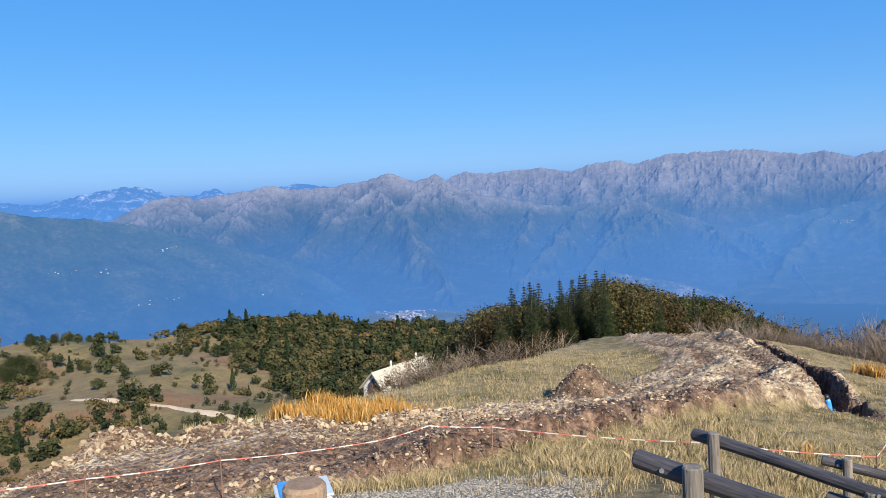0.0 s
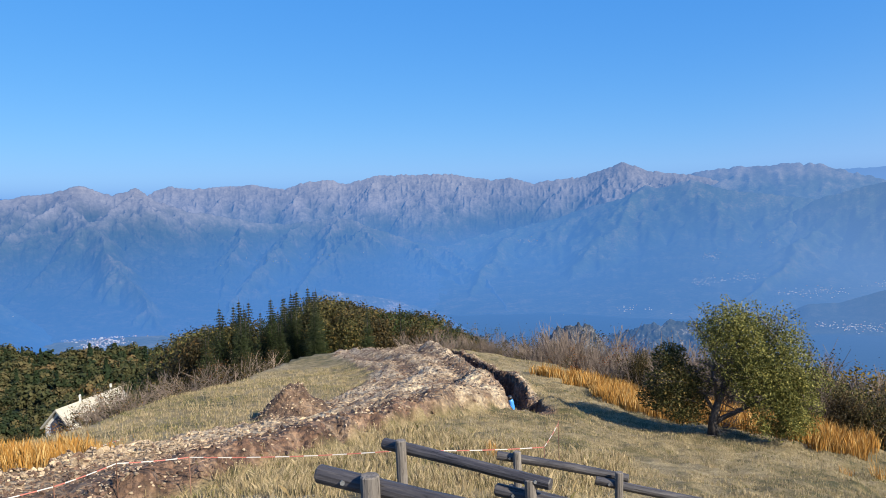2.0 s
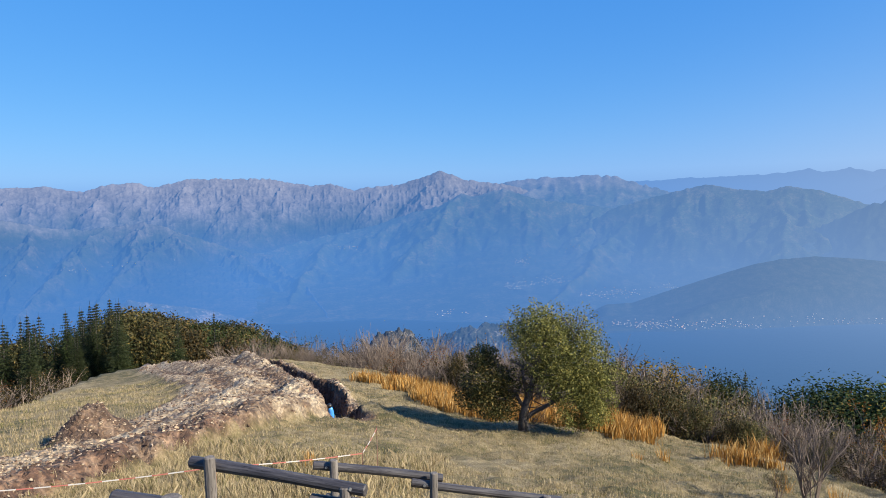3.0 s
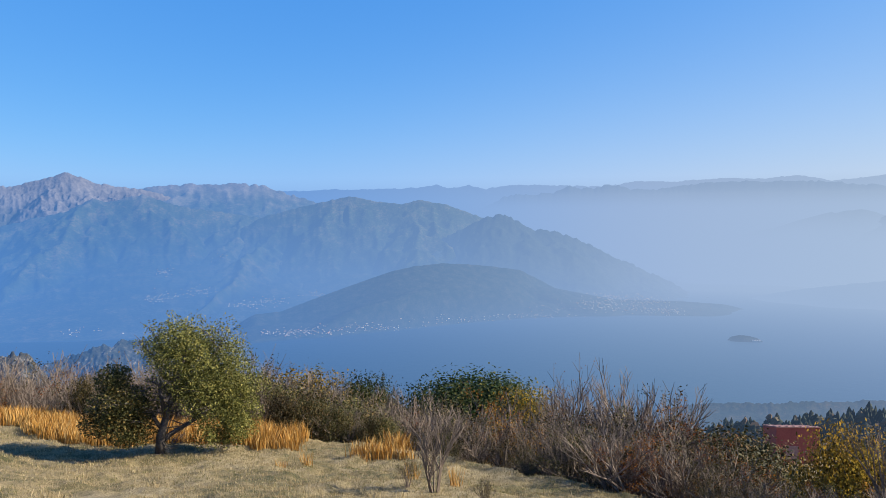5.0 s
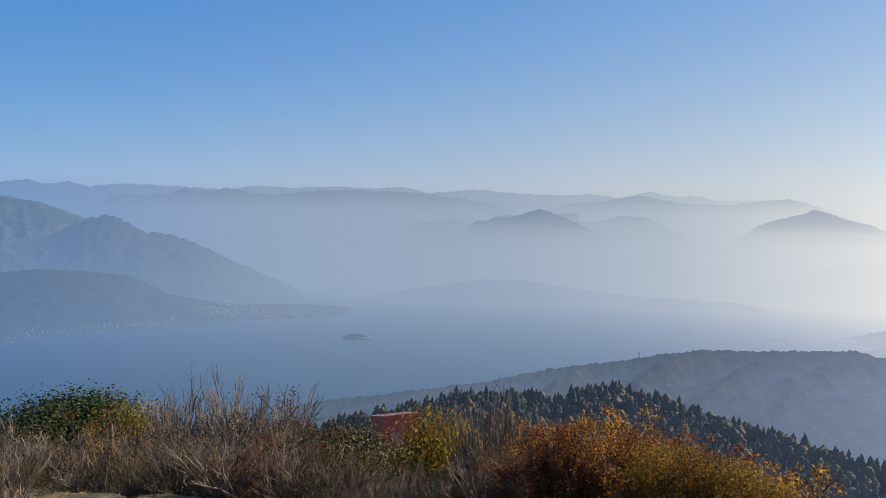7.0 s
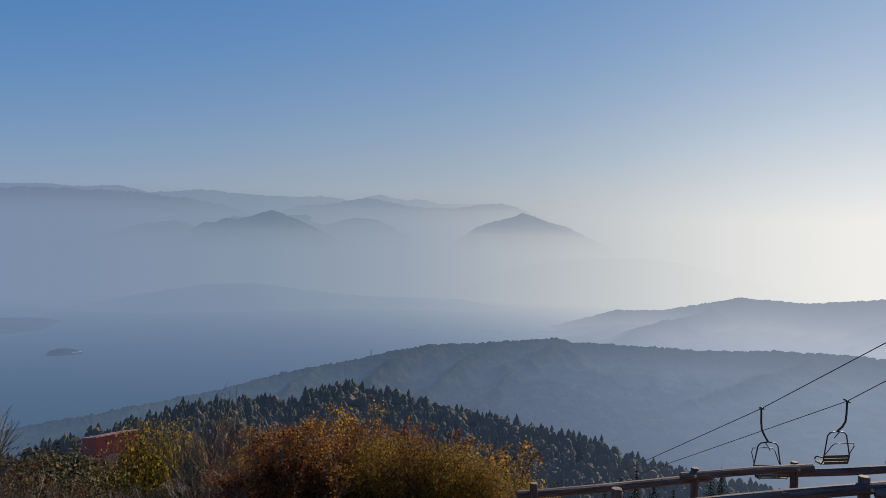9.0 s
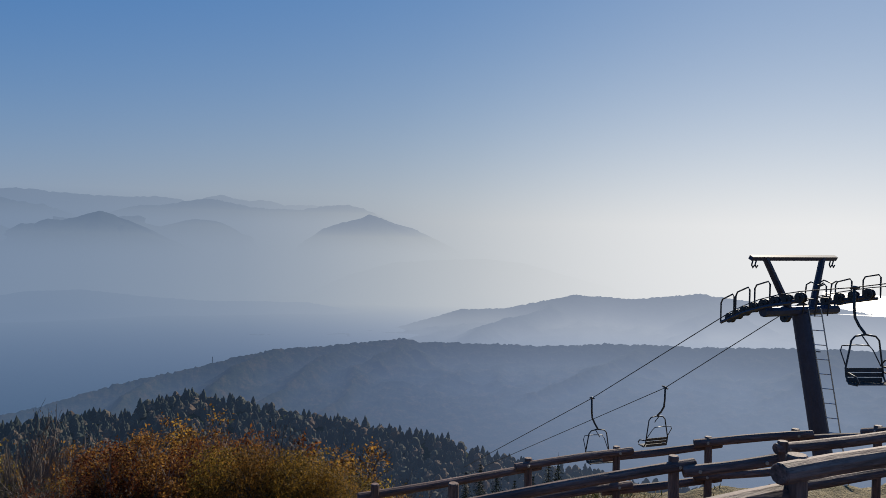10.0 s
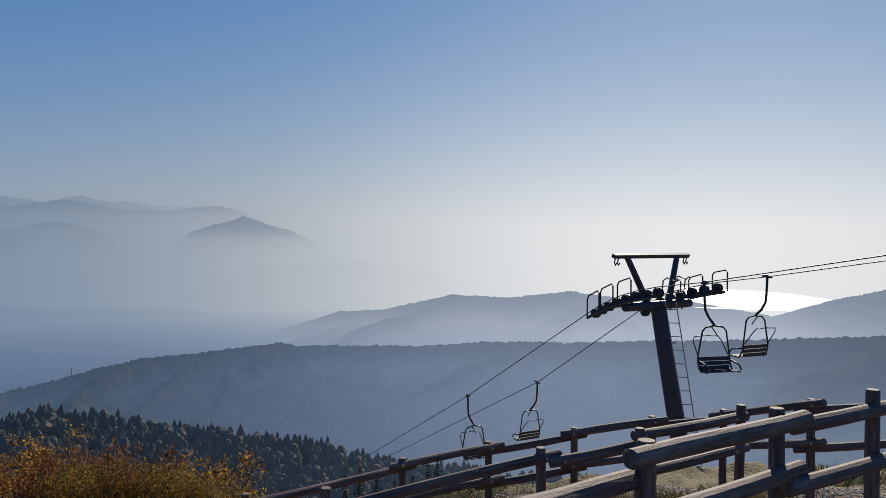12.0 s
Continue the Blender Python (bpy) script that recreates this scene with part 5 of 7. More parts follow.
def crown_meshes(seed, height, width, leaf_mat, leaves, leaf_size, lobes=9, low=0.25, droop=0.2, trunk_r=0.12, lean=0.0):
    """A broadleaf tree: trunk and limbs, and leaves in clumps round the limbs' ends, thin between the clumps."""
    random.seed(seed)
    rng = np.random.default_rng(seed)
    g, tips = Build(), []
    trunk_top = Vector((lean, 0, height * 0.45))
    g.tube([(0, 0, -0.2), (lean * 0.3, 0.03, height * 0.2), trunk_top], [trunk_r * 1.3, trunk_r, trunk_r * 0.75], 8)
    clumps = []
    for k in range(lobes):
        a = k * 2.4 + random.uniform(-0.4, 0.4)
        h = low + (1 - low) * ((k + 0.5) / lobes) * random.uniform(0.9, 1.05)
        reach = width * 0.5 * math.sqrt(max(0.05, 1 - abs((h - low) / (1 - low) * 2 - 0.9) ** 2.2)) * random.uniform(0.55, 0.85)
        c = Vector((math.cos(a) * reach + lean, math.sin(a) * reach, h * height * 0.9))
        s = trunk_top.lerp(Vector((0, 0, height * 0.15)), random.uniform(0, 0.8))
        g.tube([s, s.lerp(c, 0.5) + Vector((0, 0, 0.08 * height)), c], [trunk_r * 0.45, trunk_r * 0.3, trunk_r * 0.1], 5, caps=False)
        clumps.append((c, width * random.uniform(0.20, 0.30)))
    clumps.append((Vector((lean, 0, height * 0.86)), width * 0.22))
    pts, outs = [], []
    per = leaves // len(clumps)
    for c, r in clumps:
        d = rng.normal(size=(per, 3))
        d /= np.linalg.norm(d, axis=1, keepdims=True)
        q = d * (rng.random((per, 1)) ** 0.3) * r * np.array([1, 1, 0.85]) * (1 + 0.35 * np.sin(d[:, :1] * 5 + d[:, 2:] * 7 + c.x * 9))
        q[:, 2] -= droop * r * rng.random(per) ** 2 * 2
        pts.append(q + np.array(c))
        outs.append(d + [0, 0, 0.25])
    pts, outs = np.concatenate(pts), np.concatenate(outs)
    outs = outs[(pts[:, 2] > 0.1)]
    pts = pts[(pts[:, 2] > 0.1)]
    under = pts[:, 2] < height
    pts, outs = pts[under], outs[under]
    v, f = leaf_cloud(pts, leaf_size, droop, 0.6, outs)
    return g.mesh("trunk", BARK), mesh_from("crown", v, f, leaf_mat)


def spruce_meshes(seed, height, width, tiers=30, around=10):
    """A conifer: a straight stem with whorls of drooping boughs, each with side sprays."""
    g = Build()
    g.tube([(0, 0, -0.3), (0, 0, height * 0.97)], [0.16, 0.02], 6)
    rng = np.random.default_rng(seed)
    c, d, s = [], [], []
    for k in range(tiers):
        u = k / tiers
        z = height * (0.05 + 0.93 * u)
        reach = width * 0.5 * ((1 - u) ** 0.8 * rng.uniform(0.7, 1.12) + 0.03)
        for j in range(around if u < 0.75 else 6):
            a = 2 * math.pi * (j + 0.5 * (k % 2) + rng.uniform(-0.35, 0.35)) / (around if u < 0.75 else 6)
            rr = reach * rng.uniform(0.65, 1.2)
            m = 5 if rr > 0.7 else 3
            for q in range(m):
                f = (q + 0.7) / m
                x, sag = f * rr, -0.35 * rr * f + 0.22 * rr * f * f
                for turn in (0.0, 0.75, -0.75):
                    size = (0.05 + 0.13 * (1 - u) + 0.36 * rr / m) * (1.0 if turn == 0 else 1.15 - 0.55 * f)
                    c.append((math.cos(a) * x, math.sin(a) * x, z + sag + rng.uniform(-0.05, 0.05)))
                    d.append((math.cos(a + turn), math.sin(a + turn), -0.32 + 0.25 * f))
                    s.append(size)
        if k == tiers - 1:
            c.append((0, 0, height * 0.97))
            d.append((0.1, 0, 1.0))
            s.append(0.4)
    c, d, s = np.array(c), np.array(d), np.array(s)[:, None]
    side = np.stack([-d[:, 1], d[:, 0], rng.uniform(-0.4, 0.4, len(d))], 1)
    w = s * rng.uniform(0.32, 0.5, s.shape)
    v = np.stack([c - d * s * 0.2, c + side * w + d * s * 0.3 - [0, 0, 0.05], c + d * s, c - side * w + d * s * 0.3 - [0, 0, 0.05]], 1).reshape(-1, 3)
    return g.mesh("trunk", BARK), mesh_from("crown", v, np.arange(len(v)).reshape(-1, 4), NEEDLES)


def plant(name, meshes, at, scale, turn, label, category, group, tilt=0.0):
    ob = empty(name, at, label, category, group)
    ob.matrix_world = pose(*at, tilt, 0, turn) @ Matrix.Diagonal((*scale, 1))
    for me in meshes:
        if me:
            part(me.name.split(".")[0], me, None, ob)
    return ob


def profile(table, az):
    pa = np.array([p[0] for p in table], float)
    pe = np.array([p[1] for p in table], float)
    o = np.argsort(pa)
    return float(np.interp(az, pa[o], pe[o]))


def height_to(az, r, el, least, most):
    """How tall a plant at that place stands to reach an angle of height."""
    x, y = polar(az, r)
    z = ground_z(x, y)
    return (x, y, z), min(most, max(least, r * math.tan(radians(el)) + EYE - z))


# the birch by itself in the meadow
def hero_tree():
    random.seed(5)
    rng = np.random.default_rng(5)
    x, y = 23.2, 25.6
    z = ground_z(x, y)
    tree = empty("birch_tree", (x, y, z), "broad birch with thin yellow-green leaves, alone in the meadow", "tree", turn=-44)
    g, tips = Build(), []
    for pts, rad in (([(0.0, 0, -0.2), (0.05, 0, 0.7), (0.28, 0.05, 1.5), (0.7, 0.05, 2.9), (1.2, 0, 4.4)], [0.24, 0.19, 0.15, 0.10, 0.05]),
                     ([(0.05, 0, 0.45), (0.5, 0.1, 0.75), (1.2, 0.2, 1.1), (2.2, 0.1, 1.7), (2.9, 0, 2.6)], [0.13, 0.11, 0.09, 0.06, 0.03]),
                     ([(0.1, 0, 1.0), (-0.35, 0.1, 1.7), (-0.9, 0.1, 2.5), (-1.3, 0, 3.3)], [0.10, 0.08, 0.06, 0.03]),
                     ([(0.25, 0, 1.5), (0.05, -0.2, 2.8), (0.3, -0.3, 4.6)], [0.10, 0.07, 0.03]),
                     ([(0.4, 0, 2.0), (1.5, -0.1, 3.2), (2.6, 0, 4.5)], [0.09, 0.06, 0.03])):
        g.tube(pts, rad, 9)
        for k in range(12):
            i = random.randrange(1, len(pts))
            p = Vector(pts[i - 1]).lerp(Vector(pts[i]), random.random())
            fork(g, p, Vector((random.gauss(0, 0.8), random.gauss(0, 0.8), random.gauss(0.25, 0.4))).normalized(), random.uniform(0.5, 1.0), 0.03, 2, tips, 0.5, 0.0, 4, 3, 0.7)
    part("trunk", g.mesh("trunk", BARK, True), None, tree, "dark leaning trunk with pale patches")
    # clumps: x, y, z, half width, half height, share
    lobes = [(1.1, 0, 5.1, 1.5, 1.0, 1.2), (2.1, 0.3, 4.6, 1.5, 1.3, 1.3), (2.9, 0, 3.7, 1.3, 1.5, 1.3), (0.3, -0.3, 4.6, 1.2, 1.1, 1.0), (1.2, 0.6, 3.9, 1.5, 1.4, 1.3), (1.8, -0.6, 3.3, 1.5, 1.5, 1.3),
             (2.6, 0.5, 2.4, 1.4, 1.3, 1.2), (3.0, -0.2, 1.5, 1.1, 1.1, 0.9), (1.9, 0.2, 1.9, 1.1, 1.0, 0.8), (0.6, 0.4, 3.2, 1.1, 1.1, 0.8), (2.3, -0.5, 1.0, 1.0, 0.9, 0.8), (3.5, 0.0, 2.5, 1.1, 1.4, 1.1), (3.4, 0.3, 1.0, 1.0, 0.9, 0.8), (2.7, -0.3, 0.75, 1.1, 0.7, 0.7), (1.2, 0.1, 2.6, 1.2, 1.1, 0.9)]
    pts = []
    for cx, cy, cz, rw, rh, share in lobes:
        n = int(4200 * share)
        d = rng.normal(size=(n, 3))
        d /= np.linalg.norm(d, axis=1, keepdims=True)
        q = d * (rng.random((n, 1)) ** 0.5) * np.array([rw, rw, rh]) * (1 + 0.25 * np.sin(d[:, :1] * 9 + d[:, 2:] * 6 + cx * 5))
        q[:, 2] -= 0.35 * rng.random(n) ** 3
        pts.append(q + [cx, cy, cz])
    pts = np.concatenate(pts)
    keep = fbm(pts[:, 0] * 1.6 + pts[:, 1] * 0.7, pts[:, 2] * 1.6 - pts[:, 1], 3, 3.0) > -0.3
    v, f = leaf_cloud(pts[keep & (pts[:, 2] > 0.1)], 0.048, 0.5)
    part("crown", mesh_from("crown", v, f, LEAF_BIRCH), None, tree, "thin yellow-green foliage hanging almost to the grass")
    pts = []
    for cx, cy, cz, rw, rh, share in [(-1.8, 0.2, 3.3, 0.85, 0.7, 0.9), (-1.7, 0.1, 2.3, 1.3, 0.9, 1.5), (-1.4, 0, 1.3, 1.3, 0.7, 1.1), (-2.4, 0.2, 1.5, 0.9, 0.7, 0.7), (-0.7, 0.1, 2.1, 0.8, 0.9, 0.7), (-1.0, 0, 0.8, 1.0, 0.5, 0.4)]:
        n = int(3000 * share)
        d = rng.normal(size=(n, 3))
        d /= np.linalg.norm(d, axis=1, keepdims=True)
        pts.append(d * (rng.random((n, 1)) ** 0.5) * np.array([rw, rw, rh]) + [cx, cy, cz])
    v, f = leaf_cloud(np.concatenate(pts), 0.055, 0.4)
    part("side_crown", mesh_from("side_crown", v, f, LEAF_OLIVE), None, tree, "darker low foliage on the shaded side")


hero_tree()

BARE = [shrub_meshes("bare", 10 + k, 4.0, 9, 4, 220, LEAF_BROWN, 0.035, 0.44, 0.066, 0.5) for k in range(3)]
HALF = [shrub_meshes("half", 20 + k, 4.0, 8, 3, 3800, (LEAF_OLIVE, LEAF_BROWN, LEAF_RUST, LEAF_BROWN)[k], 0.045, 0.44, 0.065, 0.5) for k in range(4)]
RUST = [shrub_meshes("rust", 30 + k, 4.0, 9, 3, 9000, LEAF_RUST, 0.052, 0.5, 0.06, 0.7) for k in range(2)]
GOLD = [crown_meshes(40 + k, 4.0, 4.0, LEAF_GOLD, 19000, 0.05, 26, 0.08) for k in range(2)]
DARK = [crown_meshes(50 + k, 5.0, 4.6, LEAF_DARK, 26000, 0.058, 28, 0.06) for k in range(2)]
GROVE = [crown_meshes(55 + k, 5.0, 3.6, (LEAF_DARK, LEAF_BROWN, LEAF_OLIVE, LEAF_BROWN)[k], 18000, 0.065, 26, 0.06) for k in range(4)]
OLIVE = [crown_meshes(60 + k, 4.0, 4.2, LEAF_OLIVE if k else LEAF_BROWN, 14000, 0.06, 20, 0.06) for k in range(3)]
SPRUCE = [spruce_meshes(70 + k, 10.0, 4.6, 46, 10) for k in range(4)]
TALL = [shrub_meshes("tall", 80 + k, 6.0, 9, 4, 700 * k, LEAF_RUST, 0.045, 0.4, 0.1, 0.5) for k in range(2)]

HEDGE_TOP = [(-20, -9.2), (-24, -9.7), (-30, -9.7), (-34, -10.1), (-40, -10.7), (-46, -11.3), (-49, -11.6), (-54, -12.6), (-57, -13.9), (-62, -14.6), (-66, -14.8), (-70, -14.8), (-76, -14.9), (-80, -15.1), (-84, -16.4), (-86.5, -18.6), (-91, -18.6), (-96, -16.2), (-100, -15.8), (-107, -15.6), (-112, -15.7), (-116, -17.0), (-119, -18.2), (-122, -20.0), (-126, -22)]
BROW = [(row[0], row[2]) for row in LAND]


def hedge():
    """The belt of bare and half-bare bushes along the brow."""
    random.seed(77)
    for row in range(4):
        az = -21.0 + row * 0.4
        while az > -121:
            az -= random.uniform(1.0, 1.9) * (0.8 if az > -60 else 1.0)
            rb = profile(BROW, az)
            r = rb + 1.5 + row * random.uniform(3.0, 5.0) + random.uniform(-0.8, 0.8)
            if -119 < az < -84:
                r = rb * 0.72 + 2 + row * 4.5
            el = profile(HEDGE_TOP, az) - 0.5 * (3 - row) * random.uniform(0.4, 1.4) + random.uniform(-0.5, 0.35)
            at, h = height_to(az, r, el, 1.4, 8.0)
            if abs(az + 42.5) < 3.2 and row < 1:
                continue
            kind, label, category = random.choice(BARE), "bare grey-brown bush on the brow of the hill", "bush"
            p = random.random()
            if az < -98 and p < 0.75 and row > 0:
                kind, label = random.choice(RUST), "rust-red autumn bush below the brow"
                if az < -107 and p < 0.5:
                    kind, label = random.choice(GOLD), "golden-brown autumn bush below the brow"
            elif p < (0.3 if az > -60 else 0.5):
                kind, label = random.choice(HALF), "half-bare autumn bush with a few brown leaves"
            elif az < -46 and p < (0.62 if row < 2 else 0.56):
                kind, label = random.choice(OLIVE), "low olive-green bush on the brow"
            s = h / 4.0
            w = random.uniform(0.75, 1.1) * s
            plant("autumn_bush", kind, at, (w, w, s), random.uniform(0, 360), label, category, "bushes along the brow")


hedge()
# trees that stand out of the belt: meshes, azimuth, distance, top angle, width over height, name, label
for meshes, az, r, el, wide, name, label in (
        (SPRUCE[0], -58.6, 62, -11.75, 0.8, "spruce_tree", "small dark spruce among the bushes"), (DARK[0], -56.9, 60, -12.0, 0.9, "broadleaf_tree", "dark green tree among bare bushes"),
        (DARK[1], -63.2, 56, -12.6, 1.3, "broadleaf_tree", "bright green tree among bare bushes"), (DARK[0], -65.6, 58, -11.9, 1.3, "broadleaf_tree", "large dark green tree above the bushes"), (DARK[1], -67.6, 57, -12.3, 1.2, "broadleaf_tree", "large dark green tree above the bushes"),
        (GOLD[0], -69.8, 55, -12.9, 0.7, "broadleaf_tree", "yellowing tree above the bushes"), (GOLD[1], -52.2, 60, -11.6, 1.1, "broadleaf_tree", "golden-brown tree above the bushes"),
        (OLIVE[0], -57.4, 52, -13.6, 1.0, "broadleaf_tree", "olive-green tree among the bushes"), (TALL[1], -74.4, 44, -12.5, 0.62, "bare_tree", "tall nearly bare tree with red berries"), (TALL[0], -78.0, 43, -12.2, 0.72, "bare_tree", "tall bare tree with many thin stems"),
        (TALL[0], -79.6, 46, -13.4, 0.7, "bare_tree", "tall bare tree with many thin stems"), (TALL[1], -72.6, 48, -13.2, 0.6, "bare_tree", "bare tree in the belt of bushes"), (TALL[0], -95.6, 26, -13.2, 0.55, "bare_tree", "tall bare bush against the valley"), (TALL[1], -97.2, 27, -14.2, 0.6, "bare_tree", "tall bare bush against the valley"),
        (OLIVE[1], -84.6, 42, -15.3, 1.2, "broadleaf_tree", "yellow-green low tree by the red building"), (OLIVE[2], -86.0, 44, -15.7, 1.2, "broadleaf_tree", "yellow-green low tree by the red building"), (GOLD[0], -92.3, 32, -13.8, 0.62, "broadleaf_tree", "golden-green tall bush by the red building"), (GOLD[1], -93.4, 31, -15.2, 0.7, "broadleaf_tree", "golden-green tall bush by the red building"),
        (OLIVE[0], -37.3, 50, -10.9, 0.55, "broadleaf_tree", "slender yellow-green tree in the meadow's edge"), (TALL[0], -31.5, 64, -9.3, 0.7, "bare_tree", "pale bare tree above the bushes"),
        (GOLD[0], -111, 17, -15.4, 0.8, "broadleaf_tree", "golden autumn bush below the brow"), (GOLD[1], -114, 17, -15.9, 0.9, "broadleaf_tree", "golden autumn bush below the brow"), (GOLD[0], -116.6, 16.5, -17.0, 0.9, "broadleaf_tree", "golden autumn bush below the brow"), (GOLD[1], -108.6, 18, -15.4, 0.8, "broadleaf_tree", "golden autumn bush below the brow"), (RUST[0], -104, 18, -15.0, 0.9, "autumn_bush", "rust-red autumn bush below the brow"), (RUST[1], -101.5, 18, -15.4, 0.9, "autumn_bush", "rust-red autumn bush below the brow"), (RUST[0], -106.2, 18.5, -15.5, 0.9, "autumn_bush", "rust-red autumn bush below the brow")):
    random.seed(int(-az * 10))
    at, h = height_to(az, r, el, 1.5, 14)
    tall = 10.0 if meshes in SPRUCE else 6.0 if meshes in TALL else 5.0 if meshes in DARK else 4.0
    s = h / tall
    plant(name, meshes, at, (s * wide, s * wide, s), random.uniform(0, 360), label, "bush" if name == "autumn_bush" else "tree", "trees on the brow")
# the young bare shrubs in front of the belt
for az, r, h in ((-62.6, 24.5, 2.75), (-66.5, 22, 0.9), (-60.5, 25.5, 1.0)):
    x, y = polar(az, r)
    plant("bare_shrub", BARE[1] if h > 2 else HALF[0], (x, y, ground_z(x, y)), (h / 4 * 0.75,) * 2 + (h / 4,), az * 7, "small bare shrub standing in the grass", "bush", "shrubs in the meadow")

# the spruces and broadleaf trees behind the crest
random.seed(91)
WOOD_TOP = [(3, -9.9), (0, -9.6), (-3.2, -8.5), (-5, -7.4), (-6, -6.9), (-9, -6.8), (-12, -6.1), (-15, -6.9), (-17.8, -7.5), (-20.9, -8.1), (-23, -9.2), (-27, -10.4)]
for k in range(150):
    az = random.uniform(-25.5, -1.5)
    r = random.uniform(88, 125)
    el = profile(WOOD_TOP, az) - random.random() ** 2 * 1.9 - (0.3 if r < 100 else 0.0) - (0.9 if -12.5 < az < -4 else 0.0)
    at, h = height_to(az, r, el, 5, 24)
    if random.random() < (0.6 if -12.5 < az < -4 else 0.12):
        at, h = height_to(az, random.uniform(80, 108), profile(WOOD_TOP, az) + 0.75 - random.random() ** 1.3 * 1.9, 5, 24)
        plant("spruce_tree", random.choice(SPRUCE), at, (h / 10 * random.uniform(0.62, 0.85),) * 2 + (h / 10,), random.uniform(0, 360), "dark green spruce behind the grassy crest", "tree", "wood behind the crest")
    else:
        plant("broadleaf_tree", random.choice(GROVE), at, (h / 5 * random.uniform(0.8, 1.2),) * 2 + (h / 5,), random.uniform(0, 360), "rounded green-brown tree behind the grassy crest", "tree", "wood behind the crest")
for k in range(26):
    az = random.uniform(-9, 4)
    r = random.uniform(62, 88) if az < -3 else random.uniform(58, 90)
    at, h = height_to(az, r, profile([(4, -13.0), (0, -11.6), (-4, -10.6), (-9, -10.0)], az) - random.uniform(0, 1.2), 2.0, 8)
    plant("autumn_bush", random.choice(BARE + HALF), at, (h / 4 * 1.1,) * 2 + (h / 4,), random.uniform(0, 360), "bare brown bush behind the grassy slope", "bush", "bushes beside the hut")

# the hillside across the hollow: scattered bushes, thickening to a wood
def far_trees(places, name, label, mats, air=False):
    """Many small far trees as one mesh: clumped leaves on a short stem, or tiers of a conifer."""
    rng = np.random.default_rng(len(places))
    pts, sizes, outs = [], [], []
    for x, y, z, h, w, pointed in places:
        n = 210 if h > 4 else 150
        d = rng.normal(size=(n, 3))
        d /= np.linalg.norm(d, axis=1, keepdims=True)
        if pointed:
            u = rng.random(n)
            a = rng.uniform(0, 6.283, n)
            rad = (1 - u) ** 0.9 * w * 0.5 * rng.uniform(0.5, 1.1, n)
            q = np.stack([np.cos(a) * rad, np.sin(a) * rad, h * (0.05 + 0.97 * u)], 1)
        else:
            k = rng.integers(0, 5, n)
            lobes = rng.normal(size=(5, 3)) * [w * 0.24, w * 0.24, h * 0.16] + [0, 0, h * 0.5]
            q = lobes[k] + d * rng.random((n, 1)) ** 0.4 * [w * 0.28, w * 0.28, h * 0.3]
            q[:, 2] = np.maximum(q[:, 2], 0.1)
        pts.append(q + [x, y, z])
        outs.append(d + [0, 0, 0.3] if not pointed else np.stack([np.cos(a), np.sin(a), 0.5 + 0 * a], 1))
        sizes.append(np.full(n, (0.085 if pointed else 0.095) * (h + w) * 0.5))
    c = np.concatenate(pts)
    n = len(c)
    o = np.concatenate(outs) + 0.4 * rng.normal(size=(n, 3))
    a = np.cross(o, rng.normal(size=(n, 3)))
    a /= np.linalg.norm(a, axis=1, keepdims=True)
    b = np.cross(o, a)
    b /= np.linalg.norm(b, axis=1, keepdims=True)
    s = np.concatenate(sizes)[:, None] * rng.uniform(0.6, 1.3, (n, 1))
    v = np.stack([c - a * s, c + b * s * 0.7, c + a * s, c - b * s * 0.7], 1).reshape(-1, 3)
    me = mesh_from(name, v, np.arange(n * 4).reshape(-1, 4), mats)
    tone = np.repeat(rng.random(len(places)) ** 1.5 * 0.85, [len(q) for q in pts]) + 0.06 * rng.normal(size=n)
    me.attributes.new("tone", "FLOAT", "POINT").data.foreach_set("value", np.repeat(np.clip(tone, 0, 1), 4))
    tagged(new(name, me), label, "trees", kind="stuff")


random.seed(101)
rest, pines, count = [], [], 0
for k in range(7500):
    az, r = random.uniform(-6, 36), math.sqrt(random.uniform(95**2, 440**2))
    x, y = polar(az, r)
    wood = float(smooth_between(17 - az + (r - 300) * 0.03, -3, 8))
    low = float(smooth_between(225 - r, -20, 60) * smooth_between(46 - az, -4, 6))
    n = float(fbm(x / 45, y / 45, 3, 21.0))
    if random.random() > max(0.06 + max(0, n) * 0.75, wood * 0.8, low * 0.8):
        continue
    z = ground_z(x, y)
    h = (1.6 + 4.6 * random.random() ** 2.0) * (1.35 if wood > 0.5 else 1.0) * (0.75 + r / 1100)
    pointed = random.random() < 0.035
    if r > 215 or count > 170:
        (pines if pointed else rest).append((x, y, z, h * (1.5 if pointed else 1), h * random.uniform(0.8, 1.3) * (0.6 if pointed else 1), pointed))
        continue
    count += 1
    if pointed:
        plant("spruce_tree", random.choice(SPRUCE), (x, y, z), (h / 10 * 1.2,) * 2 + (h / 10 * 1.4,), random.uniform(0, 360), "dark conifer on the far hillside", "tree", "trees across the hollow")
    else:
        kind = random.choice(OLIVE + OLIVE + DARK[:1] if random.random() < 0.8 else HALF)
        base = 5.0 if kind in DARK else 4.0
        plant("broadleaf_tree", kind, (x, y, z), (h / base * random.uniform(0.8, 1.2),) * 2 + (h / base,), random.uniform(0, 360), "small green-brown tree on the far hillside", "tree", "trees across the hollow")
far_trees(rest, "far_woods", "scattered bushes and wood on the far hillside", LEAF_FAR)
far_trees(pines, "far_conifers", "conifers among the far hillside wood", PINE_FAR)
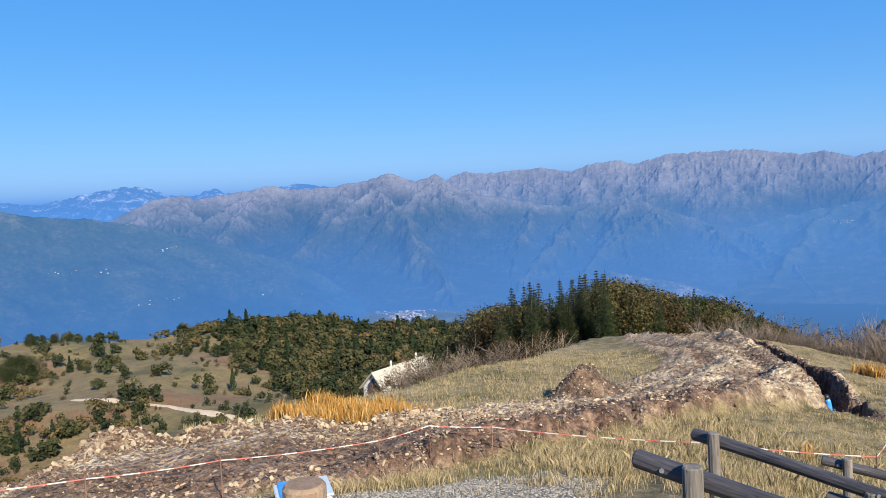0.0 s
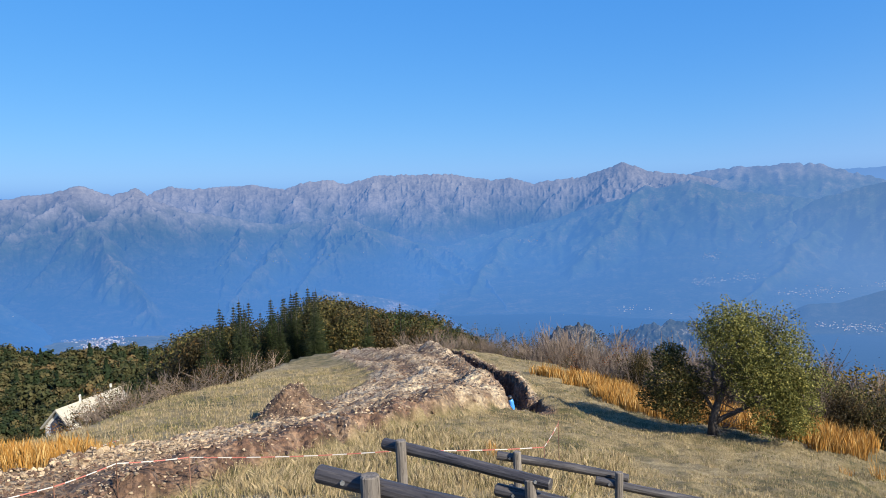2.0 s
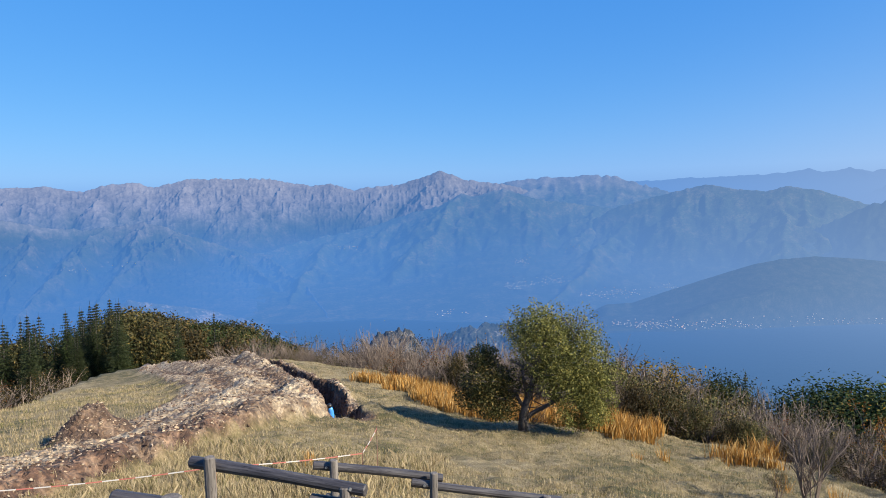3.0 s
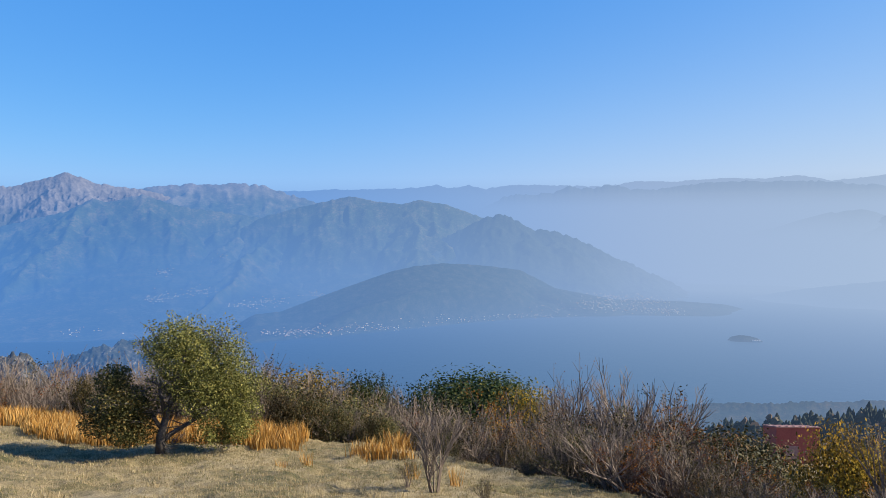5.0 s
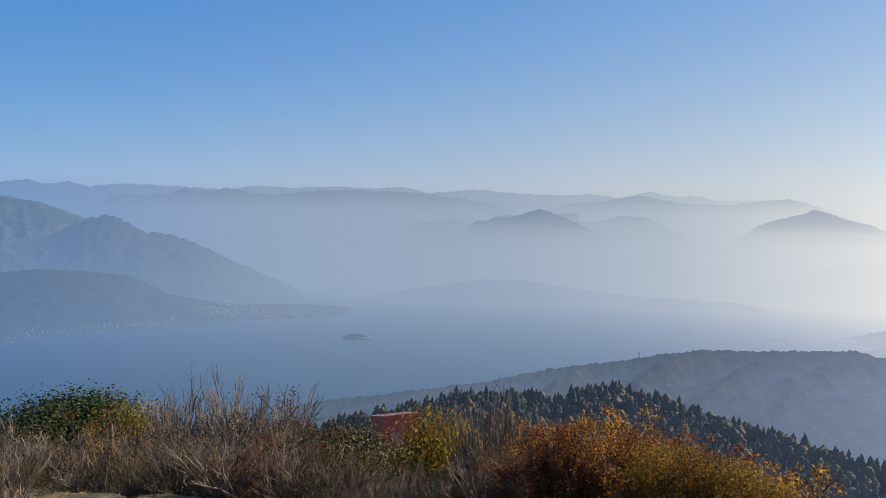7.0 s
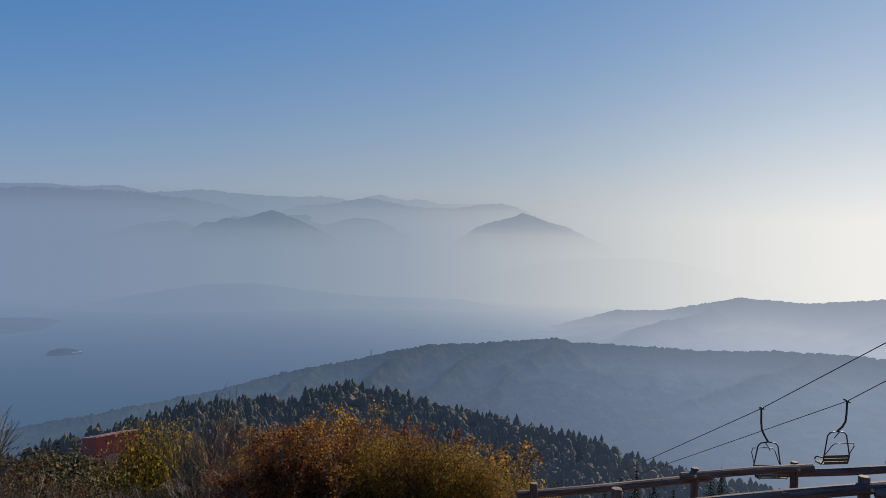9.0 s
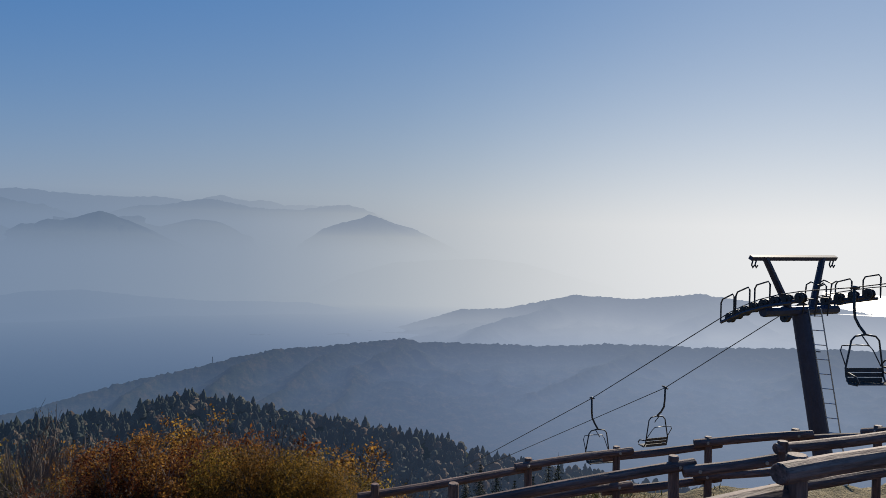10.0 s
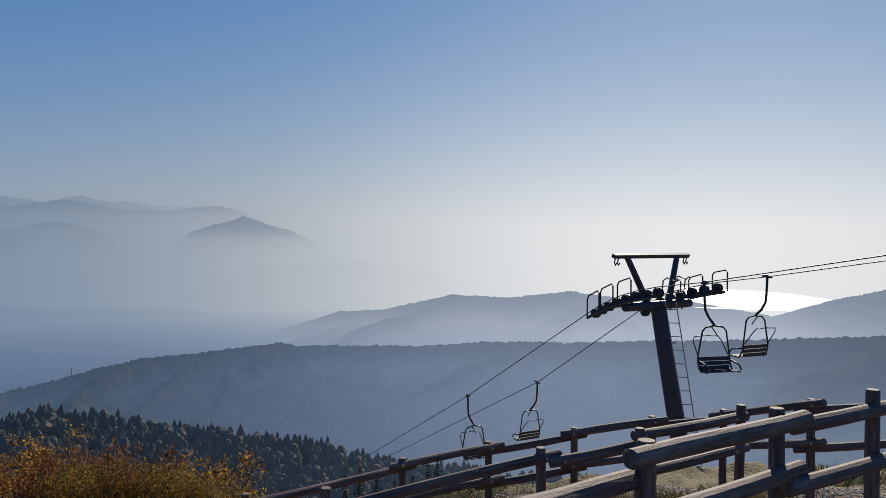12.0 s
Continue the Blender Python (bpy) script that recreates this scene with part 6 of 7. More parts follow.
for az, r, h in ((29.8, 412, 6.0), (28.4, 412, 4.6), (27.4, 414, 4.2), (26.9, 412, 4.6), (26.2, 414, 3.8)):
    x, y = polar(az, r)
    plant("broadleaf_tree", DARK[1], (x, y, ground_z(x, y)), (h / 5, h / 5, h / 5), az * 40, "small dark tree on the far crest", "tree", "trees across the hollow")
x, y = polar(30.63, 338)
plant("broadleaf_tree", DARK[0], (x, y, ground_z(x, y)), (3.5, 3.5, 2.2), 30, "broad dark green tree alone on the far hillside", "tree", "trees across the hollow")
# the dirt path across the far hillside
run_pts = [polar(a, r) for a, r in ((27.5, 268), (25.6, 259), (23.9, 252), (21.2, 241), (19.2, 231), (17.3, 221.5), (15.6, 216), (14.4, 213))]
verts = []
for k in range(len(run_pts) - 1):
    for i in range(10):
        u = i / 10
        px, py = (run_pts[k][j] + (run_pts[k + 1][j] - run_pts[k][j]) * u for j in (0, 1))
        dx, dy = run_pts[k + 1][0] - run_pts[k][0], run_pts[k + 1][1] - run_pts[k][1]
        n = math.hypot(dx, dy)
        wide = 1.5 + 0.5 * math.sin(k * 1.7 + u * 3)
        for s in (-1, -0.3, 0.3, 1):
            qx, qy = px - dy / n * wide * s, py + dx / n * wide * s
            verts.append((qx, qy, ground_z(qx, qy) + (0.16 if abs(s) < 0.5 else 0.05)))
PATH = rough_paint("pale_dirt", [(0.3, (0.34, 0.26, 0.17)), (0.6, (0.55, 0.45, 0.32))], 0.8, 0.95, 0.4)
tagged(new("dirt_path", mesh_from("dirt_path", np.array(verts), grid_faces(len(verts) // 4, 4), PATH)), "pale dirt path across the far hillside", "path", kind="structure")

# spruces below the brow under the lift
random.seed(111)
for az, el in ((-127.2, -17.6), (-128.3, -16.9), (-129.6, -17.3), (-133.6, -16.6), (-134.3, -16.2), (-132.4, -17.6), (-126, -18.4), (-131, -18), (-136.5, -18), (-139, -18.6), (-141, -18.2), (-144.5, -17.6), (-146, -18), (-148, -17.9), (-150.5, -17.4), (-153, -17.6), (-156, -16.8), (-158, -17.2), (-160.5, -16.5), (-163, -16.7), (-166, -16.4)):
    at, h = height_to(az, random.uniform(60, 85), el, 6, 26)
    plant("spruce_tree", random.choice(SPRUCE), at, (h / 10 * 0.75,) * 2 + (h / 10,), random.uniform(0, 360), "dark spruce on the slope below the lift", "tree", "spruces below the lift")


# ---- grass ----
STRAW = foliage("straw_grass", (0.255, 0.19, 0.096), (0.445, 0.362, 0.222), (0.15, 0.135, 0.05), 0.15, 0.25, 0.0)
TAWNY = foliage("tawny_tall_grass", (0.27, 0.128, 0.028), (0.42, 0.225, 0.055), (0.48, 0.32, 0.125), 0.25, 0.25, 0.0)
GREENISH = foliage("short_green_grass", (0.075, 0.082, 0.023), (0.17, 0.155, 0.055), (0.33, 0.262, 0.135), 0.45, 0.2, 0.0)


def blades(xs, ys, height, width, per, mat, name, label, spread=0.12, bend=0.5):
    """Tufts of bent blades, one triangle pair a blade."""
    rng = np.random.default_rng(len(xs))
    n = len(xs) * per
    bx = np.repeat(xs, per) + rng.normal(size=n) * spread
    by = np.repeat(ys, per) + rng.normal(size=n) * spread
    bz = land(bx, by) - 0.02
    h = np.repeat(height, per) * rng.uniform(0.5, 1.15, n)
    a = rng.uniform(0, 6.283, n)
    w = np.repeat(width, per) * rng.uniform(0.6, 1.3, n)
    lean = rng.uniform(0.1, bend, n) * h
    la = rng.uniform(0, 6.283, n)
    root = np.stack([bx, by, bz], 1)
    side = np.stack([np.cos(a), np.sin(a), 0 * a], 1) * w[:, None]
    tip = root + np.stack([np.cos(la) * lean, np.sin(la) * lean, h], 1)
    mid = root + np.stack([np.cos(la) * lean * 0.3, np.sin(la) * lean * 0.3, h * 0.6], 1)
    v = np.stack([root - side, root + side, mid + side * 0.7, tip, mid - side * 0.7], 1).reshape(-1, 3)
    f = np.arange(n * 5).reshape(-1, 5)
    tagged(new(name, mesh_from(name, v, f, mat)), label, "grass", kind="stuff")


def meadow():
    rng = np.random.default_rng(7)

    def scatter(n, az0, az1, r0, r1, power=1.0):
        az = np.radians(rng.uniform(az1, az0, n))
        r = r0 + (r1 - r0) * rng.random(n) ** power
        return -np.sin(az) * r, np.cos(az) * r, np.degrees(az), r
    x, y, az, r = scatter(60000, 20, -122, 5.5, 62, 1.25)
    rb = np.interp(az, *[np.array(q) for q in zip(*sorted(BROW))])
    n1 = fbm(x / 3.0, y / 3.0, 3, 31.0)
    ok = (dug(x, y) < 0.3) & (r < rb + 4) & (n1 > -0.5)
    gravel = (r < 15.4) & (az > -10) & (az < 19)
    ok &= ~(gravel & (rng.random(len(x)) < 0.97))
    x, y, r, n1 = x[ok], y[ok], r[ok], n1[ok]
    green = n1 + rng.normal(size=len(x)) * 0.2 > 0.24
    size = 0.10 + 0.10 * rng.random(len(x)) + np.clip(n1, 0, 1) * 0.1
    size = size * (1 - 0.35 * smooth_between(-az[ok], 12, 26) * smooth_between(r, 15, 22))
    wide = 0.003 + r * 0.00016
    s = ~green
    blades(x[s], y[s], size[s] * 1.25, wide[s], 9, STRAW, "dry_grass", "dry straw-coloured grass of the hilltop meadow", 0.16)
    blades(x[green], y[green], size[green] * 0.75, wide[green], 8, GREENISH, "short_grass", "short green-brown grass of the meadow", 0.2, 0.9)
    x, y, az, r = scatter(7000, -122, -170, 5.5, 19)
    n1 = fbm(x / 2.0, y / 2.0, 3, 33.0)
    ok = n1 + rng.normal(size=len(x)) * 0.12 > 0.12
    blades(x[ok], y[ok], 0.10 + 0.16 * rng.random(ok.sum()), 0.007 + 0.0003 * r[ok], 9, GREENISH, "short_grass", "short tufty grass between gravel along the fences", 0.12, 0.8)
    # tall dry grass between the dug track and the gravel
    x, y, az, r = scatter(7500, 13, -36, 12.5, 24)
    off, half = along(TRACK, x, y)
    ok = (dug(x, y) < 0.2) & (off < 0) & (fbm(x / 2.2, y / 2.2, 3, 41.0) > -0.05) & (r > 15.0 - 0.12 * np.clip(-az, 0, 40))
    blades(x[ok], y[ok], 0.16 + 0.2 * rng.random(ok.sum()), 0.003 + r[ok] * 0.00012, 13, STRAW, "tall_dry_grass", "tall pale dry grass beside the dug track", 0.13, 0.8)
    # tawny grass: a stand on the left slope, and round the birch
    x, y, az, r = scatter(6500, 13.5, -3, 26, 44)
    ok = (dug(x, y) < 0.3) & (fbm(x / 4, y / 4, 3, 42.0) + 0.25 * rng.normal(size=len(x)) > -0.2) & (r < np.interp(az, [-3, 3, 5, 12.5], [27, 29, 34.5, 31]))
    blades(x[ok], y[ok], (0.6 + 0.5 * rng.random(ok.sum())) * (0.75 + 0.5 * fbm(x[ok] / 2, y[ok] / 2, 3, 46.0)), 0.008 + r[ok] * 0.0002, 7, TAWNY, "tawny_grass", "tall tawny grass on the slope by the hut", 0.14, 0.35)
    x, y, az, r = scatter(15000, -29, -64, 34, 52)
    brow = np.interp(az, *[np.array(q) for q in zip(*sorted(BROW))])
    near = np.interp(az, [-64, -58, -52, -46, -42, -38, -34, -29], [34, 35, 35.5, 37, 38, 39, 44, 52])
    ok = (r > near + fbm(x / 3, y / 3, 2, 44.0) * 2) & (r < brow + 3) & (fbm(x / 5, y / 5, 3, 43.0) > -0.15)
    blades(x[ok], y[ok], 0.5 + 0.5 * rng.random(ok.sum()), 0.008 + r[ok] * 0.0002, 7, TAWNY, "tawny_grass", "tall tawny grass along the edge of the meadow", 0.16, 0.4)


meadow()
for az, r, h in ((-52.7, 31.2, 0.75), (-50.8, 31.0, 0.5), (-30.9, 53, 0.8), (-25.8, 20, 0.5), (-64.2, 27, 0.9), (-61.0, 29, 0.8)):
    x, y = polar(az, r)
    k = 40
    rng = np.random.default_rng(int(r * 10))
    g = []
    tuft = empty("grass_tuft", (x, y, ground_z(x, y)), "single tuft of tall tawny grass in the meadow", "grass tuft", "tufts in the meadow")
    a, l = rng.uniform(0, 6.28, k), rng.uniform(0.05, 0.4, k) * h
    hh = rng.uniform(0.6, 1.1, k) * h
    root = np.stack([rng.normal(size=k) * 0.12, rng.normal(size=k) * 0.12, np.full(k, -0.03)], 1)
    side = np.stack([np.cos(a + 1), np.sin(a + 1), 0 * a], 1) * 0.014
    tip = root + np.stack([np.cos(a) * l, np.sin(a) * l, hh], 1)
    part("blades", mesh_from("blades", np.stack([root - side, root + side, tip], 1).reshape(-1, 3), np.arange(3 * k).reshape(-1, 3), TAWNY), None, tuft)


# ---- the dug track: rubble ----
ROCK = rough_paint("pale_rubble_stone", [(0.3, (0.13, 0.09, 0.056)), (0.5, (0.25, 0.19, 0.125)), (0.68, (0.38, 0.31, 0.22))], 7.0, 0.9, 0.7, 0.02, 5.0, spread=0.6)
CLOD = rough_paint("brown_clods", [(0.3, (0.0646, 0.0355, 0.0226)), (0.5, (0.129, 0.0775, 0.0517)), (0.7, (0.233, 0.168, 0.116))], 7.0, 0.95, 0.7, 0.02, 5.0, spread=0.6)


def by_piece(m, low=0.6, high=1.35):
    """Joined pieces of a material, each lighter or darker."""
    tree = m.node_tree
    bsdf = tree.nodes["Principled BSDF"]
    geo = tree.nodes.new("ShaderNodeNewGeometry")
    shade = ramp(tree, geo.outputs["Random Per Island"], [(0.0, (low, low * 0.97, low * 0.94)), (1.0, (high, high, high))]).outputs[0]
    tree.links.new(mix(tree, bsdf.inputs["Base Color"].links[0].from_socket, shade, 1.0, "MULTIPLY"), bsdf.inputs["Base Color"])


by_piece(ROCK)
by_piece(CLOD)


def stone_shape(seed):
    """A broken, flat-faced stone, about 1 m across."""
    random.seed(seed)
    bm = bmesh.new()
    bmesh.ops.create_icosphere(bm, subdivisions=2 if seed < 8 else 1, radius=0.5)
    sx, sy, sz = random.uniform(0.8, 1.6), random.uniform(0.6, 1.1), random.uniform(0.4, 0.8)
    cuts = [(Vector((random.gauss(0, 1), random.gauss(0, 1), random.gauss(0, 1))).normalized(), random.uniform(0.10, 0.32)) for _ in range(9)]
    for v in bm.verts:
        p = v.co.copy()
        for n, d in cuts:
            if p.dot(n) > d:
                p -= n * (p.dot(n) - d)
        p += Vector((random.gauss(0, 1), random.gauss(0, 1), random.gauss(0, 1))) * (0.02 if seed < 8 else 0.06)
        v.co = Vector((p.x * sx, p.y * sy, p.z * sz))
    bm.verts.index_update()
    v, f = np.array([list(q.co) for q in bm.verts]), [tuple(q.index for q in face.verts) for face in bm.faces]
    bm.free()
    return v, f


def heap_of(shapes, x, y, z, size, rng):
    """Turned copies of a few stone shapes as one set of corners and triangles."""
    vs, fs, base = [], [], 0
    kind = rng.integers(0, len(shapes), len(x))
    for k, (v0, f0) in enumerate(shapes):
        w = np.nonzero(kind == k)[0]
        a, b = rng.uniform(0, 6.283, (2, len(w)))
        b = b * 0.35
        ca, sa, cb, sb = np.cos(a)[:, None], np.sin(a)[:, None], np.cos(b)[:, None], np.sin(b)[:, None]
        px, py, pz = v0[:, 0][None], v0[:, 1][None] * cb - v0[:, 2][None] * sb, v0[:, 1][None] * sb + v0[:, 2][None] * cb
        s = size[w][:, None]
        q = np.stack([(px * ca - py * sa) * s + x[w][:, None], (px * sa + py * ca) * s + y[w][:, None], pz * s + z[w][:, None] + 0.1 * s], -1)
        vs.append(q.reshape(-1, 3))
        fs.append((np.array(f0)[None] + (np.arange(len(w)) * len(v0))[:, None, None]).reshape(-1, 3) + base)
        base += len(w) * len(v0)
    return np.concatenate(vs), np.concatenate(fs)


def spread_stones():
    shapes = [stone_shape(k) for k in range(6)]
    small = [stone_shape(10 + k) for k in range(8)]
    meshes = [mesh_from("stone", v, f, ROCK) for v, f in shapes]
    rng = np.random.default_rng(55)
    bed = empty("rubble_bed", (-3.0, 21.0, ground_z(-3.0, 21.0)), "pale broken rubble spread over the dug track", "rubble")
    inv = bed.matrix_world.inverted()
    n = 260000
    az, r = np.radians(rng.uniform(-31, 36, n)), 13 + 57 * rng.random(n) ** 1.2
    x, y = -np.sin(az) * r, np.cos(az) * r
    ok = dug(x, y) > 0.5
    az, r, x, y = az[ok], r[ok], x[ok], y[ok]
    n = len(x)
    off, half = along(TRACK, x, y)
    azd = np.degrees(az)
    edge = np.exp(-((off - half * 0.85) / 0.9) ** 2) * smooth_between(azd, -6, 2)  # the rough upper edge
    pale = np.exp(-((off + half * 0.3) / 1.3) ** 2) * np.exp(-((azd + 17) / 6) ** 2)
    line = np.exp(-((off - half * 0.6) / 1.3) ** 2) * np.exp(-((azd + 4) / 7) ** 2)
    heap = np.hypot((x - MOUND[0]) / 1.35, y - MOUND[1]) < 1.6
    want = np.maximum.reduce([edge * 1.2, pale * 1.1, line * 1.3, smooth_between(r, 44, 56) * 0.4, heap * 0.6, np.where(r > 27, 0.22, 0.45)])
    keep = rng.random(n) < want * (0.55 + 0.7 * fbm(x / 2.0, y / 2.0, 3, 51.0))
    x, y, r, azd, edge, pick = x[keep], y[keep], r[keep], azd[keep], edge[keep], want[keep]
    z = land(x, y)
    size = 0.05 + r * 0.0006 + 0.11 * rng.random(len(x)) ** 2.5 + edge * 0.16 * rng.random(len(x)) ** 2
    order = np.argsort(-size / r)
    for k in order[:300]:
        ob = new("stone", meshes[k % 6])
        ob.parent = bed
        s = float(size[k]) * 1.1
        ob.matrix_basis = inv @ pose(float(x[k]), float(y[k]), float(z[k]) + s * 0.1, *rng.uniform(0, 360, 3)) @ Matrix.Diagonal((s, s, s, 1))
    rest = order[300:]
    earthy = rng.random(len(rest)) < np.where(azd[rest] > 4, np.where(edge[rest] > 0.6, 0.4, 0.85), np.where(pick[rest] > 0.5, 0.12, 0.5))
    for mat, which, name, label in ((ROCK, rest[~earthy], "loose_rubble", "loose pale stones on the dug track"), (CLOD, rest[earthy], "loose_clods", "brown clods of earth on the dug track")):
        v, f = heap_of(small, x[which], y[which], z[which], size[which] * (1.0 if mat is ROCK else 1.3), rng)
        me = mesh_from(name, v, f, mat)
        tagged(new(name, me), label, "rubble", kind="stuff")
    # gravel apron in front
    n = 26000
    az, r = np.radians(rng.uniform(-14, 20, n)), 7.5 + 8.5 * rng.random(n)
    x, y = -np.sin(az) * r, np.cos(az) * r
    keep = fbm(x / 1.3, y / 1.3, 3, 11.0) * 1.6 + 15.4 - r > -0.2
    keep &= (np.degrees(az) > -11 + 0.8 * (14 - r)) & (np.degrees(az) < 17)
    az2, r2 = np.radians(rng.uniform(-168, -132, 15000)), 6 + 10 * rng.random(15000)
    x, y = np.concatenate([x[keep], -np.sin(az2) * r2]), np.concatenate([y[keep], np.cos(az2) * r2])
    z = land(x, y)
    v0, f0 = small[2]
    s = rng.uniform(0.02, 0.055, len(x)) * np.where(y < 0, 1.5, 1.0)
    a = rng.uniform(0, 6.283, len(x))
    c, d = np.cos(a), np.sin(a)
    V = np.empty((len(x), len(v0), 3))
    V[:, :, 0] = (v0[None, :, 0] * c[:, None] - v0[None, :, 1] * d[:, None]) * s[:, None] * 1.3 + x[:, None]
    V[:, :, 1] = (v0[None, :, 0] * d[:, None] + v0[None, :, 1] * c[:, None]) * s[:, None] * 1.3 + y[:, None]
    V[:, :, 2] = v0[None, :, 2] * s[:, None] + z[:, None] + 0.004
    F = (np.array(f0)[None] + (np.arange(len(x)) * len(v0))[:, None, None]).reshape(-1, 3)
    tagged(new("gravel", mesh_from("gravel", V.reshape(-1, 3), F, GRIT)), "pale crushed gravel beside the fence", "gravel", kind="stuff")


GRIT = rough_paint("pale_gravel", [(0.3, (0.201, 0.18, 0.143)), (0.5, (0.296, 0.27, 0.222)), (0.68, (0.371, 0.35, 0.302))], 12.0, 0.9, 0.3, 0.01, 5.0)
by_piece(GRIT, 0.55, 1.2)
spread_stones()

# ---- barrier tape on thin rods ----
RED = rough_paint("red_tape", [(0.3, (0.34, 0.10, 0.075)), (0.6, (0.42, 0.14, 0.11))], 5.0, 0.6, 0.0)
WHITE = rough_paint("white_tape", [(0.3, (0.426, 0.388, 0.356)), (0.6, (0.517, 0.491, 0.452))], 5.0, 0.6, 0.0)
ROD = rough_paint("rusty_rod", [(0.3, (0.10, 0.05, 0.03)), (0.6, (0.22, 0.12, 0.08))], 9.0, 0.8, 0.2)


def tape(points, label):
    """Red and white tape from rod to rod, sagging between them."""
    thing = empty("barrier_tape", (points[0][0], points[0][1], ground_z(points[0][0], points[0][1])), label, "barrier tape", "barrier tapes of the dig")
    inv = thing.matrix_world.inverted()
    path = []
    for k in range(len(points) - 1):
        a, b = Vector(points[k]), Vector(points[k + 1])
        m = max(6, int((b - a).length / 0.3))
        for i in range(m):
            u = i / m
            path.append(a.lerp(b, u) - Vector((0, 0, 0.012 * (b - a).length * 4 * u * (1 - u))))
    path.append(Vector(points[-1]))
    verts, faces = [], []
    for k, p in enumerate(path):
        d = (path[min(k + 1, len(path) - 1)] - path[max(k - 1, 0)]).normalized()
        side = d.cross(Vector((0, 0, 1))).normalized() * 0.004
        tw = math.sin(k * 0.7) * 0.02
        for dz, s in ((0.011, 1), (0.011, -1), (-0.011, -1), (-0.011, 1)):
            verts.append(inv @ (p + side * s + Vector((0, 0, dz)) + side * tw * 8))
    for k in range(len(path) - 1):
        for s in range(4):
            faces.append((k * 4 + s, k * 4 + (s + 1) % 4, k * 4 + 4 + (s + 1) % 4, k * 4 + 4 + s))
    me = mesh_from("ribbon", [tuple(v) for v in verts], faces, WHITE)
    me.materials.append(RED)
    for k, poly in enumerate(me.polygons):
        poly.material_index = (k // 4 // 1) % 2
    part("ribbon", me, None, thing)
    for x, y, z in points:
        g = Build()
        g.tube([inv @ Vector((x, y, ground_z(x, y) - 0.1)), inv @ Vector((x, y, z + 0.08))], 0.012, 6)
        part("rod", g.mesh("rod", ROD), None, thing)


tape([(-8.6, 11.0, -2.35), (-6.39, 12.98, -2.87), (-4.61, 14.8, -3.28), (-1.61, 16.45, -3.57), (-0.51, 17.3, -3.55)], "red and white tape strung along the dug track")
tape([(-0.51, 17.3, -3.55), (0.96, 17.4, -3.68), (5.37, 15.6, -3.66), (8.7, 15.2, -3.98), (10.02, 16.74, -4.0)], "red and white tape strung along the meadow edge")
tape([(-5.54, 26.95, -6.07), (-2.27, 30.44, -6.99), (1.72, 40.49, -8.55)], "red and white tape on the upper side of the track")

# ---- small things of the dig ----
BLUE = rough_paint("blue_plastic", [(0.3, (0.03, 0.16, 0.50)), (0.6, (0.05, 0.24, 0.66))], 5.0, 0.45, 0.1)
FILM = rough_paint("pale_blue_sheet", [(0.3, (0.319, 0.395, 0.456)), (0.6, (0.456, 0.517, 0.562))], 5.0, 0.4, 0.3)
CONC = rough_paint("grey_concrete", [(0.3, (0.30, 0.30, 0.29)), (0.6, (0.46, 0.46, 0.45))], 6.0, 0.9, 0.4)


def manhole(x, y, turn, size, label):
    box = empty("manhole_box", (x, y, ground_z(x, y) + 0.02), label, "manhole box", "manhole boxes of the dig", turn)
    w, d, h = size
    g = Build()
    g.box((w, d, h), pose(0, 0, h / 2 - 0.05), 0.02)
    part("chamber", g.mesh("chamber", CONC), None, box)
    g = Build()
    g.box((w * 1.06, d * 1.06, 0.05), pose(0, 0, h, 4, -2, 0), 0.012)
    lid = part("lid", g.mesh("lid", FILM), None, box, "pale blue sheet-covered lid")
    g = Build()
    g.box((w * 0.35, d * 1.09, 0.03), pose(-w * 0.28, 0, h + 0.03, 4, -2, 0), 0.01)
    part("wrapping", g.mesh("wrapping", BLUE), None, lid, "bright blue plastic film")
    g = Build()
    g.box((0.03, d * 0.5, h * 0.6), pose(-w / 2 - 0.012, -d * 0.1, h * 0.6), 0.008)
    part("side_sheet", g.mesh("side_sheet", BLUE), None, box, "bright blue plastic film")


manhole(-2.75, 13.6, 18, (0.95, 0.75, 0.30), "low grey manhole box with a pale blue cover on gravel")
manhole(22.0, 52.0, -20, (1.2, 0.9, 0.5), "grey manhole box with a pale cover by the trench")
x, y = 17.0, 32.9
pipe = empty("conduit_pipe", (x, y, ground_z(x, y)), "bright blue plastic conduit standing in the trench's end", "pipe")
g = Build()
base = ground_z(x, y)
g.tube([(0.05, 0.1, -0.3), (0.03, 0.02, -8.9 - base), (0.02, 0, -8.4 - base), (-0.03, -0.05, -8.1 - base), (-0.08, -0.05, -7.95 - base)], [0.17, 0.17, 0.16, 0.13, 0.10], 14)
part("tube", g.mesh("tube", BLUE, True), None, pipe)
g = Build()
g.tube([(-0.07, -0.05, -7.97 - base), (-0.12, -0.05, -7.82 - base)], [0.13, 0.11], 12)
part("cap", g.mesh("cap", BLACK, True), None, pipe, "black pipe cap")

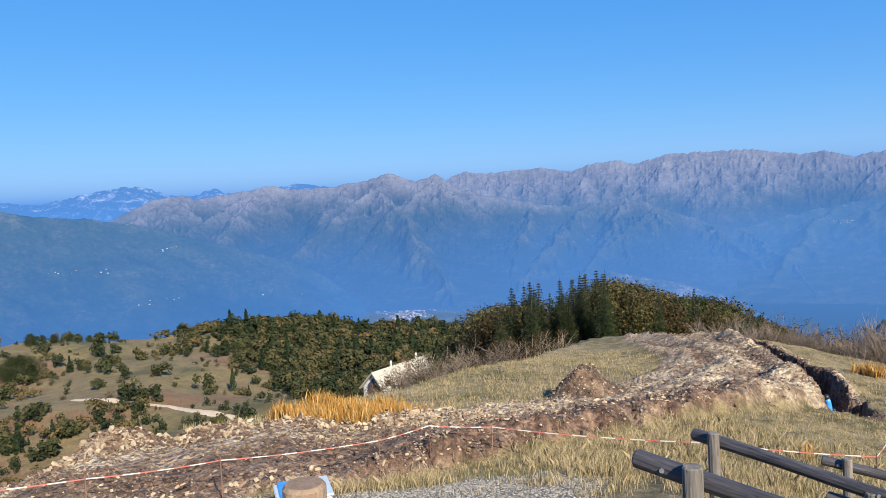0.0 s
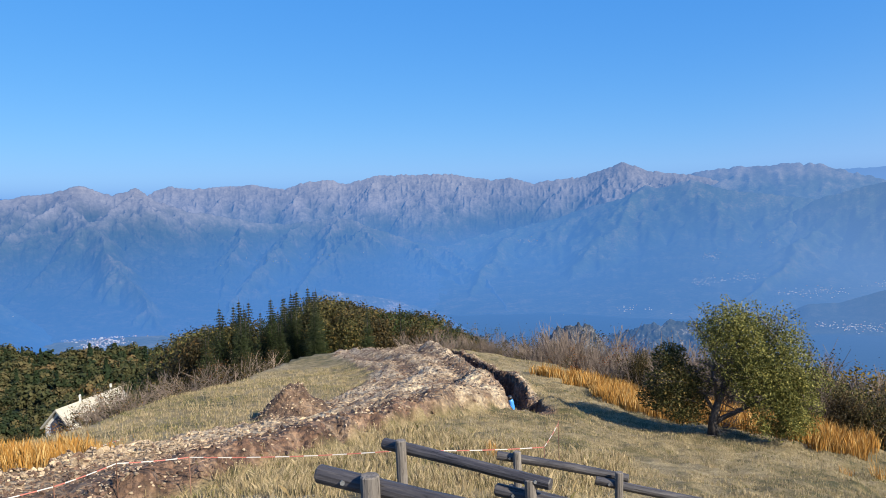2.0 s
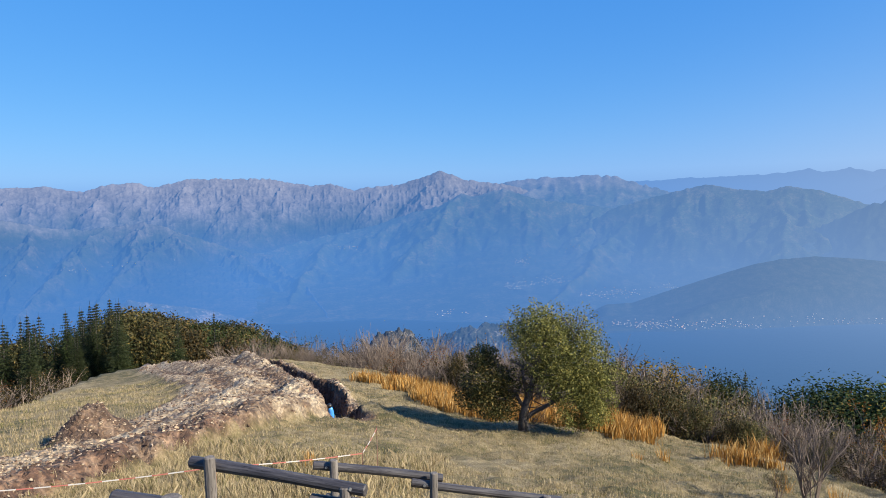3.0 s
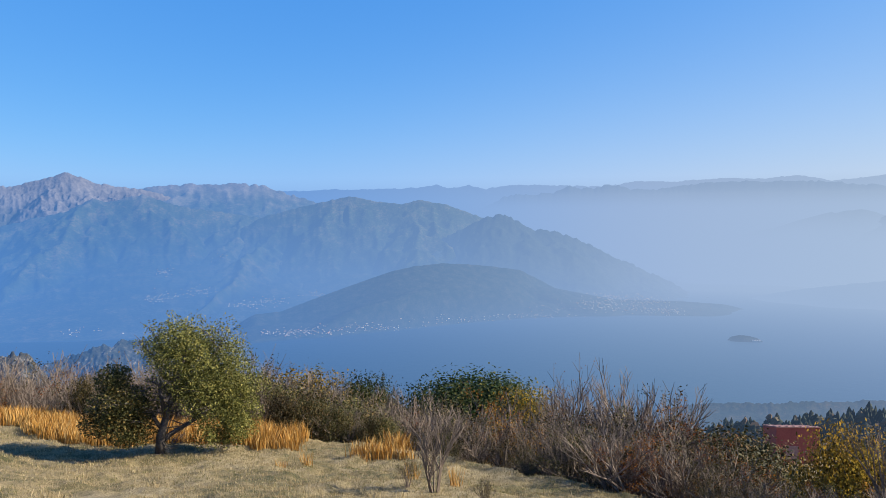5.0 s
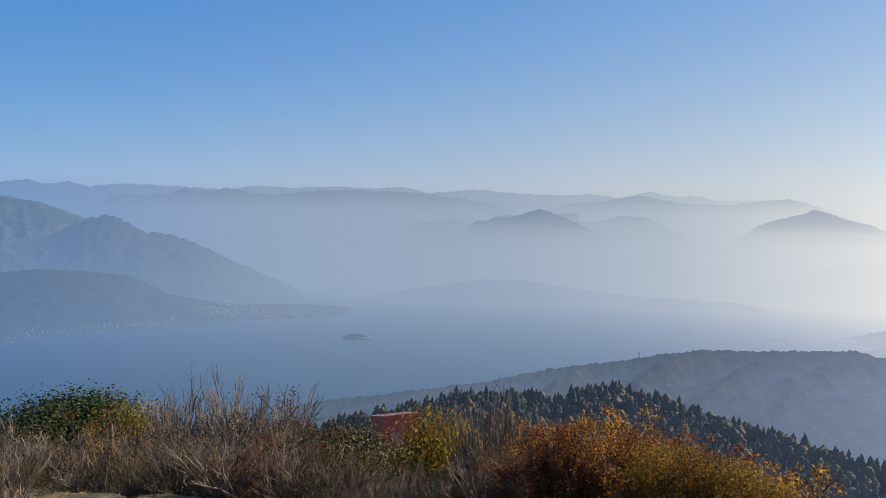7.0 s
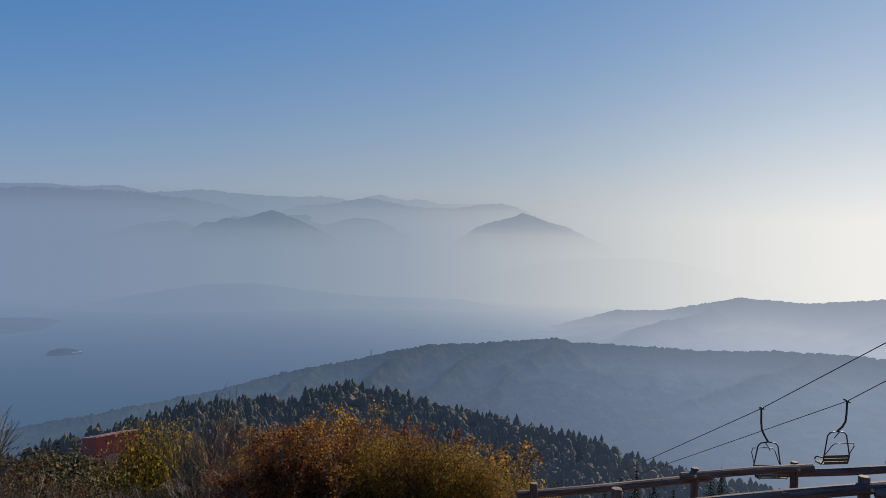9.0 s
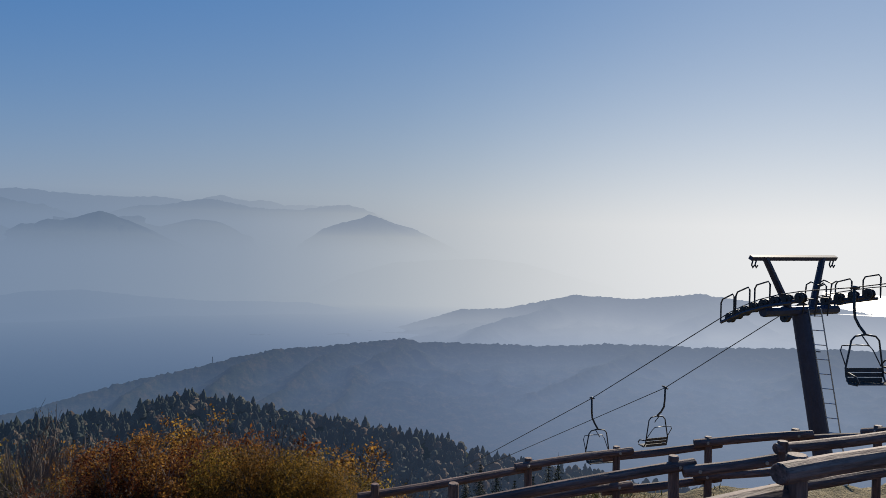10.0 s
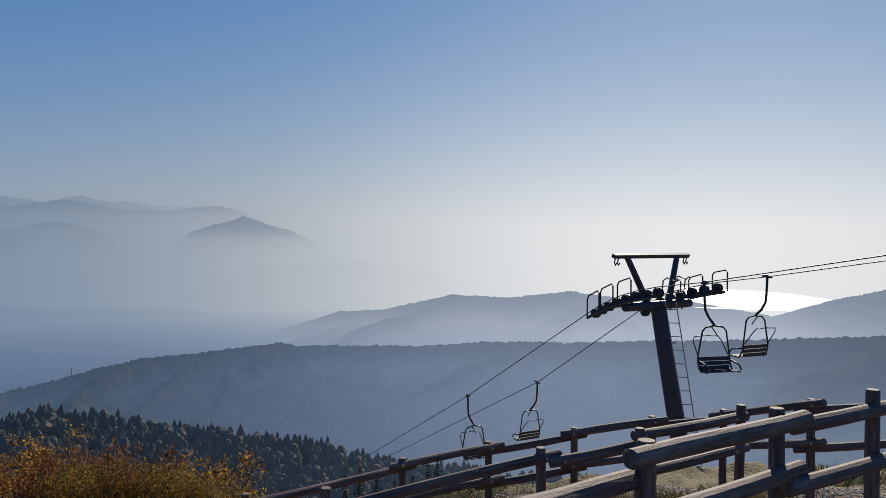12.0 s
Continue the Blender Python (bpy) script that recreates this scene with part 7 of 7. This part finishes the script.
# ---- the two posts at the edge of the standing place ----
CUT = rough_paint("sawn_end_grain", [(0.3, (0.122, 0.076, 0.0456)), (0.6, (0.228, 0.16, 0.106))], 14.0, 0.85, 0.5)
for px, py, pz, rad, label in ((-0.48, 2.88, 0.735, 0.073, "short brown wooden post with a sawn top"), (-0.66, 3.02, 0.62, 0.05, "short dark wooden post with a rounded top")):
    z0 = ground_z(px, py)
    post = empty("wooden_post", (px, py, z0), label, "post", "posts at the viewpoint")
    h = pz - z0
    part("shaft", log_mesh("shaft", (0, 0, -0.1), (0, 0, h), rad * 1.02, rad, CUT if rad > 0.06 else WOOD, 4, 20, 0.003), None, post)
    g = Build()
    g.tube([(0, 0, h + 0.008), (0, 0, h + 0.014)], [rad * 0.84, rad * 0.78], 20)
    part("end_grain", g.mesh("end_grain", CUT if rad > 0.06 else WOOD), None, post, "sawn top with growth rings")

# ---- the hut behind the slope ----
ROOF = rough_paint("pale_roof_sheets", [(0.3, (0.271, 0.245, 0.194)), (0.6, (0.388, 0.362, 0.297))], 0.6, 0.8, 0.2, 0.02, 8.0)
PLASTER = rough_paint("white_plaster", [(0.3, (0.527, 0.51, 0.476)), (0.6, (0.68, 0.663, 0.629))], 0.8, 0.9, 0.2)
DARKWOOD = rough_paint("dark_boards", [(0.3, (0.03, 0.035, 0.05)), (0.6, (0.07, 0.07, 0.09))], 1.2, 0.8, 0.3)


def hut():
    ridge_a, ridge_b = Vector((-11.5, 111.4, -23.9)), Vector((-4.3, 118.4, -23.3))
    e = (ridge_b - ridge_a).normalized()
    s = Vector((e.y, -e.x, 0)).normalized()
    mid = (ridge_a + ridge_b) / 2
    house = empty("hut", (mid.x, mid.y, ground_z(mid.x, mid.y)), "white-gabled hut with a pale pitched roof", "hut")
    inv = house.matrix_world.inverted()
    half, fall = 2.7, 2.4
    for side in (1, -1):
        g = Build()
        a, b = ridge_a - e * 0.5, ridge_b + e * 0.5
        down = s * side * (half + 0.5) - Vector((0, 0, fall * (half + 0.5) / half))
        n = (down.cross(e)).normalized()
        n = n if n.z > 0 else -n
        vs = [a, b, b + down, a + down]
        vs = [inv @ v for v in vs] + [inv @ (v - n * 0.22) for v in vs]
        g.add([tuple(v) for v in vs], [(0, 1, 2, 3), (7, 6, 5, 4), (0, 4, 5, 1), (1, 5, 6, 2), (2, 6, 7, 3), (3, 7, 4, 0)])
        part("roof_slope", g.mesh("roof_slope", ROOF), None, house)
    for q, name in ((ridge_a, "gable_wall"), (ridge_b, "gable_wall")):
        g = Build()
        foot = ground_z(q.x, q.y) - 1
        out = -e if q is ridge_a else e
        pts = [q - Vector((0, 0, 0.25)), q + s * half - Vector((0, 0, fall + 0.2)), q + s * half + Vector((0, 0, foot - q.z)), q - s * half + Vector((0, 0, foot - q.z)), q - s * half - Vector((0, 0, fall + 0.2))]
        vs = [inv @ p for p in pts] + [inv @ (p - out * 0.25) for p in pts]
        g.add([tuple(v) for v in vs], [(0, 1, 2, 3, 4), (9, 8, 7, 6, 5)] + [(i, (i + 1) % 5, 5 + (i + 1) % 5, 5 + i) for i in range(5)])
        wall = part(name, g.mesh(name, PLASTER), None, house)
        g = Build()
        pts = [q + out * 0.05 - Vector((0, 0, 0.9)), q + s * 1.5 + out * 0.05 - Vector((0, 0, 2.2)), q + s * 1.5 + out * 0.05 - Vector((0, 0, 4.2)), q - s * 1.5 + out * 0.05 - Vector((0, 0, 4.2)), q - s * 1.5 + out * 0.05 - Vector((0, 0, 2.2))]
        vs = [inv @ p for p in pts] + [inv @ (p + out * 0.04) for p in pts]
        g.add([tuple(v) for v in vs], [(0, 1, 2, 3, 4), (9, 8, 7, 6, 5)] + [(i, (i + 1) % 5, 5 + (i + 1) % 5, 5 + i) for i in range(5)])
        part("glazing", g.mesh("glazing", DARKWOOD), None, wall, "dark boarded gable window")
    for side in (1, -1):
        g = Build()
        a, b = ridge_a + s * side * (half - 0.1), ridge_b + s * side * (half - 0.1)
        foot = min(ground_z(a.x, a.y), ground_z(b.x, b.y)) - 1
        m = Matrix((( *e, ), (*s,), (0, 0, 1))).transposed().to_4x4()
        c = (a + b) / 2
        top = c.z - fall - 0.1
        g.box(((b - a).length, 0.25, top - foot), inv @ Matrix.Translation((c.x, c.y, (top + foot) / 2)) @ m)
        part("side_wall", g.mesh("side_wall", PLASTER), None, house)
    for u in (0.35, 0.88):
        g = Build()
        p = inv @ (ridge_a.lerp(ridge_b, u) + Vector((0, 0, 0.35)))
        g.box((0.3, 0.3, 1.0), Matrix.Translation(p), 0.03)
        chim = part("chimney", g.mesh("chimney", CONC), None, house, "short grey chimney")


hut()

# ---- the red building down the slope ----
REDWALL = rough_paint("red_sheet_wall", [(0.3, (0.26, 0.05, 0.04)), (0.6, (0.36, 0.08, 0.06))], 0.5, 0.7, 0.2, 0.02, 8.0)
REDROOF = rough_paint("faded_red_roof", [(0.3, (0.255, 0.128, 0.105)), (0.6, (0.345, 0.188, 0.158))], 0.5, 0.7, 0.2, 0.02, 8.0)


def red_building():
    c = polar(-88.9, 172)
    z0, top = ground_z(*c) - 1, -43.7
    house = empty("red_building", (c[0], c[1], z0), "red metal-clad lift building with a flat faded roof", "building", turn=24)
    h = top - z0
    w, d = 7.2, 8.6
    for name, size, m in (("wall", (w, 0.3, h), pose(0, -d / 2, h / 2)), ("wall", (w, 0.3, h), pose(0, d / 2, h / 2)), ("wall", (0.3, d - 0.34, h + 0.85), pose(-w / 2 + 0.15, 0, h / 2 + 0.425)), ("wall", (0.3, d - 0.34, h - 0.85), pose(w / 2 - 0.15, 0, h / 2 - 0.425))):
        g = Build()
        if size[1] == 0.3:
            y0, y1 = (m.translation.y - 0.15, m.translation.y + 0.15)
            g.add([(-w / 2, y0, 0), (w / 2, y0, 0), (w / 2, y0, h - 0.85), (-w / 2, y0, h + 0.85), (-w / 2, y1, 0), (w / 2, y1, 0), (w / 2, y1, h - 0.85), (-w / 2, y1, h + 0.85)],
                  [(0, 1, 2, 3), (7, 6, 5, 4), (0, 4, 5, 1), (1, 5, 6, 2), (2, 6, 7, 3), (3, 7, 4, 0)])
        else:
            g.box(size, m, 0.02)
        wall = part(name, g.mesh(name, REDWALL), None, house)
    g = Build()
    g.box((w + 0.5, d + 0.5, 0.25), pose(0, 0, h + 0.17, 0, 13.3, 0), 0.05)
    part("roof", g.mesh("roof", REDROOF), None, house)
    for k in range(6):
        g = Build()
        g.box((w + 0.5, 0.07, 0.08), pose(0, -d / 2 + 0.8 + k * (d - 1.4) / 5, h + 0.33, 0, 13.3, 0))
        part("seam", g.mesh("seam", REDROOF), None, house)
    g = Build()
    g.box((0.08, 2.6, 2.8), pose(-w / 2 - 0.06, 1.2, h - 4.4), 0.02)
    part("sliding_door", g.mesh("sliding_door", REDROOF), None, house, "faded red door")


red_building()

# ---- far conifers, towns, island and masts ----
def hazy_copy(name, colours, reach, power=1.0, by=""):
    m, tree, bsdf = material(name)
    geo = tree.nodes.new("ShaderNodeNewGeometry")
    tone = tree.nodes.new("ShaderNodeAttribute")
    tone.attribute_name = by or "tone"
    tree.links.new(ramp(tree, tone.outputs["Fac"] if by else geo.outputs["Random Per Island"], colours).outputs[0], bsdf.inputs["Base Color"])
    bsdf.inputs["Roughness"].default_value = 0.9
    # the far things' colours get haze mixed in as emission
    painted_haze(tree, bsdf.outputs[0], reach, -320.0, 160.0, 1.0, power)
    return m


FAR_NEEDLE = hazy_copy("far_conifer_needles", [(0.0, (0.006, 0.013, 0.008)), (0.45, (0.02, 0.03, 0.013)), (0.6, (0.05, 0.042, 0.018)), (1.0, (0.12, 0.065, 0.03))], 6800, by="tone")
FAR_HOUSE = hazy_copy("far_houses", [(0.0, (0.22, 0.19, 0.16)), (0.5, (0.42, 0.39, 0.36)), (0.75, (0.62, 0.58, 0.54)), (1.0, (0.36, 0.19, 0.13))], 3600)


def hill_surface(name):
    """Places on a far range's mesh, as arrays of corner points."""
    me = bpy.data.objects[name].data
    v = np.empty(len(me.vertices) * 3)
    me.vertices.foreach_get("co", v)
    return v.reshape(-1, 3)


def far_forest():
    rng = np.random.default_rng(61)
    v = hill_surface("backdrop_wooded_hill")
    r = np.hypot(v[:, 0], v[:, 1])
    az = np.degrees(np.arctan2(-v[:, 0], v[:, 1]))
    v = v[(r > 480) & (r < 800) & (az < -76) & (az > -168) & (v[:, 2] > -320)]
    count = 8500
    pick = v[rng.integers(0, len(v), count)] + np.concatenate([rng.normal(size=(count, 2)) * 4, np.zeros((count, 1))], 1)
    grove = fbm(pick[:, 0] / 70, pick[:, 1] / 70, 3, 62.0)
    vs, fs, tones, base = [], [], [], 0
    for (x, y, z), wood in zip(pick, grove):
        pointed = rng.random() < 0.66 - 0.6 * max(0.0, float(wood))
        h, w = (rng.uniform(8, 14.5), rng.uniform(6.0, 8.5)) if pointed else (rng.uniform(8, 12), rng.uniform(7.0, 11.0))
        n, a0 = 7, rng.uniform(0, 6.283)
        tone = rng.uniform(0.0, 0.45) if pointed else rng.uniform(0.4, 1.0)
        rings = ((0.0, 0.95), (0.22, 0.82), (0.20, 0.95), (0.45, 0.66), (0.43, 0.8), (0.7, 0.42), (0.68, 0.54), (0.9, 0.2), (1.0, 0.03)) if pointed else ((0.0, 0.55), (0.2, 0.95), (0.45, 1.0), (0.7, 0.8), (0.9, 0.42), (1.0, 0.05))
        for lvl, (up, wd) in enumerate(rings):
            a = a0 + np.arange(n) * 6.283 / n + 0.45 * lvl
            rad = w * 0.5 * wd * rng.uniform(0.68, 1.25, n)
            vs.append(np.stack([x + np.cos(a) * rad, y + np.sin(a) * rad, z - 2.5 + h * up + rng.uniform(-0.05, 0.05, n) * h * (up < 1)], 1))
        for lvl in range(len(rings) - 1):
            b = base + lvl * n
            fs += [(b + i, b + (i + 1) % n, b + n + (i + 1) % n, b + n + i) for i in range(n)]
        base += len(rings) * n
        tones.append(np.full(len(rings) * n, tone))
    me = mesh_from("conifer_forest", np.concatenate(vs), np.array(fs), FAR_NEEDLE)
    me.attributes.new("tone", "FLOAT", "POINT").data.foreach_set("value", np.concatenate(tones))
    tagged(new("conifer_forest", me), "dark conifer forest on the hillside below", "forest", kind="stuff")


far_forest()


def far_town(spots, n, seed, name, label, sheet=None):
    """Small houses, gable-roofed, strewn about places on the valley floor or on a range. spots: azimuth, angle of height, spread in metres."""
    rng = np.random.default_rng(seed)
    vs, fs, base = [], [], 0
    surfaces = []
    for q in sheet or []:
        s = hill_surface(q)
        rr = np.hypot(s[:, 0], s[:, 1])
        surfaces.append((s, np.degrees(np.arctan2(-s[:, 0], s[:, 1])), np.degrees(np.arctan2(s[:, 2] - EYE, rr)), rr))
    for k in range(n):
        az, el, spread = spots[rng.integers(0, len(spots))]
        az += rng.normal() * spread
        el += rng.normal() * 0.15
        if sheet:
            d = Vector((-math.sin(radians(az)), math.cos(radians(az)), math.tan(radians(el))))
            best, place = 9, None
            for s, sa, se, rr in surfaces:
                miss = abs(sa - az) + abs(se - el) + rr * 1e-5
                i = int(miss.argmin())
                if miss[i] < best:
                    best, place = miss[i], s[i]
            x, y, z = place + [rng.normal() * 4, rng.normal() * 4, 0.6]
        else:
            r = (EYE + 316.5) / math.tan(radians(-el))
            x, y = polar(az, r)
            z = -316.5
        w, d, h = rng.uniform(1.5, 4.0), rng.uniform(1.5, 2.8), rng.uniform(0.8, 1.7)
        a = rng.uniform(0, 3.14)
        R = np.array([[math.cos(a), -math.sin(a), 0], [math.sin(a), math.cos(a), 0], [0, 0, 1]])
        q = np.array([[-w, -d, 0], [w, -d, 0], [w, d, 0], [-w, d, 0], [-w, -d, h * 2], [w, -d, h * 2], [w, d, h * 2], [-w, d, h * 2], [-w, 0, h * 2 + d * 0.6], [w, 0, h * 2 + d * 0.6]]) * 0.5
        vs.append(q @ R.T + [x, y, z])
        fs += [tuple(i + base for i in f) for f in ((0, 1, 5, 4), (2, 3, 7, 6), (1, 2, 6, 9, 5), (3, 0, 4, 8, 7), (4, 5, 9, 8), (6, 7, 8, 9))]
        base += 10
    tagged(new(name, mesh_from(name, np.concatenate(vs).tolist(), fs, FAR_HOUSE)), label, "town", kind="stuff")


far_town([(3.3, -8.5, 0.9), (4.6, -8.2, 0.7), (2.4, -8.8, 0.6), (1.8, -8.3, 0.6), (0.6, -7.5, 0.7), (2.6, -8.1, 0.8), (3.8, -8.9, 0.5), (2.8, -7.3, 0.5)], 520, 71, "valley_town", "pale houses of a town on the valley floor")
far_town([(-43.0, -5.7, 0.8), (-42.0, -5.95, 0.5), (-44.8, -5.5, 0.6), (-45.5, -2.9, 1.1), (-42.4, -4.0, 0.4), (-48.3, -6.6, 0.9), (-50.4, -6.4, 0.8), (-53.6, -6.0, 0.7), (-29, -2.55, 0.5), (-30, -8.6, 1.5), (-36, -8.0, 1.0), (-10, -3.5, 3)], 420, 72, "hillside_villages", "pale houses of villages on the far slope", ["backdrop_mid_range", "backdrop_main_range"])
far_town([(-74, -7.2, 2.0), (-78, -7.1, 1.8), (-70, -7.7, 2.0), (-80.5, -7.2, 1.0), (-65, -8.1, 2.5), (-58, -8.6, 3.0), (-76, -6.7, 1.5), (-77, -6.2, 1.5), (-53, -8.9, 2.5), (-79, -6.5, 1.0)], 1300, 73, "lakeside_town", "pale houses of a town along the lake shore", ["backdrop_cape", "backdrop_shore_hill"])
far_town([(20.5, -2.6, 0.4), (19.9, -2.5, 0.4), (26, -4, 1.5), (12, -6.5, 2.5), (22, -6.5, 2)], 26, 74, "slope_houses", "a few pale houses on the hazy slope", ["backdrop_left_hill"])


def island():
    x, y = polar(-85.75, 1985)
    ob = empty("wooded_island", (x, y, -317), "small wooded island in the lake with pale buildings", "island", turn=-86)
    g = Build()
    n, rows = 28, 7
    verts, rng = [], np.random.default_rng(3)
    for j in range(rows):
        u = j / (rows - 1)
        for i in range(n):
            a = i * 6.283 / n
            k = math.cos(u * 1.57) * (1 + 0.16 * math.sin(3 * a + 1) + rng.uniform(-0.05, 0.05))
            verts.append((math.cos(a) * 40 * k, math.sin(a) * 17 * k, 15.0 * math.sin(u * 1.57) * (1 + rng.uniform(-0.12, 0.12)) - 1))
    g.add(verts, [tuple(f) for f in grid_faces(rows, n, True).tolist()])
    part("wooded_top", g.mesh("wooded_top", WOODED, True), None, ob)
    for k in range(5):
        g = Build()
        g.box((5, 7, 5), pose(26 + 3 * k - 6 * (k % 2), -12 + k * 1.5, 4))
        part("building", g.mesh("building", FAR_HOUSE), None, ob, "pale lakeside building")


island()


far_range("backdrop_low_spit", "-97.4,-11.75 -98.2,-11.45 -99.4,-11.4 -100.6,-11.5 -102,-11.75", 1560, 40, WOODED, "low wooded spit in the lake", seed=41, rough=0.05, jag=0.02)

for az, r, h in ((-107.7, 1690, 22), (-108.95, 1685, 13)):
    x, y = polar(az, r)
    z = r * math.tan(radians(-10.05)) + EYE
    mast = empty("radio_mast", (x, y, z - 4), "thin lattice mast on the wooded ridge", "mast", "masts on the ridge")
    g = Build()
    for sx, sy in ((1, 1), (1, -1), (-1, -1), (-1, 1)):
        g.tube([(sx * 1.0, sy * 1.0, 0), (sx * 0.4, sy * 0.4, h + 4)], 0.35, 4)
    for k in range(8):
        zz = (h + 4) * k / 8
        g.tube([(1 - zz / (h + 4) * 0.6, 1 - zz / (h + 4) * 0.6, zz), (-1 + zz / (h + 4) * 0.6, -1 + zz / (h + 4) * 0.6, zz + (h + 4) / 8)], 0.2, 3)
    part("lattice", g.mesh("lattice", FAR_NEEDLE), None, mast)


def bright_water():
    """The further lake, in the sun's path."""
    m, tree, bsdf = material("sunlit_water")
    bsdf.inputs["Base Color"].default_value = (0.03, 0.05, 0.07, 1)
    bsdf.inputs["Roughness"].default_value = 0.48
    w = noise_tex(tree, 0.08, 6, 0.7)
    bump(tree, bsdf, w.outputs["Fac"], 0.15, 3.0)
    far = [(-152.6, 3560), (-155, 3490), (-158, 3430), (-160, 3330), (-161.5, 3180), (-162.6, 3080)]
    near = [(-162.6, 3060), (-160, 2500), (-155, 2480), (-152.6, 2490)]
    v = [(*polar(a, r), -214.0) for a, r in far + near]
    tagged(new("water_sunlit", mesh_from("water_sunlit", v, [tuple(range(len(v)))], m)), "further lake shining white in the sun's path", "lake", kind="structure")


bright_water()


# ---- glowing shell that stands for haze over the plain, the far end of the view ----
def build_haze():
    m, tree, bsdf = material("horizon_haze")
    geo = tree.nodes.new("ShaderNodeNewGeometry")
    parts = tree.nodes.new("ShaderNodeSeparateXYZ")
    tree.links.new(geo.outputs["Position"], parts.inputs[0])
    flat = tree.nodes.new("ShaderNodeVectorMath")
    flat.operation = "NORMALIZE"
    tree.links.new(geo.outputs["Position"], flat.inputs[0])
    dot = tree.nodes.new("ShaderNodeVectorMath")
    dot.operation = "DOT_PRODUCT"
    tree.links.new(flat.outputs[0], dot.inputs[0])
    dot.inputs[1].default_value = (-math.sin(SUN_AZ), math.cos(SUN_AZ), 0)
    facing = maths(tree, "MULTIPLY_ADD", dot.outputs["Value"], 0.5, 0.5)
    # the shell emits; haze and its whitening towards the sun are in the colour
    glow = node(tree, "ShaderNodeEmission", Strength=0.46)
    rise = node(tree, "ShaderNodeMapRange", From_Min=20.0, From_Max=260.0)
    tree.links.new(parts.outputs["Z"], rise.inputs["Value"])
    high = ramp(tree, facing, smooth_stops([(0.0, (0.24, 0.48, 0.95)), (0.4, (0.31, 0.54, 0.96)), (0.6, (0.46, 0.62, 0.90)), (0.76, (0.56, 0.67, 0.84)), (0.88, (0.72, 0.80, 0.90))] + FAR_HAZE[6:])).outputs[0]
    tree.links.new(mix(tree, ramp(tree, facing, smooth_stops(FAR_HAZE)).outputs[0], high, rise.outputs[0]), glow.inputs["Color"])
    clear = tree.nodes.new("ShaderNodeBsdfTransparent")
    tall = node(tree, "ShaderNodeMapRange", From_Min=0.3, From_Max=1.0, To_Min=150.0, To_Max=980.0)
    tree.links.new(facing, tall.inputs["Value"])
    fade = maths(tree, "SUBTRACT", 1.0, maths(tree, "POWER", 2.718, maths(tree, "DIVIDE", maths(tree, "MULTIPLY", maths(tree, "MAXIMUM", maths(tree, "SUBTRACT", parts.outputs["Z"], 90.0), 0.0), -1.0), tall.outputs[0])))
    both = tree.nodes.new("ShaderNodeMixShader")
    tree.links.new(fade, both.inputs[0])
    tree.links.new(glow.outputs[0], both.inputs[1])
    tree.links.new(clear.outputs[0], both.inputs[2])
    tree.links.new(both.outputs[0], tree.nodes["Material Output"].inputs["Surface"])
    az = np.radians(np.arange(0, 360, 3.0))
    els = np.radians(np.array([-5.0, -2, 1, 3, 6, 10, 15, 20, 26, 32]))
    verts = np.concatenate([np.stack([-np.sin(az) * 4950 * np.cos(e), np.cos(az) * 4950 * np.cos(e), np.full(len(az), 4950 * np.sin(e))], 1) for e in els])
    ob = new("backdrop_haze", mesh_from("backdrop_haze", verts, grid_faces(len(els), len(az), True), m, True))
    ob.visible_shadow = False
    tagged(ob, "glowing shell painted as pale haze on the horizon below the clear sky", "haze", kind="structure")


build_haze()
